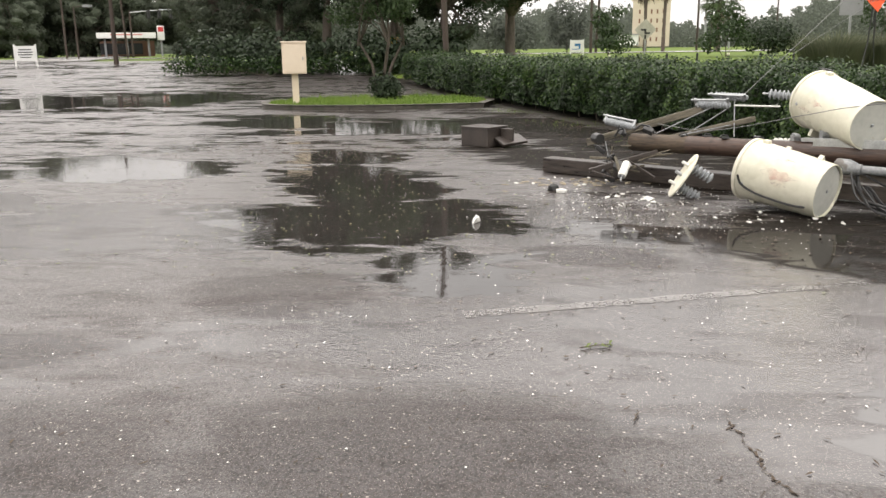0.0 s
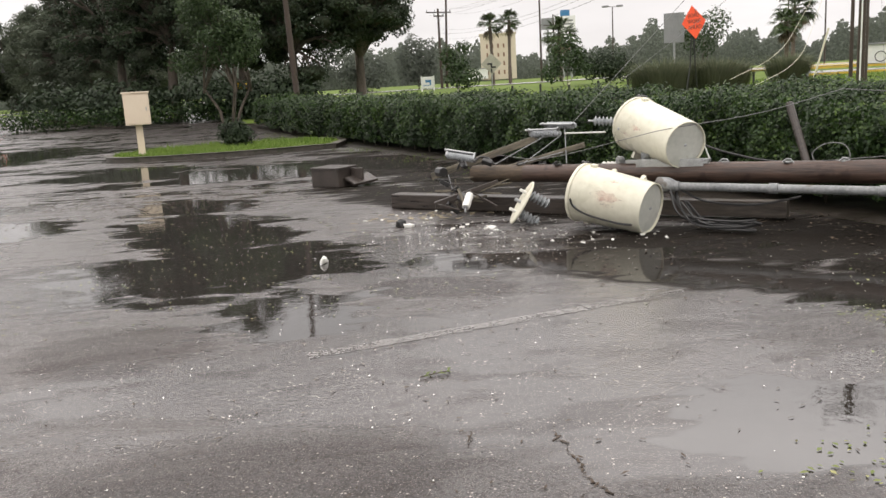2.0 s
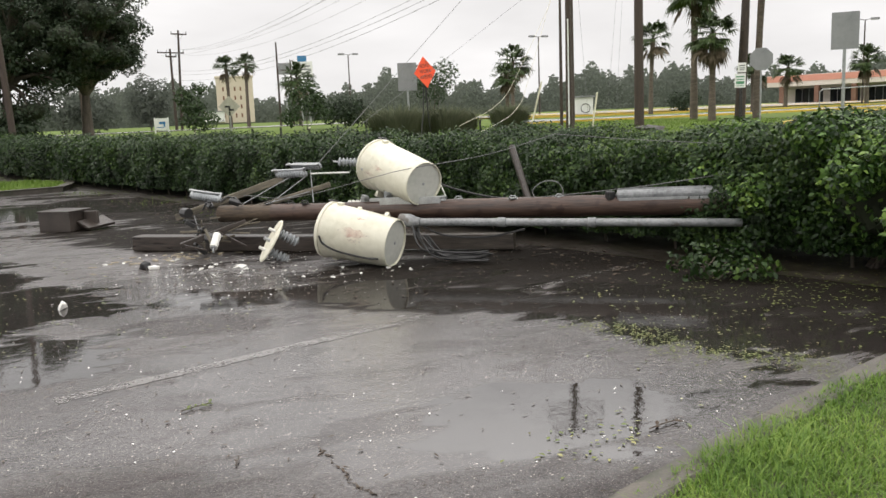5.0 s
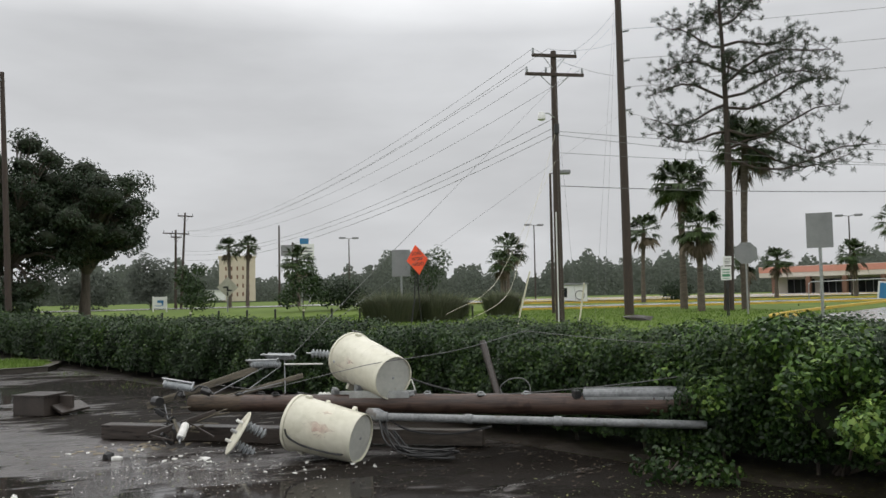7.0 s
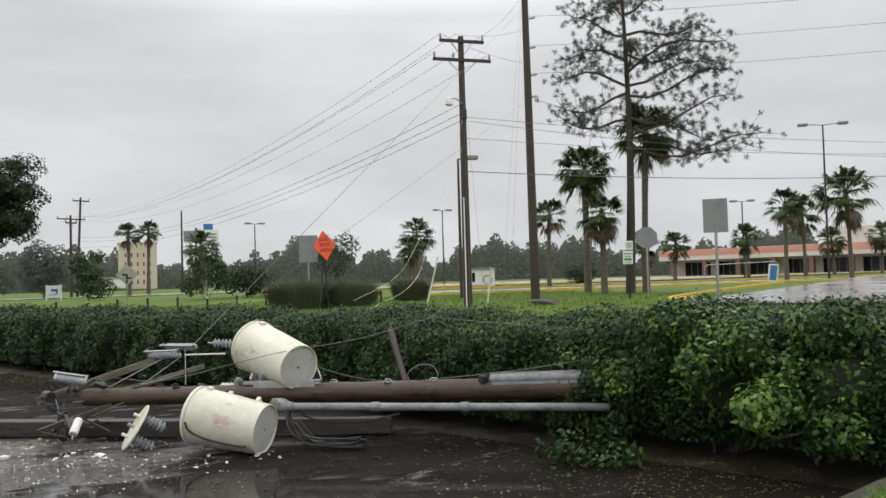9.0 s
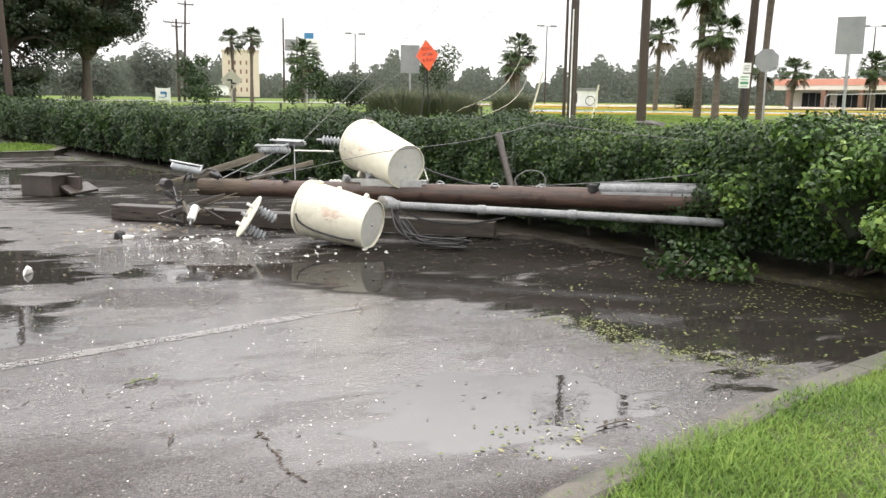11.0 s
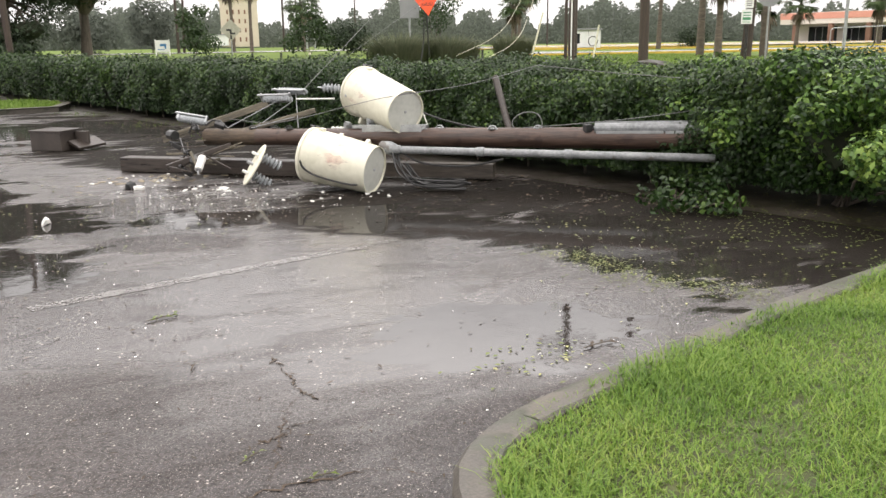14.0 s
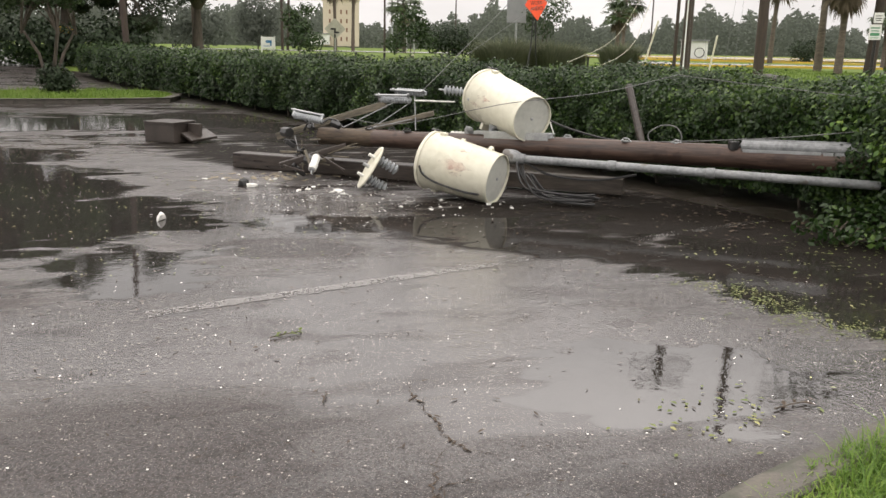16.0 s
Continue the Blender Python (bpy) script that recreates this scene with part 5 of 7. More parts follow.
def crack(pts, width, label, seed):
    rng = np.random.default_rng(seed)
    P = np.array(pts, float)
    t = np.linspace(0, len(P) - 1, 12 * (len(P) - 1) + 1)
    q = np.stack([np.interp(t, np.arange(len(P)), P[:, j]) for j in (0, 1)], 1) + rng.normal(0, 0.014, (len(t), 2))
    d = unit(np.gradient(q, axis=0))
    s = np.stack([-d[:, 1], d[:, 0]], 1) * (width * rng.uniform(0.05, 1.0, len(q)) ** 1.5 * 1.5 * np.sin(np.linspace(0.15, math.pi - 0.1, len(q))))[:, None]
    a, b = q - s, q + s
    n = len(q)
    v = np.concatenate([np.c_[a, np.full(n, 0.004)], np.c_[b, np.full(n, 0.004)]])
    f = np.stack([np.arange(n - 1), np.arange(1, n), np.arange(1, n) + n, np.arange(n - 1) + n], 1)
    tagged(raw("asphalt_crack", v, f[:, ::-1], M_MULCH), label, "crack", kind="structure")


crack([(1.19, 3.62), (1.185, 3.45), (1.21, 3.2), (1.22, 3.0), (1.27, 2.86), (1.40, 2.78)], 0.008, "dark crack filled with soil in the asphalt", 1)
crack([(0.44, 1.84), (0.62, 1.96), (0.89, 2.06), (1.25, 2.07), (1.50, 1.99)], 0.007, "weedy joint in the asphalt beside the kerb", 2)
crack([(0.77, 2.38), (0.9, 2.47), (1.03, 2.52), (1.14, 2.62), (1.25, 2.60)], 0.005, "fine branching crack in the asphalt", 3)
crack([(0.90, 2.06), (0.97, 2.3), (1.03, 2.52), (1.10, 2.75), (1.22, 2.95)], 0.004, "hairline crack in the asphalt", 4)


def stripe(a, b, width, label, paint=None):
    a, b = np.array(a, float), np.array(b, float)
    d = (b - a) / np.linalg.norm(b - a)
    s = np.array([-d[1], d[0]]) * width / 2
    n = 40
    rng = np.random.default_rng(int(a[1] * 10))
    u = np.linspace(0, 1, n)[:, None]
    w0, w1 = rng.uniform(0.75, 1.05, (n, 1)), rng.uniform(0.75, 1.05, (n, 1))
    v = np.concatenate([np.c_[a + (b - a) * u + s * w0, np.full(n, 0.004)], np.c_[a + (b - a) * u - s * w1, np.full(n, 0.004)]])
    f = np.stack([np.arange(n - 1) + n, np.arange(1, n) + n, np.arange(1, n), np.arange(n - 1)], 1)
    tagged(raw("parking_stripe", v, f, paint or M_STRIPE), label, "parking stripe", "parking bay lines", kind="structure")


stripe((-0.15, 5.09), (1.9, 5.70), 0.14, "worn white parking stripe on the wet asphalt")
stripe((1.92, 5.71), (2.8, 5.97), 0.13, "rubbed end of the white parking stripe", M_FAINT)
stripe((-0.10, 8.80), (1.25, 9.45), 0.09, "faded white parking stripe near the broken pole", M_FAINT)
stripe((4.0, 6.45), (5.8, 7.03), 0.12, "faded white stripe under the conduit", M_FAINT)

# ---- the planted island and the block ----
meter = thing("utility_box", pose(-6.38, 25.6, gz(-6.38, 25.6) + 0.12, 0, 0, 14), "beige metal cabinet on a square post", "utility box")
bm = bmesh.new()
box(bm, (0, 0, 0.45), (0.20, 0.20, 0.92), 0.01)
part("post", bm, M_BOXPAINT, meter)
bm = bmesh.new()
box(bm, (0.0, 0, 1.36), (0.72, 0.62, 0.92), 0.012)
cab = part("cabinet", bm, M_BOXPAINT, meter)
bm = bmesh.new()
box(bm, (0.0, 0, 1.84), (0.78, 0.68, 0.05), 0.01)
part("cap", bm, M_BOXPAINT, meter)
bm = bmesh.new()
box(bm, (0, -0.318, 1.36), (0.64, 0.014, 0.84), 0.004)
door = part("door", bm, M_BOXPAINT, meter)
bm = bmesh.new()
box(bm, (0.26, -0.335, 1.36), (0.03, 0.03, 0.10), 0.006)
part("latch", bm, M_GALV, door)

block = thing("toppled_block", pose(-0.30, 15.1, 0, 0, 0, -38), "dark wet hollow block with a loose slab on top", "block")
bm = bmesh.new()
box(bm, (0, 0, 0.16), (0.62, 0.55, 0.32), 0.015)
box(bm, (0.46, 0.1, 0.17), (0.26, 0.06, 0.30), 0.01)
part("body", bm, M_BLOCK, block)
bm = bmesh.new()
box(bm, (0.0, 0.0, 0.335), (0.65, 0.58, 0.035), 0.008)
part("lid", bm, M_BLOCK, block)
bm = bmesh.new()
box(bm, (0.42, 0.25, 0.22), (0.30, 0.55, 0.05), 0.01, pose(0, 0, 0.05, 4, 22, -12))
part("board", bm, M_DARKTIMBER, block)


# ---- trees ----
def tree(name, m, trunk, blobs, n, size, leaf, label, bark=None, limbs=True, aspect=0.55, shell=0.45, multi=1):
    """A tapered trunk (or several), limbs to each clump and a crown of separate leaves."""
    top = thing(name, m, label, "tree")
    rng = np.random.default_rng(len(bpy.data.objects))
    h, r = trunk
    bark = bark or M_BARK
    bm = bmesh.new()
    forks = []
    for k in range(multi):
        a = 2.4 * k + 0.4
        ox, oy = (0.16 * math.cos(a), 0.16 * math.sin(a)) if multi > 1 else (0, 0)
        tip = Vector((ox * 5 + 0.15 * h * (0 if multi > 1 else 0.2), oy * 5, h))
        pts = [Vector((ox * 0.6, oy * 0.6, -0.1)), Vector((ox, oy, h * 0.25)), Vector((ox * 2.2 + 0.04, oy * 2.2, h * 0.6)), tip]
        tube(bm, pts, [r * 1.35, r, r * 0.8, r * 0.55], 10)
        forks.append(tip)
    part("trunk", bm, bark, top, smooth=True)
    if limbs:
        for k, b in enumerate(blobs):
            f = forks[k % len(forks)]
            c = Vector(b[:3])
            bm = bmesh.new()
            mid = f.lerp(c, 0.5) + Vector((0.1 * math.sin(k * 3), 0.1 * math.cos(k * 2), 0.12 * (c - f).length))
            tube(bm, [f - Vector((0, 0, 0.1 * h)), f.lerp(mid, 0.5), mid, c], [r * 0.5, r * 0.4, r * 0.28, r * 0.08], 7)
            for j in range(3):
                a = k + j * 2.1
                e = c + Vector((b[3] * 0.7 * math.cos(a), b[4] * 0.7 * math.sin(a), b[5] * 0.4 * math.sin(a * 1.7)))
                tube(bm, [mid, mid.lerp(e, 0.6) + Vector((0, 0, 0.15)), e], [r * 0.22, r * 0.13, r * 0.04], 5)
            part("limb", bm, bark, top)
    p, d = blob_points(n, blobs, rng, shell)
    v, f = leaf_mesh(p, size, rng, d + np.array([0, 0, 0.5]), aspect, 1.0)
    tagged(raw("crown", v, f, leaf, top), kind="stuff")
    return top


def clumps(cx, cy, cz, rx, ry, rz, n, r, seed):
    """Smaller clumps spread through a large crown."""
    rng = np.random.default_rng(seed)
    out = []
    for _ in range(n):
        d = unit(rng.normal(size=(1, 3)))[0] * rng.uniform(0.35, 1.0)
        k = r * rng.uniform(0.7, 1.25)
        out.append((cx + d[0] * rx, cy + d[1] * ry, cz + d[2] * rz, k, k, k * 0.72))
    return out


tree("crape_myrtle", pose(-3.97, 27.2, gz(-3.97, 27.2) + 0.12), (1.9, 0.055), clumps(0, 0, 3.5, 1.55, 1.4, 1.6, 26, 0.62, 3), 14000, 0.11, L_MYRTLE, "multi-stemmed crape myrtle on the kerbed island", multi=4)
shrub("island_shrub", pose(-3.85, 27.0, gz(-3.85, 27.0) + 0.12), [(0, 0, 0.45, 0.5, 0.45, 0.5), (0.25, -0.1, 0.35, 0.4, 0.4, 0.4)], 1400, 0.13, L_OAK, "dark shrub at the foot of the crape myrtle", 3)
# big dark trees along the far edge of the car park
for k, (x, y, h, w, low) in enumerate(((0.2, 47.5, 9.0, 4.6, 0.34), (-3.4, 46.6, 10.6, 4.4, 0.08), (-6.2, 47.5, 12.0, 4.6, 0.10), (-10.2, 48.5, 13.2, 4.8, 0.04), (-13.6, 51, 12.6, 4.4, 0.04), (-17.6, 57, 8.6, 4.0, 0.02), (-21.5, 64, 8.8, 4.2, 0.02))):
    blobs = clumps(0, 0, h * (0.5 + low / 2), w * 0.80, w * 0.80, h * (0.46 - low / 2), 96, w * 0.19, 40 + k)
    oak = tree("live_oak", pose(x, y, gz(x, y)), (h * 0.33, 0.30), blobs, 30000, 0.17, L_OAK if y < 55 else L_HAZYOAK, "tall dark dense oak at the edge of the car park")
    core(oak, blobs[:60], M_SHADE if y < 55 else L_HAZYOAK, 0.62)
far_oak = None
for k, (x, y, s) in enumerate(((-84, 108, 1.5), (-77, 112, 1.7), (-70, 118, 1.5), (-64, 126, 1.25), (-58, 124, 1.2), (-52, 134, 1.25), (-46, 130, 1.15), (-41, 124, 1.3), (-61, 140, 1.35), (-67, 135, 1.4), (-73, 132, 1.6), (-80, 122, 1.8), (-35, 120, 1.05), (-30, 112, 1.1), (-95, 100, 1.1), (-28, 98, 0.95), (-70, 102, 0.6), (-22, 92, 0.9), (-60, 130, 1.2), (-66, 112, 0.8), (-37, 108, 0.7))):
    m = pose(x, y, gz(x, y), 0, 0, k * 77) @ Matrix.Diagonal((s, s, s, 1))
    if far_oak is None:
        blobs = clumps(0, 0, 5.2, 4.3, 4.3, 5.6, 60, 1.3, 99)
        far_oak = tree("broadleaf_tree", pose(x, y, gz(x, y)), (4.0, 0.28), blobs, 14000, 0.30, L_HAZYOAK, "broad green tree behind the side road")
        core(far_oak, blobs[:44], L_HAZYOAK, 0.7)
    else:
        copy_thing(far_oak, pose(x, y, gz(x, y), 0, 0, k * 77)).scale = (s, s, s)
for k, (x, y) in enumerate(((-8, 45.8), (-12.5, 46.2), (-16.5, 48.5), (-4.5, 45.0))):
    shrub("understory_bush", pose(x, y, gz(x, y)), [(0, 0, 1.1, 2.6, 1.4, 1.3), (1.2, 0.3, 0.9, 1.8, 1.2, 1.0)], 2600, 0.26, L_OAK, "dark understory shrubs beneath the oaks", 3)
far_hedge = shrub("far_hedge", pose(-12.5, 44.5, gz(-12.5, 44.5)), [(-5 + 1.25 * k, 0.25 * k * 0.3, 0.55, 0.95, 0.7, 0.6) for k in range(10)], 4500, 0.16, L_HEDGE, "low clipped hedge at the far end of the car park", 6, "hedge")

# far woods all round


def wood_line(name, radius, height, n, size, seed, label):
    rng = np.random.default_rng(seed)
    a = rng.uniform(0, 2 * np.pi, n)
    prof = height * (0.62 + 0.16 * np.sin(a * 23) + 0.10 * np.sin(a * 57 + 1) + 0.10 * np.sin(a * 131 + 2) + 0.07 * np.sin(a * 289))
    q = rng.random(n) ** 0.75
    r = radius * (1 + 0.05 * np.sin(a * 9)) + rng.normal(0, 3, n) + 4 * q
    p = np.stack([r * np.sin(a), r * np.cos(a), 1.0 + prof * q + rng.normal(0, 0.5, n)], 1)
    v, f = leaf_mesh(p, size, rng, np.stack([-np.sin(a), -np.cos(a), 0 * a + 0.5], 1), 0.7, 0.8)
    k = 900
    b = np.linspace(0, 2 * np.pi, k, endpoint=False)
    hb = height * (0.62 + 0.16 * np.sin(b * 23) + 0.10 * np.sin(b * 57 + 1) + 0.10 * np.sin(b * 131 + 2) + 0.07 * np.sin(b * 289)) * 0.9
    rb = radius * (1 + 0.05 * np.sin(b * 9)) + 8
    w = np.concatenate([np.stack([rb * np.sin(b), rb * np.cos(b), 0 * b - 1], 1), np.stack([rb * np.sin(b), rb * np.cos(b), hb], 1)])
    i = np.arange(k)
    g = np.stack([i, (i + 1) % k, (i + 1) % k + k, i + k], 1)
    ob = raw(name, np.concatenate([w, v]), np.concatenate([g, f + len(w)]), L_HAZY)
    return tagged(ob, label, "woods", kind="stuff")


wood_line("far_woods", 225, 12.5, 110000, 0.75, 5, "hazy dark green line of distant woods")
wood_line("distant_woods", 420, 24, 40000, 2.2, 6, "paler line of woods on the horizon")

# ---- palms and pine ----
def fan_palm(name, m, height, r, crown, fronds, label, lean=0.0, dry=6):
    """A cabbage palm: rough trunk, fan fronds with separate leaflets, some of them dry and hanging."""
    top = thing(name, m, label, "palm tree")
    rng = np.random.default_rng(len(bpy.data.objects))
    bm = bmesh.new()
    pts = [Vector((lean * u * u, 0, height * u)) for u in np.linspace(0, 1, 9)]
    pts[0].z = -0.2
    tube(bm, pts, [r * (1.25 - 0.25 * min(1, 3 * u) + 0.06 * math.sin(u * 60)) for u in np.linspace(0, 1, 9)], 10)
    part("trunk", bm, M_PALMBARK, top, smooth=True)
    head = np.array([lean, 0, height])
    for nm, count, mat, el0, el1 in (("fronds", fronds, L_PALM, -0.55, 1.35), ("dry_fronds", dry, L_PALMDRY, -1.35, -0.7)):
        V = []
        for k in range(count):
            a = rng.uniform(0, 2 * np.pi)
            el = rng.uniform(el0, el1)
            d = np.array([math.cos(a) * math.cos(el), math.sin(a) * math.cos(el), math.sin(el)])
            side = np.array([-math.sin(a), math.cos(a), 0])
            up = np.cross(d, side) * -1
            stem = crown * rng.uniform(0.40, 0.60)
            hub = head + d * stem - np.array([0, 0, 0.10 * crown])
            w = 0.018 * crown
            V.append([head - side * w, head + side * w, hub + side * w * 0.7, hub - side * w * 0.7])
            for j in range(17):
                b = -1.35 + 2.7 * j / 16
                ld = d * math.cos(b) + side * math.sin(b)
                L = crown * rng.uniform(0.42, 0.58) * (1 - 0.25 * abs(b) / 1.25)
                mid = hub + ld * L * 0.6
                tip = hub + ld * L - np.array([0, 0, L * rng.uniform(0.18, 0.55)])
                s2 = np.cross(ld, [0, 0, 1.0])
                s2 = s2 / max(np.linalg.norm(s2), 1e-3) * crown * 0.034
                V.append([hub, mid - s2, tip, mid + s2])
        V = np.array(V).reshape(-1, 3)
        tagged(raw(nm, V, np.arange(len(V)).reshape(-1, 4), mat, top), kind="stuff")
    return top


def put(x, y, rz=0, dz=-0.05):
    return pose(x, y, gz(x, y) + dz, 0, 0, rz)


fan_palm("cabbage_palm", put(34.5, 36.2), 9.4, 0.19, 2.2, 70, "tall cabbage palm with a dense green crown on the lawn", 0.4)
fan_palm("cabbage_palm", put(33.2, 39.9), 7.6, 0.19, 2.1, 66, "cabbage palm with a round crown on the lawn")
fan_palm("cabbage_palm", put(30.9, 35.6), 4.6, 0.17, 1.6, 44, "smaller cabbage palm with hanging dry fronds", 0.0, 12)
for x, y, h, c, lab in ((37.2, 70.6, 5.2, 2.1, "lone cabbage palm beyond the lawn"), (32.5, 62.5, 3.6, 1.4, "small cabbage palm far behind the lawn"), (43.5, 58.0, 6.2, 1.9, "cabbage palm at the edge of the store car park"),
                       (14.6, 93.4, 6.6, 1.6, "slim palm beside the road"), (16.4, 92.7, 6.8, 1.5, "slim palm with a drooping crown beside the road"), (21.0, 88, 5.0, 2.2, "broad palm beside the road"),
                       (66.1, 45.3, 7.4, 3.0, "broad palm by the store driveway"), (47, 50, 3.2, 1.6, "short palm by the driveway"), (62.0, 62.0, 3.8, 1.8, "short palm in the store car park"), (68.0, 58.0, 4.2, 1.9, "short palm in front of the store"),
                       (74.0, 56.0, 6.6, 2.4, "palm in front of the store"), (84, 60, 4.0, 2.0, "short palm beside the store front"), (88, 57, 4.4, 2.0, "short palm near the store wall"), (60, 47, 6.4, 1.9, "slim palm behind the square sign")):
    fan_palm("cabbage_palm", put(x, y, x * 40), h, 0.17, c, 42, lab, 0.2)


def pine(m, height, label):
    top = thing("slash_pine", m, label, "tree")
    rng = np.random.default_rng(91)
    bm = bmesh.new()
    axis = [Vector((0.25 * math.sin(u * 3), 0, height * u)) for u in np.linspace(0, 1, 12)]
    tube(bm, axis, [0.26 * (1 - 0.82 * u) + 0.02 for u in np.linspace(0, 1, 12)], 10)
    part("trunk", bm, M_PINEBARK, top, smooth=True)
    tufts = []
    limbs = [(0.50, 12, 4.6, -0.05), (0.52, 190, 3.6, 0.1), (0.55, 330, 6.2, -0.06), (0.60, 165, 4.2, 0.0), (0.63, 10, 5.6, 0.10), (0.66, 200, 4.0, 0.05), (0.70, 345, 5.4, 0.22), (0.74, 175, 3.4, 0.1), (0.78, 20, 4.4, 0.30), (0.81, 205, 3.0, 0.2), (0.67, 350, 5.0, 0.0), (0.73, 15, 3.6, 0.05),
             (0.87, 330, 2.2, 0.3), (0.90, 120, 1.8, 0.3), (0.94, 20, 1.5, 0.5), (0.95, 250, 1.4, 0.5), (0.58, 80, 2.5, 0.0), (0.70, 280, 2.6, 0.1), (0.46, 355, 7.0, -0.08), (0.48, 8, 6.2, -0.12)]
    for u, az, L, rise in limbs:
        a = radians(az)
        s = Vector((0.25 * math.sin(u * 3), 0, height * u))
        d = Vector((math.cos(a), math.sin(a), rise))
        pts = [s + d * L * t + Vector((0, 0, 0.10 * L * math.sin(t * 5 + az))) for t in np.linspace(0, 1, 6)]
        bm = bmesh.new()
        tube(bm, pts, [0.075 * (1 - 0.8 * t) + 0.008 for t in np.linspace(0, 1, 6)], 6)
        for t in np.linspace(0.3, 1.0, 13):
            c = s + d * L * t + Vector((0, 0, 0.10 * L * math.sin(t * 5 + az)))
            for _ in range(4):
                e = c + Vector(rng.normal(0, 0.46, 3)) + Vector((0, 0, 0.12))
                tube(bm, [c, e], [0.016, 0.008], 4)
                tufts.append(e)
        part("limb", bm, M_PINEBARK, top)
    T = np.array([tuple(t) for t in tufts])
    n = 44
    c = np.repeat(T, n, 0)
    d = unit(rng.normal(size=(len(c), 3)) + np.array([0, 0, 0.25]))
    L = rng.uniform(0.14, 0.32, len(c))[:, None]
    s = unit(np.cross(d, rng.normal(size=d.shape))) * 0.012
    v = np.stack([c, c + d * L * 0.5 + s, c + d * L, c + d * L * 0.5 - s], 1).reshape(-1, 3)
    tagged(raw("needles", v, np.arange(len(v)).reshape(-1, 4), L_NEEDLE, top), kind="stuff")
    return top


pine(put(32.5, 35.3, -43), 18.2, "tall open slash pine on the lawn")
# roadside shrubs
for x, y, bl, n, s, lf, lab in ((14.0, 56.5, [(0, 0, 1.8, 1.3, 1.0, 0.8), (-1.0, 0, 1.0, 0.9, 0.8, 0.7), (1.1, 0, 1.2, 0.9, 0.8, 0.7), (0.3, 0.2, 2.9, 0.8, 0.7, 0.5), (-0.7, 0.2, 2.5, 0.6, 0.6, 0.5), (0.9, 0, 2.2, 0.6, 0.6, 0.5)], 1700, 0.24, L_MYRTLE, "loose small tree by the road"),
                                (17.0, 57.5, [(0, 0, 1.3, 1.7, 1.4, 1.2), (1.0, 0, 1.0, 1.2, 1, 0.9)], 2200, 0.24, L_OAK, "dark round shrub by the road"),
                                (7.3, 63, [(0, 0, 1.9, 1.1, 1.0, 0.9), (0.5, 0, 0.9, 1.5, 1.3, 0.8), (-0.6, 0, 2.7, 0.7, 0.7, 0.7), (0.6, 0.1, 3.1, 0.7, 0.6, 0.5)], 1600, 0.26, L_MYRTLE, "bushy small tree by the road"),
                                (15.2, 36.2, [(0, 0, 2.3, 1.0, 0.9, 0.9), (0.6, 0, 2.9, 0.7, 0.7, 0.7), (-0.5, 0, 2.8, 0.6, 0.6, 0.6)], 1500, 0.14, L_MYRTLE, "airy small tree behind the orange sign"),
                                (6.0, 88, [(0, 0, 3.0, 2.4, 2.0, 2.6)], 2200, 0.4, L_HAZY, "rounded tree across the road"), (-2, 92, [(0, 0, 2.8, 3.4, 2.0, 2.6), (3, 0, 2.2, 2.6, 2, 2.2)], 3000, 0.4, L_HAZY, "scrubby trees across the road"),
                                (50, 62, [(0, 0, 1.0, 1.8, 1.2, 1.1)], 1500, 0.22, L_OAK, "dark shrub by the driveway")):
    shrub("roadside_shrub", put(x, y), bl, n, s, lf, lab, 4)


def grass_clump(x, y, w, h, n, label):
    top = thing("grass_clump", put(x, y), label, "ornamental grass", "tall grass clumps")
    rng = np.random.default_rng(int(x * 10))
    a = rng.uniform(0, 2 * np.pi, n)
    r = w * np.sqrt(rng.random(n)) * 0.7
    root = np.stack([r * np.cos(a), r * np.sin(a) * 0.6, 0 * a], 1)
    L = h * rng.uniform(0.5, 1.15, n) * (1.0 - 0.45 * (r / w) ** 2)
    out = np.stack([np.cos(a), np.sin(a), 0 * a], 1) * (L * rng.uniform(0.1, 0.75, n))[:, None]
    mid = root + out * 0.35 + np.stack([0 * L, 0 * L, L * 0.65], 1)
    end = root + out + np.stack([0 * L, 0 * L, L * rng.uniform(0.7, 1.0, n)], 1)
    s = np.stack([-np.sin(a), np.cos(a), 0 * a], 1) * 0.022
    v = np.stack([root, mid - s, end, mid + s], 1).reshape(-1, 3)
    tagged(raw("foliage", v, np.arange(len(v)).reshape(-1, 4), L_TALLGRASS, top), kind="stuff")


grass_clump(13.2, 35.4, 2.0, 1.6, 2600, "tall grey-green ornamental grass on the lawn")
grass_clump(15.6, 35.6, 2.0, 1.5, 2600, "tall grey-green ornamental grass beside the orange sign")
grass_clump(20.9, 39.6, 1.4, 1.5, 2000, "brownish ornamental grass clump on the lawn")


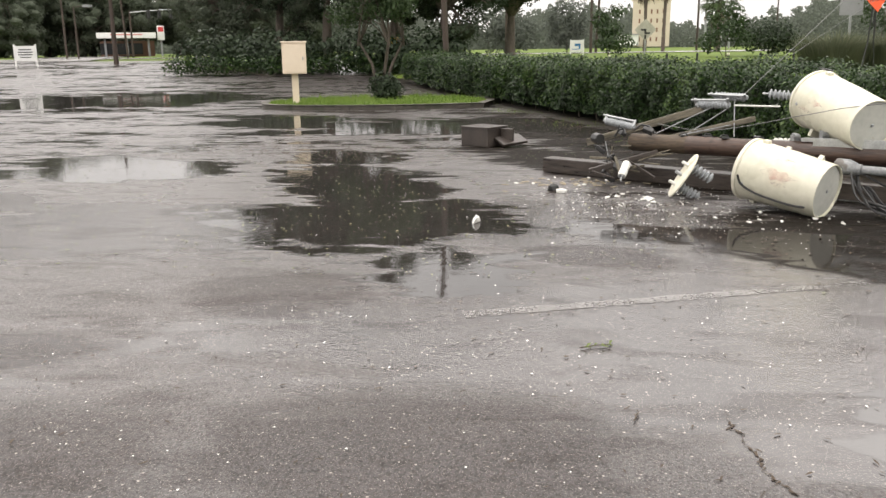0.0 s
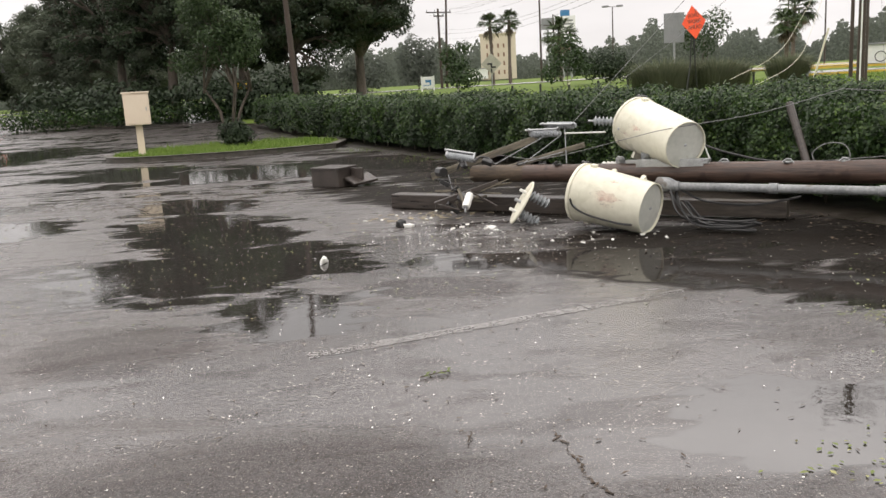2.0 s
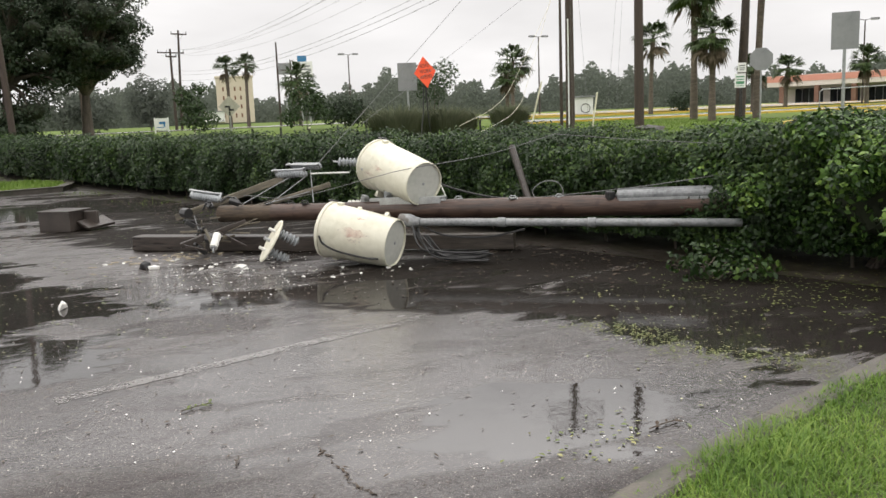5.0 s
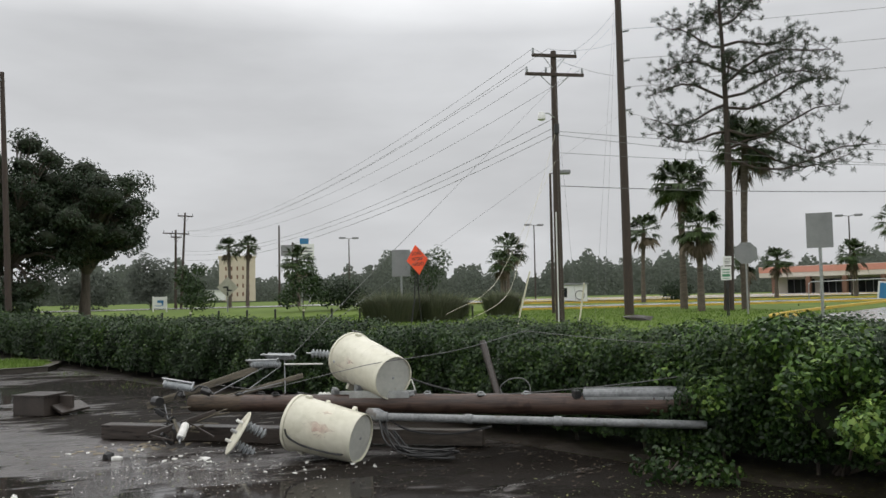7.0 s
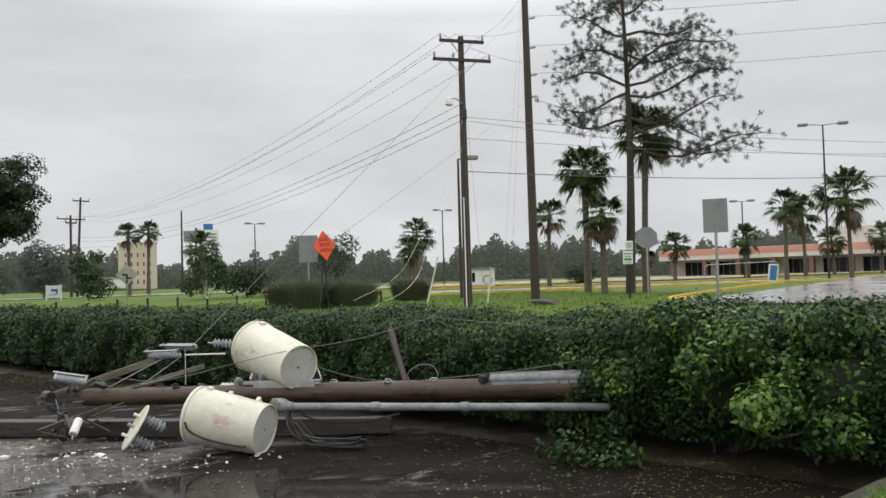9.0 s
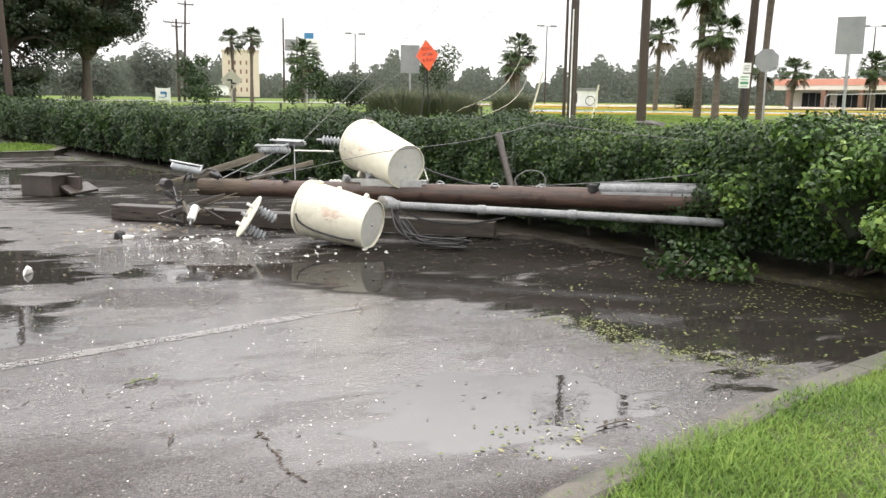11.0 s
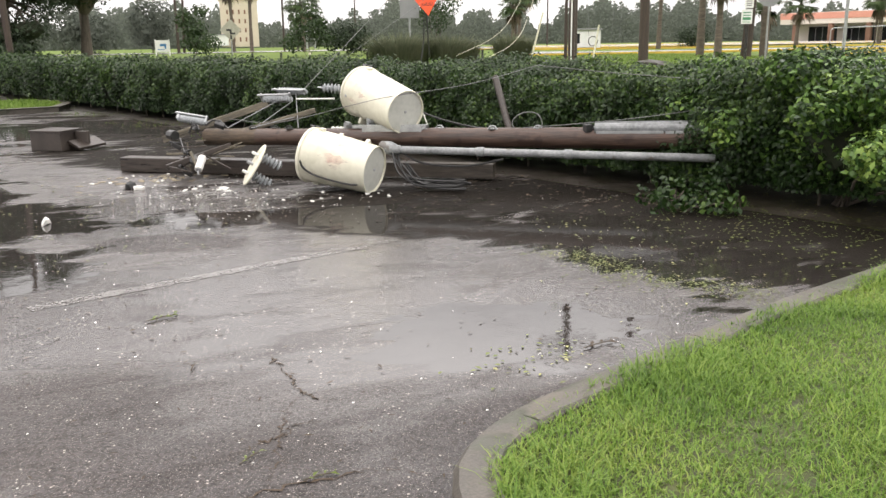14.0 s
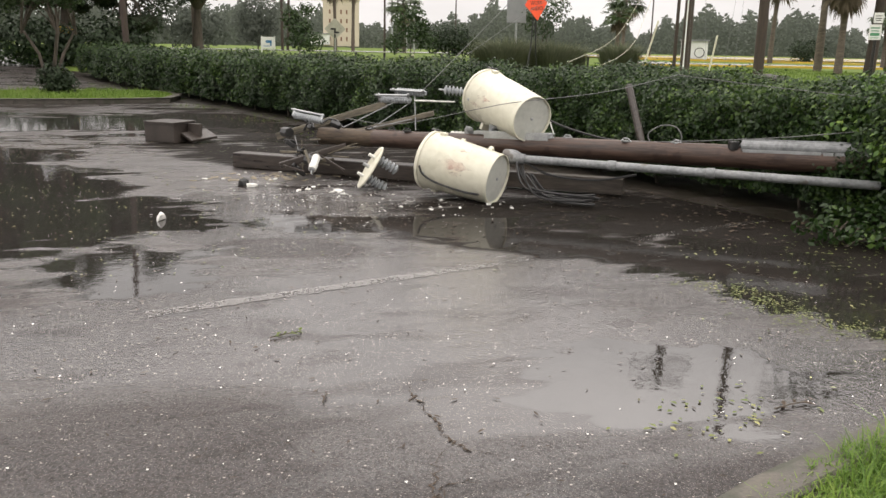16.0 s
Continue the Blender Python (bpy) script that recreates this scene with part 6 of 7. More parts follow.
# ---- poles, lamps, wires ----
def utility_pole(x, y, height, r, label, arms=(), turn=0.0, extras=True, lean=(0, 0)):
    m = put(x, y, turn)
    top = thing("utility_pole", m, label, "utility pole")
    bm = bmesh.new()
    tube(bm, [(0, 0, -0.3), (lean[0] * 0.5, lean[1] * 0.5, height * 0.5), (lean[0], lean[1], height)], [r, r * 0.82, r * 0.62], 12)
    part("shaft", bm, M_UPOLE, top, smooth=True)
    for z, half in arms:
        lx = lean[0] * z / height
        bm = bmesh.new()
        box(bm, (lx, -0.12, z), (2 * half, 0.10, 0.13), 0.01)
        arm = part("crossarm", bm, M_UPOLE, top)
        for s in (-0.95, 0.95) + ((-0.3,) if half > 1.0 else ()):
            bm = bmesh.new()
            lathe(bm, [(0.02, 0.0), (0.05, 0.06), (0.055, 0.12), (0.03, 0.18), (0.045, 0.22), (0.02, 0.25)], 10, pose(lx + s * half, -0.12, z + 0.06))
            part("insulator", bm, M_PORCELAIN, arm)
        for s in (-1, 1):
            bm = bmesh.new()
            tube(bm, [(lx + s * half * 0.5, -0.13, z - 0.05), (lx + s * 0.08, -0.1, z - 0.55)], 0.018, 6)
            part("brace", bm, M_GALV, top)
    return top, m


ARM_TURN = -12
up1, m1 = utility_pole(18.5, 29.5, 11.45, 0.19, "tall wooden utility pole with two crossarms on the lawn", ((11.22, 0.98), (10.42, 1.28)), ARM_TURN)
bm = bmesh.new()
tube(bm, [(0, -0.1, 8.55), (-0.35, -0.2, 8.75), (-0.6, -0.2, 8.72)], 0.025, 6)
lampA = part("lamp_arm", bm, M_GALV, up1)
bm = bmesh.new()
lathe(bm, [(0.05, 0.22), (0.13, 0.18), (0.16, 0.05), (0.17, -0.10), (0.10, -0.14)], 14, pose(-0.65, -0.2, 8.58))
part("lamp_head", bm, M_WHITE, lampA)
bm = bmesh.new()
box(bm, (0.0, -0.2, 8.1), (0.2, 0.12, 0.4), 0.02)
part("junction_box", bm, M_BLACK, up1)
bm = bmesh.new()
box(bm, (-0.12, -0.17, 2.3), (0.04, 0.05, 4.6), 0.004)
part("ground_moulding", bm, M_WHITE, up1, "pale plastic strip up the pole")
up2, m2 = utility_pole(24.9, 33.7, 17.5, 0.24, "very tall grey utility pole carrying several wires", (), 0, lean=(-0.12, 0))
for k, z in enumerate((15.9, 14.2, 12.7, 11.3, 10.2)):
    bm = bmesh.new()
    lathe(bm, [(0.03, 0), (0.07, 0.05), (0.03, 0.1), (0.07, 0.15), (0.03, 0.2), (0.06, 0.25), (0.03, 0.32)], 10, pose(0.12, 0, z, 0, 80, -30))
    part("post_insulator", bm, M_PORCELAIN, up2)
far1, _ = utility_pole(9.7, 96, 10.6, 0.16, "distant utility pole with a small crossarm", ((10.2, 0.9),), 20, lean=(0.5, 0))
far2, _ = utility_pole(9.1, 95.5, 8.6, 0.17, "distant utility pole with a wide crossarm", ((8.2, 1.5), (7.8, 0.6)), 20)
lp, _ = utility_pole(-2.7, 39.6, 11.8, 0.15, "slim wooden lamp pole at the end of the hedge", (), 0, lean=(-0.4, 0))
bm = bmesh.new()
tube(bm, [(-0.38, -0.05, 11.4), (-0.62, -0.12, 11.6), (-0.87, -0.2, 11.65)], 0.04, 6)
la = part("lamp_arm", bm, M_GALV, lp)
bm = bmesh.new()
box(bm, (-1.22, -0.30, 11.7), (0.8, 0.46, 0.36), 0.05)
part("lamp_head", bm, M_BLACK, la)
utility_pole(0.0, 64.6, 9.6, 0.15, "wooden pole beside the road", ((8.8, 0.8),), 10)
utility_pole(26.4, 115.0, 8.6, 0.14, "distant pole with a crossarm", ((7.2, 1.5),), 15)
utility_pole(21.4, 99.8, 9.6, 0.14, "distant bare wooden pole", (), 0)
utility_pole(-25.6, 54.6, 5.0, 0.17, "short dark pole at the edge of the car park", (), 0)
utility_pole(-39.0, 86, 6.6, 0.12, "leaning pole by the side road", (), 0, lean=(-0.3, 0))
utility_pole(-44.5, 84, 7.0, 0.12, "pole with a crossarm by the side road", ((6.7, 1.1),), 0)
utility_pole(62.0, 120.0, 9.0, 0.15, "far pole behind the store car park", (), 0)


def lamp_post(x, y, h, label, heads=1, turn=0, wide=0.55):
    top = thing("street_lamp", put(x, y, turn), label, "street lamp")
    bm = bmesh.new()
    tube(bm, [(0, 0, -0.2), (0, 0, h * 0.5), (0, 0, h)], [0.10, 0.085, 0.06], 10)
    part("post", bm, M_UPOLE, top, smooth=True)
    for k in range(heads):
        s = 1 if k == 0 else -1
        bm = bmesh.new()
        tube(bm, [(0, 0, h - 0.05), (s * wide * 0.6, 0, h + 0.02), (s * wide, 0, h + 0.05)], 0.03, 6)
        arm = part("arm", bm, M_UPOLE, top)
        bm = bmesh.new()
        box(bm, (s * (wide + 0.35), 0, h + 0.05), (0.75, 0.5, 0.22), 0.04, None)
        part("head", bm, M_ALU, arm)
    return top


lamp_post(31.4, 104.2, 8.4, "tall lamp post with two box heads across the road", 2)
lamp_post(61.1, 43.8, 12.7, "tall lamp post with two heads by the store driveway", 2, -40, 1.2)
lamp_post(72.0, 62, 8.2, "lamp post in the store car park", 2, -40)
lamp_post(52.0, 92, 9.4, "lamp post in the far car park", 2)
lamp_post(24.3, 40.0, 7.9, "slim lamp post with one head on the lawn", 1, -20, 0.4)
lamp_post(-41, 79.6, 4.9, "cobra-head lamp beside the side road", 1, 0, 1.0)
lamp_post(-39.0, 57.6, 5.5, "cobra-head lamp at the corner of the car park", 1, 0, 2.2)


def traffic_signal(x, y, h, reach, label):
    """A mast arm with hanging signal boxes."""
    top = thing("traffic_signal", put(x, y), label, "traffic signal")
    bm = bmesh.new()
    tube(bm, [(0, 0, -0.2), (0, 0, h * 0.5), (0, 0, h)], [0.14, 0.12, 0.10], 10)
    part("post", bm, M_UPOLE, top, smooth=True)
    bm = bmesh.new()
    tube(bm, [(0, 0, h - 0.2), (reach * 0.5, 0, h), (reach, 0, h + 0.1)], [0.08, 0.06, 0.04], 8)
    arm = part("mast_arm", bm, M_GALV, top)
    for u in (0.45, 0.7, 0.97):
        bm = bmesh.new()
        box(bm, (reach * u, -0.1, h - 0.45), (0.34, 0.28, 1.0), 0.04)
        head = part("signal_head", bm, M_BLACK, arm)
        for k in range(3):
            bm = bmesh.new()
            lathe(bm, [(0.11, 0.0), (0.12, 0.02), (0.12, 0.14), (0.10, 0.14)], 10, pose(reach * u, -0.24, h - 0.13 - 0.31 * k, 90, 0, 0))
            part("visor", bm, M_BLACK, head)


traffic_signal(-44.7, 100.0, 5.4, 5.2, "grey traffic signal mast with dark signal boxes beside the side road")


def wpt(m, x, y, z):
    return tuple(m @ Vector((x, y, z)))


A1, A2 = [wpt(m1, s, -0.12, 11.5) for s in (-0.93, -0.29, 0.93)], [wpt(m1, s, -0.12, 10.7) for s in (-1.2, 1.2)]
farL = [(9.4, 96, 9.6), (10.2, 96, 9.6), (11.0, 96, 9.6)]
for a, b in zip(A1, farL):
    cable("overhead_wire", [a, b], 0.008, M_WIRE, None, "thin overhead wire sagging between poles", "wire", sag=2.0, n=24, sides=4)
for a, b in zip(A2, ((8.1, 95.5, 9.0), (10.9, 95.5, 9.0))):
    cable("overhead_wire", [a, b], 0.008, M_WIRE, None, "thin overhead wire sagging between poles", "wire", sag=2.0, n=24, sides=4)
for z, e, sg in ((8.6, (9.5, 95.4, 7.4), 1.8), (8.2, (9.4, 95.4, 7.0), 1.7), (7.9, (9.2, 95.4, 6.4), 1.7)):
    cable("overhead_cable", [wpt(m1, 0, -0.15, z), e], 0.011, M_WIRE, None, "overhead telephone cable between poles", "wire", sag=sg, n=24, sides=4)
for k, z in enumerate((15.9, 14.2, 12.7, 11.3)):
    cable("overhead_wire", [(24.6, 33.7, z + gz(24.9, 33.7)), (60, 12, z + 3.2)], 0.010, M_WIRE, None, "overhead wire running past the pine", "wire", sag=0.6, sides=4)
for k, a in enumerate(A1):
    cable("overhead_wire", [a, (24.6, 33.6, 12.6 + 1.7 * k)], 0.008, M_WIRE, None, "overhead wire joining the two poles", "wire", sag=0.2, sides=4)
for z, ez, sg in ((8.0, 9.2, 0.8), (7.85, 8.9, 1.3), (7.1, 9.2, 0.9), (5.7, 8.4, 0.9)):
    cable("overhead_cable", [wpt(m1, 0, -0.15, z), (66, 20, ez)], 0.011 if z > 6 else 0.02, M_WIRE, None, "service cable stretching across towards the store", "wire", sag=sg, sides=4)


def guy(a, b, label, guard=None, bend=None):
    top = cable("guy_wire", [a, b], 0.0045, M_WIRE, None, label, "guy wire", sag=0.0, n=4, sides=4)
    if guard:
        p, q = Vector(a).lerp(Vector(b), guard), Vector(b)
        rod("guard", p, q, 0.035, M_GUARD, top, 8, "pale plastic guard")


guy((24.6, 33.75, 15.3), (3.0, 10.75, 1.02), "downed wire slanting from the tall pole to the fallen arm")
guy((24.6, 33.75, 10.6), (5.05, 15.9, 1.38), "downed wire slanting from the tall pole into the hedge")
guy(wpt(m1, 0, -0.1, 10.0), (16.5, 24.9, 0.7), "steep guy wire beside the pole")
guy(wpt(m1, 0, -0.1, 9.5), (18.3, 29.0, 0.65), "steep guy wire close to the pole")
guy((24.6, 33.7, 16.5), (19.4, 28.3, 0.65), "long guy wire from the tall pole")
guy((24.6, 33.7, 15.6), (19.7, 28.1, 0.65), "long parallel guy wire from the tall pole")
for pts in (((10.0, 21.56, 1.35), (12.4, 23.9, 1.95), (14.37, 26.12, 3.08), (18.4, 29.4, 7.4)), ((9.5, 19.6, 1.1), (13.0, 23.8, 1.75), (15.25, 26.8, 3.2), (18.45, 29.4, 8.6))):
    cable("slack_wire", pts, 0.006, M_GUARD, None, "slack pale wire curving from the pole down to the hedge", "wire", sides=6)
for (a, b) in (((14.6, 26.0, 0.6), (15.07, 25.75, 2.7)), ((16.5, 24.9, 0.5), (16.72, 24.76, 2.25))):
    st = thing("marker_pole", pose(0, 0, 0), "pale yellow guy-wire guard standing on the lawn", "wire guard")
    rod("rod", a, b, 0.03, M_GUARD, st, 8)

# ---- signs ----
def board_sign(name, m, w, h, z, posts, face, label, category, bars=(), thick=0.02, post_mat=None, shape="box", back=None):
    """A flat sign on posts; bars are rows of (x, z, width, height, material) on its face, which looks along -y."""
    top = thing(name, m, label, category)
    bm = bmesh.new()
    if shape == "box":
        box(bm, (0, 0, z), (w, thick, h), 0.004)
    else:
        n = 4 if shape == "diamond" else 8
        turn = 0 if shape == "diamond" else math.pi / 8
        lathe(bm, [(w / 2 * (1 if n == 4 else 1.08), -thick / 2), (w / 2 * (1 if n == 4 else 1.08), thick / 2)], n, Matrix.Translation((0, 0, z)) @ Matrix.Rotation(radians(90), 4, "X") @ Matrix.Rotation(turn, 4, "Z"))
    panel = part("panel", bm, face, top)
    for x, zz, bw, bh, mat in bars:
        bm = bmesh.new()
        box(bm, (x, -thick / 2 - 0.005, zz), (bw, 0.004, bh))
        part("lettering_bar", bm, mat, panel)
    for px, r, ph in posts:
        bm = bmesh.new()
        tube(bm, [(px, thick / 2 + r + 0.002, -0.3), (px, thick / 2 + r + 0.002, ph)], r, 8)
        part("post", bm, post_mat or M_GALV, top)
    return top


def letters(body, m, size, mat, parent, name="lettering"):
    cu = bpy.data.curves.new(name, "FONT")
    cu.body, cu.size, cu.align_x, cu.align_y, cu.extrude = body, size, "CENTER", "CENTER", 0.002
    tmp = bpy.data.objects.new(name, cu)
    scene.collection.objects.link(tmp)
    me = bpy.data.meshes.new_from_object(tmp.evaluated_get(bpy.context.evaluated_depsgraph_get()))
    bpy.data.objects.remove(tmp)
    ob = new(name, me)
    me.materials.clear()
    me.materials.append(mat)
    ob.parent, ob.matrix_basis = parent, m
    return ob


# orange work sign on its folding stand
dia = thing("road_work_sign", put(12.45, 30.2, 24), "orange diamond road work sign on a dark folding stand", "road sign")
bm = bmesh.new()
zc = 2.68
lathe(bm, [(0.60, -0.006), (0.60, 0.006)], 4, Matrix.Translation((0, 0, zc)) @ pose(0, 0, 0, 86, -6, 0))
panel = part("panel", bm, M_ORANGE, dia)
for k, w_ in enumerate(("ROAD", "WORK", "AHEAD")):
    letters(w_, Matrix.Translation((0, 0, zc)) @ pose(0, 0, 0, 86, -6, 0) @ Matrix.Translation((0.01, 0.24 - 0.21 * k, 0.010)), 0.20, M_INK, panel)
for x in (-0.16, 0.16):
    bm = bmesh.new()
    tube(bm, [(x * 2.0, 0.1, -0.05), (x * 0.8, 0.06, 1.1), (x * 0.3, 0.05, 2.5)], 0.028, 6)
    part("leg", bm, M_BLACK, dia)
bm = bmesh.new()
tube(bm, [(0, 0.05, 1.6), (0.1, 0.03, 3.15)], 0.02, 6)
part("mast", bm, M_BLACK, dia)

board_sign("square_sign", put(19.66, 16.95, -46), 0.70, 1.0, 2.93, ((0.0, 0.045, 3.43),), M_ALU, "bare metal back of a square road sign on a steel post", "road sign")
board_sign("small_sign", put(27.2, 29.4, -42), 0.46, 0.62, 1.95, ((0.0, 0.03, 2.3),), M_WHITE, "small white parking sign with green print on a dark post", "sign",
           [(0, 2.12, 0.34, 0.05, M_GREENPRINT), (0, 2.0, 0.30, 0.04, M_GREENPRINT), (0, 1.86, 0.34, 0.12, M_GREENPRINT), (0, 1.72, 0.30, 0.03, M_GREENPRINT)], post_mat=M_BLACK)
board_sign("small_sign", put(27.25, 29.35, -42), 0.36, 0.42, 2.52, ((0.0, 0.03, 2.7),), M_WHITE, "small white notice plate above the parking sign", "sign", [(0, 2.60, 0.24, 0.03, M_INK), (0, 2.50, 0.24, 0.03, M_INK), (0, 2.42, 0.2, 0.03, M_INK)], post_mat=M_BLACK)
board_sign("stop_sign", put(28.9, 29.95, -42), 1.0, 1.0, 2.90, ((0.0, 0.04, 3.35),), M_ALU, "bare back of an octagonal stop sign on a steel post", "road sign", shape="oct")
board_sign("roadside_sign", put(13.9, 36.1, -20), 0.86, 1.25, 2.75, ((0.0, 0.05, 3.3),), M_ALU, "grey back of a tall rectangular road sign", "road sign")
board_sign("curve_sign", put(9.3, 59.0, -12), 1.45, 1.45, 1.75, ((0.0, 0.05, 2.2),), M_YSIGN, "faded diamond warning sign with a winding arrow", "road sign", [(-0.12, 1.75, 0.34, 0.12, M_INK), (0.12, 1.52, 0.34, 0.12, M_INK), (0.0, 1.63, 0.12, 0.3, M_INK), (0, 1.28, 0.11, 0.28, M_INK)], shape="diamond")
ws = board_sign("notice_board", put(5.3, 65.9, -8), 1.0, 0.85, 0.72, ((-0.48, 0.05, 1.2), (0.48, 0.05, 1.2)), M_WHITE, "white framed notice board with a blue emblem beside the road", "sign", [(0.05, 0.80, 0.45, 0.18, M_BLUE), (0.20, 0.66, 0.12, 0.32, M_BLUE), (-0.1, 0.48, 0.5, 0.05, M_BLUE)], post_mat=M_WHITE)
ws2 = board_sign("notice_board", put(-31.0, 53.3, 28), 1.25, 0.95, 0.88, ((-0.62, 0.06, 1.45), (0.62, 0.06, 1.45)), M_WHITE, "white framed notice board with dark lettering at the lot edge", "sign", [(0, 1.12, 0.75, 0.07, M_INK), (0, 0.96, 0.85, 0.07, M_INK), (0, 0.80, 0.85, 0.07, M_INK), (0, 0.64, 0.65, 0.06, M_INK)], post_mat=M_WHITE)
arrow = board_sign("arrow_sign", put(-6.0, 46.0, 8), 0.66, 0.34, 1.70, ((0.0, 0.04, 1.9),), surface("yellow_sign_paint", (0.60, 0.36, 0.02), (0.72, 0.45, 0.04), 2, (0.4, 0.5), bump=0.02), "small yellow sign with a black two-headed arrow", "road sign",
                   [(0, 1.70, 0.46, 0.05, M_INK), (-0.19, 1.70, 0.05, 0.14, M_INK), (0.19, 1.70, 0.05, 0.14, M_INK)])
pyl = board_sign("pylon_sign", put(31.8, 129.8, -12), 2.7, 2.2, 8.2, ((-0.6, 0.15, 7.1), (0.6, 0.15, 7.1)), M_WHITE, "tall white store pylon sign with a blue top", "sign", [(0, 8.6, 2.0, 0.25, M_ALU), (0, 8.1, 2.2, 0.25, M_ALU), (0, 7.6, 2.0, 0.22, M_ALU)], 0.4)
bm = bmesh.new()
box(bm, (-0.2, 0, 9.75), (1.4, 0.4, 0.9), 0.03)
part("top_panel", bm, M_BLUE, pyl)
board_sign("pylon_sign", put(29.0, 130.3, -12), 2.0, 1.7, 8.3, ((0, 0.15, 7.4),), M_ALU, "grey pylon sign panel above the trees", "sign", (), 0.3)
# small lawn marker posts
for k in range(16):
    x, y = -1.5 + 1.35 * k, 47.0 - 0.55 * k
    pst = thing("lawn_bollard", put(x, y), "thin dark marker post on the lawn", "bollard", "row of lawn posts")
    bm = bmesh.new()
    tube(bm, [(0, 0, -0.1), (0, 0, 0.62)], 0.055, 8)
    part("shaft", bm, M_BLACK, pst)
    bm = bmesh.new()
    lathe(bm, [(0.058, 0.50), (0.062, 0.505), (0.062, 0.60), (0.058, 0.605)], 8)
    part("band", bm, M_GUARD if k % 4 == 1 else M_BLACK, pst)
mound = chunk("soil_mound", 21.4, 28.2, 0.9, M_SOIL, "low heap of bare soil on the lawn", "soil heap", 0.16)

# ---- kerbs of the driveway and the far car park ----
kerb_line("driveway_kerb", [(27.6, 25.6), (25.9, 25.2), (27.0, 26.6), (31.5, 29.6), (40, 34.5), (52, 41)], 0.18, 0.12, M_YELLOW, "yellow painted kerb along the driveway", step=3)
for a, b in (((26, 48), (62, 41)), ((33, 61), (70, 52)), ((38, 72), (95, 60)), ((42, 80), (110, 66)), ((70, 47), (100, 36)), ((43, 91), (82, 84)), ((30, 68), (48, 78))):
    kerb_line("parking_kerb", [a, ((a[0] + b[0]) / 2, (a[1] + b[1]) / 2 + 0.5), b], 0.16, 0.10, M_YELLOW, "faded yellow kerb line in the store car park", step=9)
strip("far_lane", (36, 86), (104, 73), 5, M_ROAD, 0.04, "wet lane across the store car park", "road")
strip("lawn_strip", (28, 54), (90, 40), 4, M_ROAD, 0.04, "wet lane between the yellow kerbs", "road")

# ---- buildings ----
def shed(x, y, turn):
    top = thing("small_shed", put(x, y, turn), "small white hut with a dark roof edge and a painted wheel", "shed")
    bm = bmesh.new()
    box(bm, (0, 0, 0.8), (2.3, 1.8, 1.7), 0.02)
    part("wall", bm, M_WHITE, top)
    bm = bmesh.new()
    box(bm, (0, 0, 1.72), (2.6, 2.1, 0.14), 0.02)
    part("roof", bm, M_ALU, top)
    bm = bmesh.new()
    pts = [(0.45 + 0.42 * math.cos(a), -0.915, 0.65 + 0.42 * math.sin(a)) for a in np.linspace(0, 2 * math.pi, 25)]
    tube(bm, pts, 0.035, 5)
    part("wheel_emblem", bm, M_INK, top)
    bm = bmesh.new()
    box(bm, (-0.9, -0.905, 0.9), (0.3, 0.02, 0.9))
    part("window", bm, M_GLASSDARK, top)


shed(43.8, 69.4, -30)
store = thing("long_store", pose(104.5, 107.5, 0.95, 0, 0, -73), "long cream store building with coral bands and a covered front", "store")
LEN = 96
bm = bmesh.new()
box(bm, (LEN / 2, 8, 2.3), (LEN, 12, 4.6), 0.05)
part("wall", bm, M_STORE, store)
bm = bmesh.new()
box(bm, (LEN / 2, 0.6, 3.75), (LEN + 1, 4.2, 1.75), 0.05)
part("canopy_fascia", bm, M_STORE, store)
for z, h in ((4.1, 0.95),):
    bm = bmesh.new()
    box(bm, (LEN / 2, -1.53, z), (LEN + 1.02, 0.06, h))
    part("coral_band", bm, M_STOREBAND, store)
bm = bmesh.new()
box(bm, (44, 2.6, 5.2), (34, 8, 3.6), 0.05)
gab = part("raised_front", bm, M_STORE, store)
for k in range(17):
    x = 2.0 + k * 5.75
    bm = bmesh.new()
    box(bm, (x, -1.2, 1.45), (0.7, 0.7, 2.9), 0.03)
    part("pier", bm, M_BRICKDARK, store)
    bm = bmesh.new()
    box(bm, (x + 2.85, 1.97, 1.3), (4.6, 0.06, 2.4))
    win = part("shop_window", bm, M_GLASSDARK, store)
    bm = bmesh.new()
    for o in (-1.15, 0, 1.15):
        box(bm, (x + 2.85 + o, 1.92, 1.3), (0.08, 0.06, 2.4))
    part("window_frame", bm, M_ALU, win)
hotel = thing("tan_tower_block", pose(31.6, 196, 1.5, 0, 0, -8), "tan multi-storey block far beyond the trees", "building")
bm = bmesh.new()
box(bm, (0, 0, 5.0), (8.0, 6.6, 10.0), 0.1)
wall = part("wall", bm, M_HOTEL, hotel)
bm = bmesh.new()
box(bm, (0, 0, 10.1), (8.4, 7.0, 0.4), 0.1)
part("parapet", bm, M_HOTEL, hotel)
for i in range(5):
    for j in range(4):
        bm = bmesh.new()
        box(bm, (-2.5 + 1.25 * i, -3.33, 1.6 + 1.95 * j), (0.35, 0.08, 0.9))
        part("window", bm, M_BRICKDARK, wall)
gas = thing("filling_station", pose(-53.5, 118, 1.1, 0, 0, 24), "white filling station canopy with a red sign beyond the trees", "filling station")
bm = bmesh.new()
box(bm, (0, 0, 3.5), (9.5, 5, 0.9), 0.03)
part("canopy", bm, M_WHITE, gas)
bm = bmesh.new()
box(bm, (0, -2.53, 3.62), (5.0, 0.04, 0.12))
part("canopy_stripe", bm, M_RED, gas)
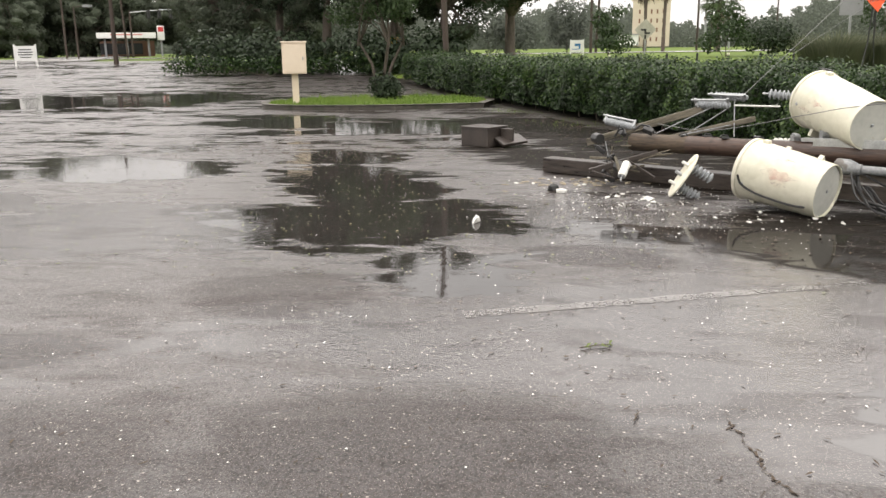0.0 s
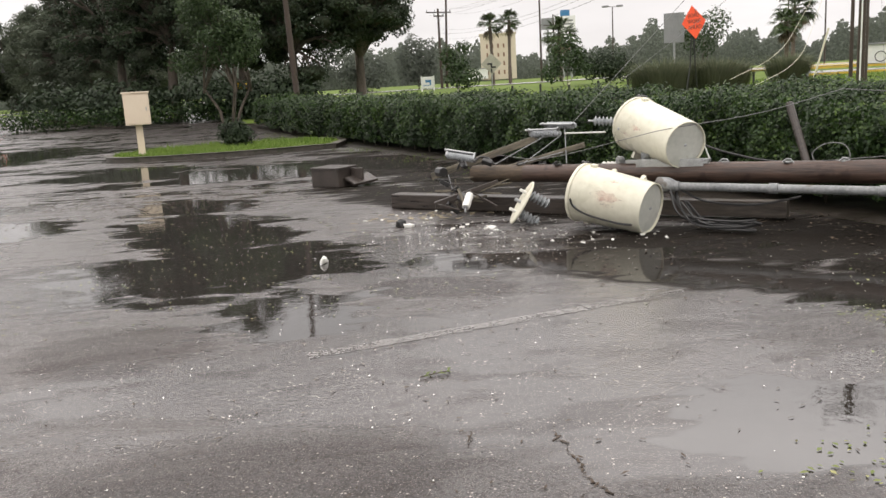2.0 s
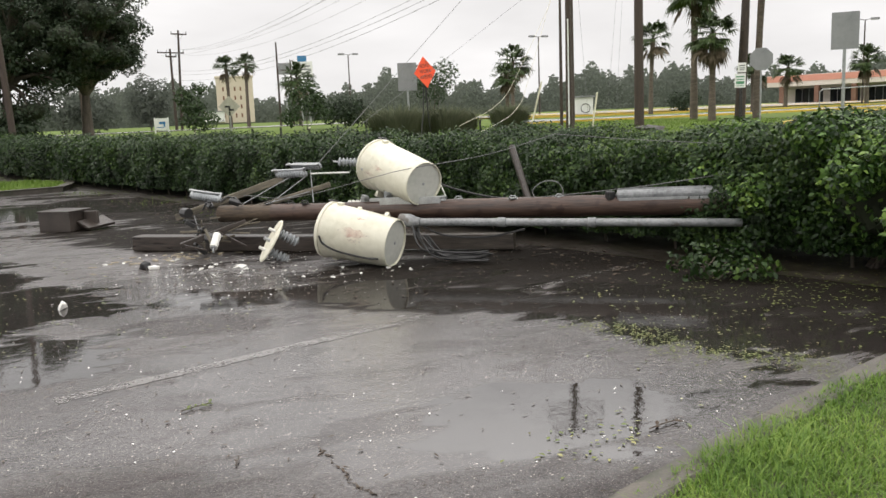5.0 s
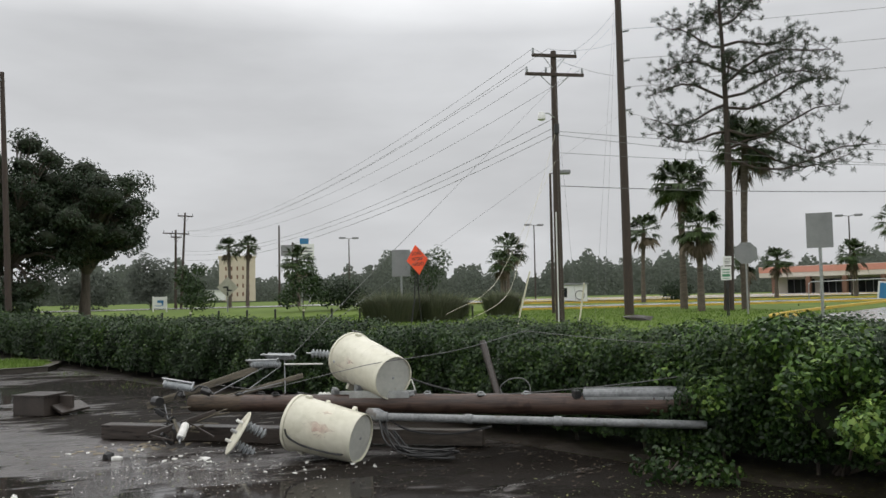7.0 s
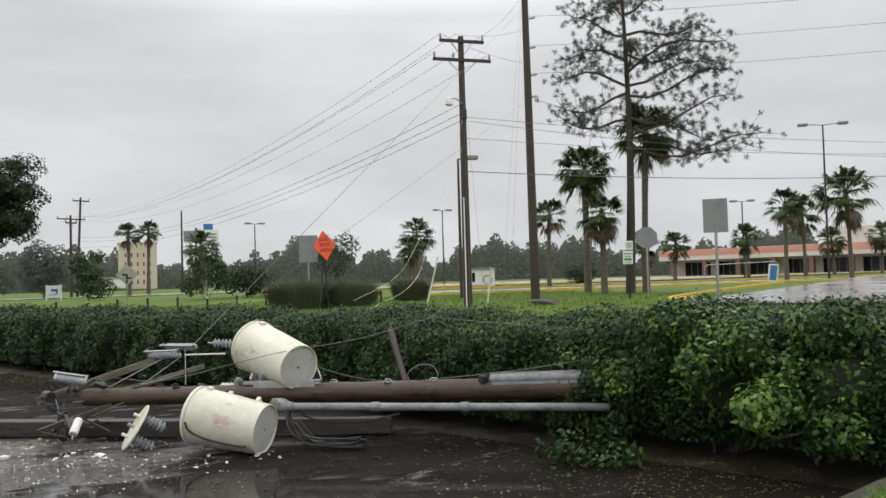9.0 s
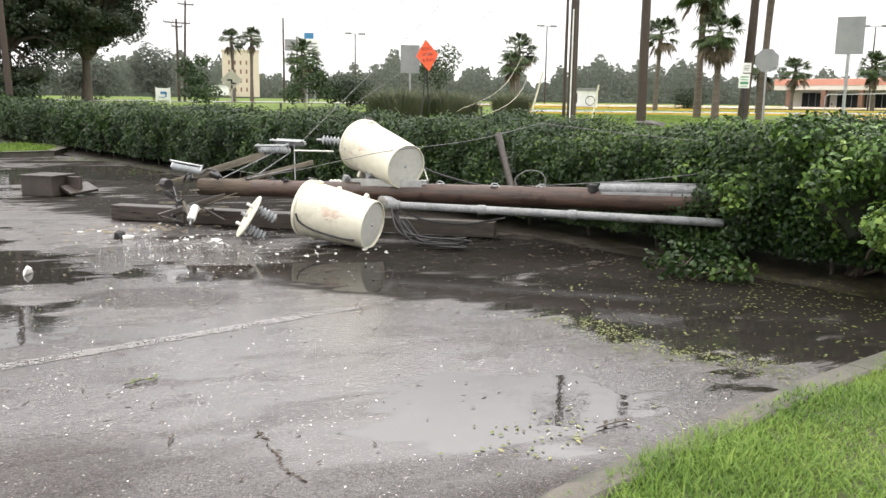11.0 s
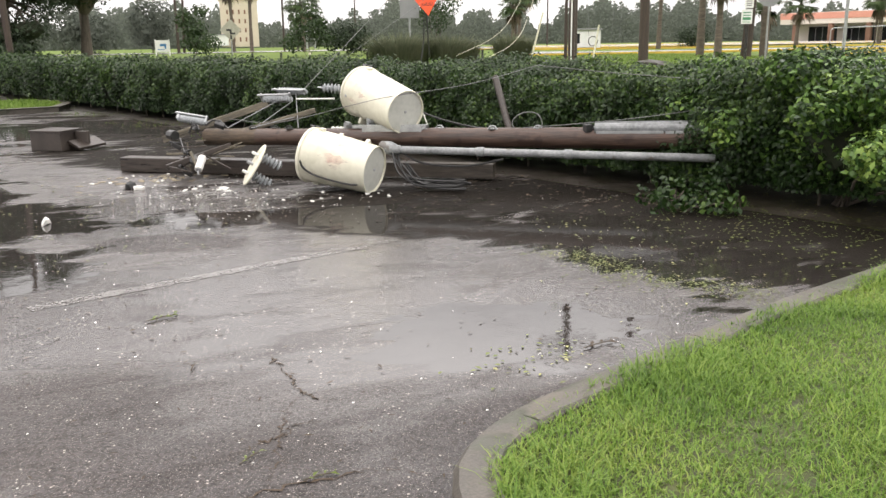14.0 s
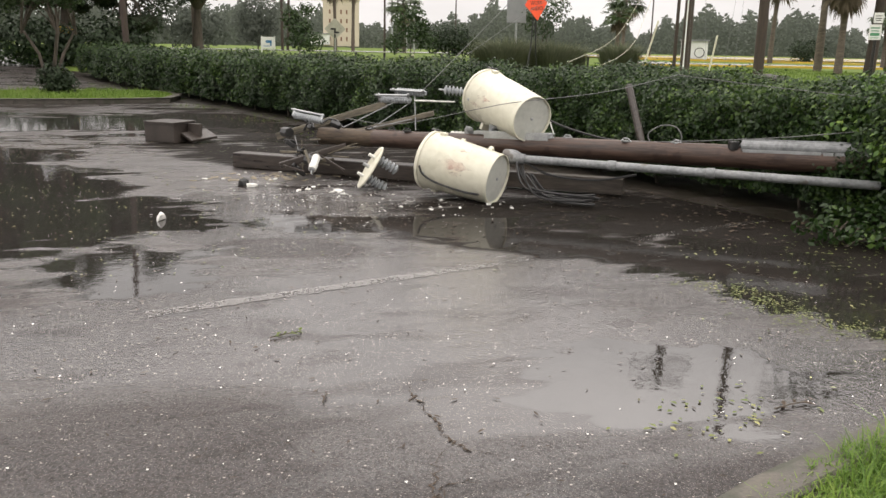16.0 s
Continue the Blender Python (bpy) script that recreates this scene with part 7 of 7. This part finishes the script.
for x in (-3.5, 0, 3.5):
    bm = bmesh.new()
    box(bm, (x, -1, 1.5), (0.35, 0.35, 3.1), 0.02)
    part("column", bm, M_ALU, gas)
bm = bmesh.new()
box(bm, (0, 6, 1.3), (9, 5, 2.6), 0.03)
part("kiosk", bm, M_BRICKDARK, gas)
bm = bmesh.new()
box(bm, (-1, 3.45, 1.3), (7, 0.06, 1.9))
part("window", bm, M_GLASSDARK, gas)
bm = bmesh.new()
box(bm, (5.6, -1, 3.9), (1.2, 0.4, 2.4), 0.04)
sg = part("price_sign", bm, M_WHITE, gas)
bm = bmesh.new()
box(bm, (5.6, -1.22, 4.5), (0.9, 0.04, 0.8))
part("red_panel", bm, M_RED, sg)
bm = bmesh.new()
box(bm, (5.6, -1, 1.4), (0.3, 0.3, 2.9))
part("sign_post", bm, M_ALU, gas)
gas.scale = (0.82, 0.82, 0.82)
# low white building glimpsed across the road
lowb = thing("low_white_building", pose(26, 190, 1.5, 0, 0, -10), "low white building half hidden by far trees", "building")
bm = bmesh.new()
box(bm, (0, 0, 1.4), (4.2, 6, 2.2), 0.05)
part("wall", bm, M_WHITE, lowb)
bm = bmesh.new()
box(bm, (0, 0, 2.6), (4.6, 6.6, 0.2), 0.05)
part("roof", bm, M_ALU, lowb)

# overturned frame sign on the driveway edge
cart = thing("frame_sign", put(54.6, 44.0, -50), "blue and white frame sign beside a bent metal rail", "sign")
bm = bmesh.new()
box(bm, (0, 0, 0.75), (0.75, 0.06, 1.35), 0.02, pose(0, 0, 0, 0, 6, 0))
pn = part("panel", bm, M_WHITE, cart)
bm = bmesh.new()
box(bm, (0, -0.04, 0.75), (0.50, 0.02, 1.15), 0.01, pose(0, 0, 0, 0, 6, 0))
part("blue_field", bm, M_BLUE, pn)
bm = bmesh.new()
tube(bm, [(-5.0, 0, 0.0), (-5.0, 0, 1.35), (-4.8, 0, 1.5), (0.2, 0, 1.62), (0.4, 0, 1.5), (0.4, 0, 0.0)], 0.04, 6)
part("rail", bm, M_GALV, cart)
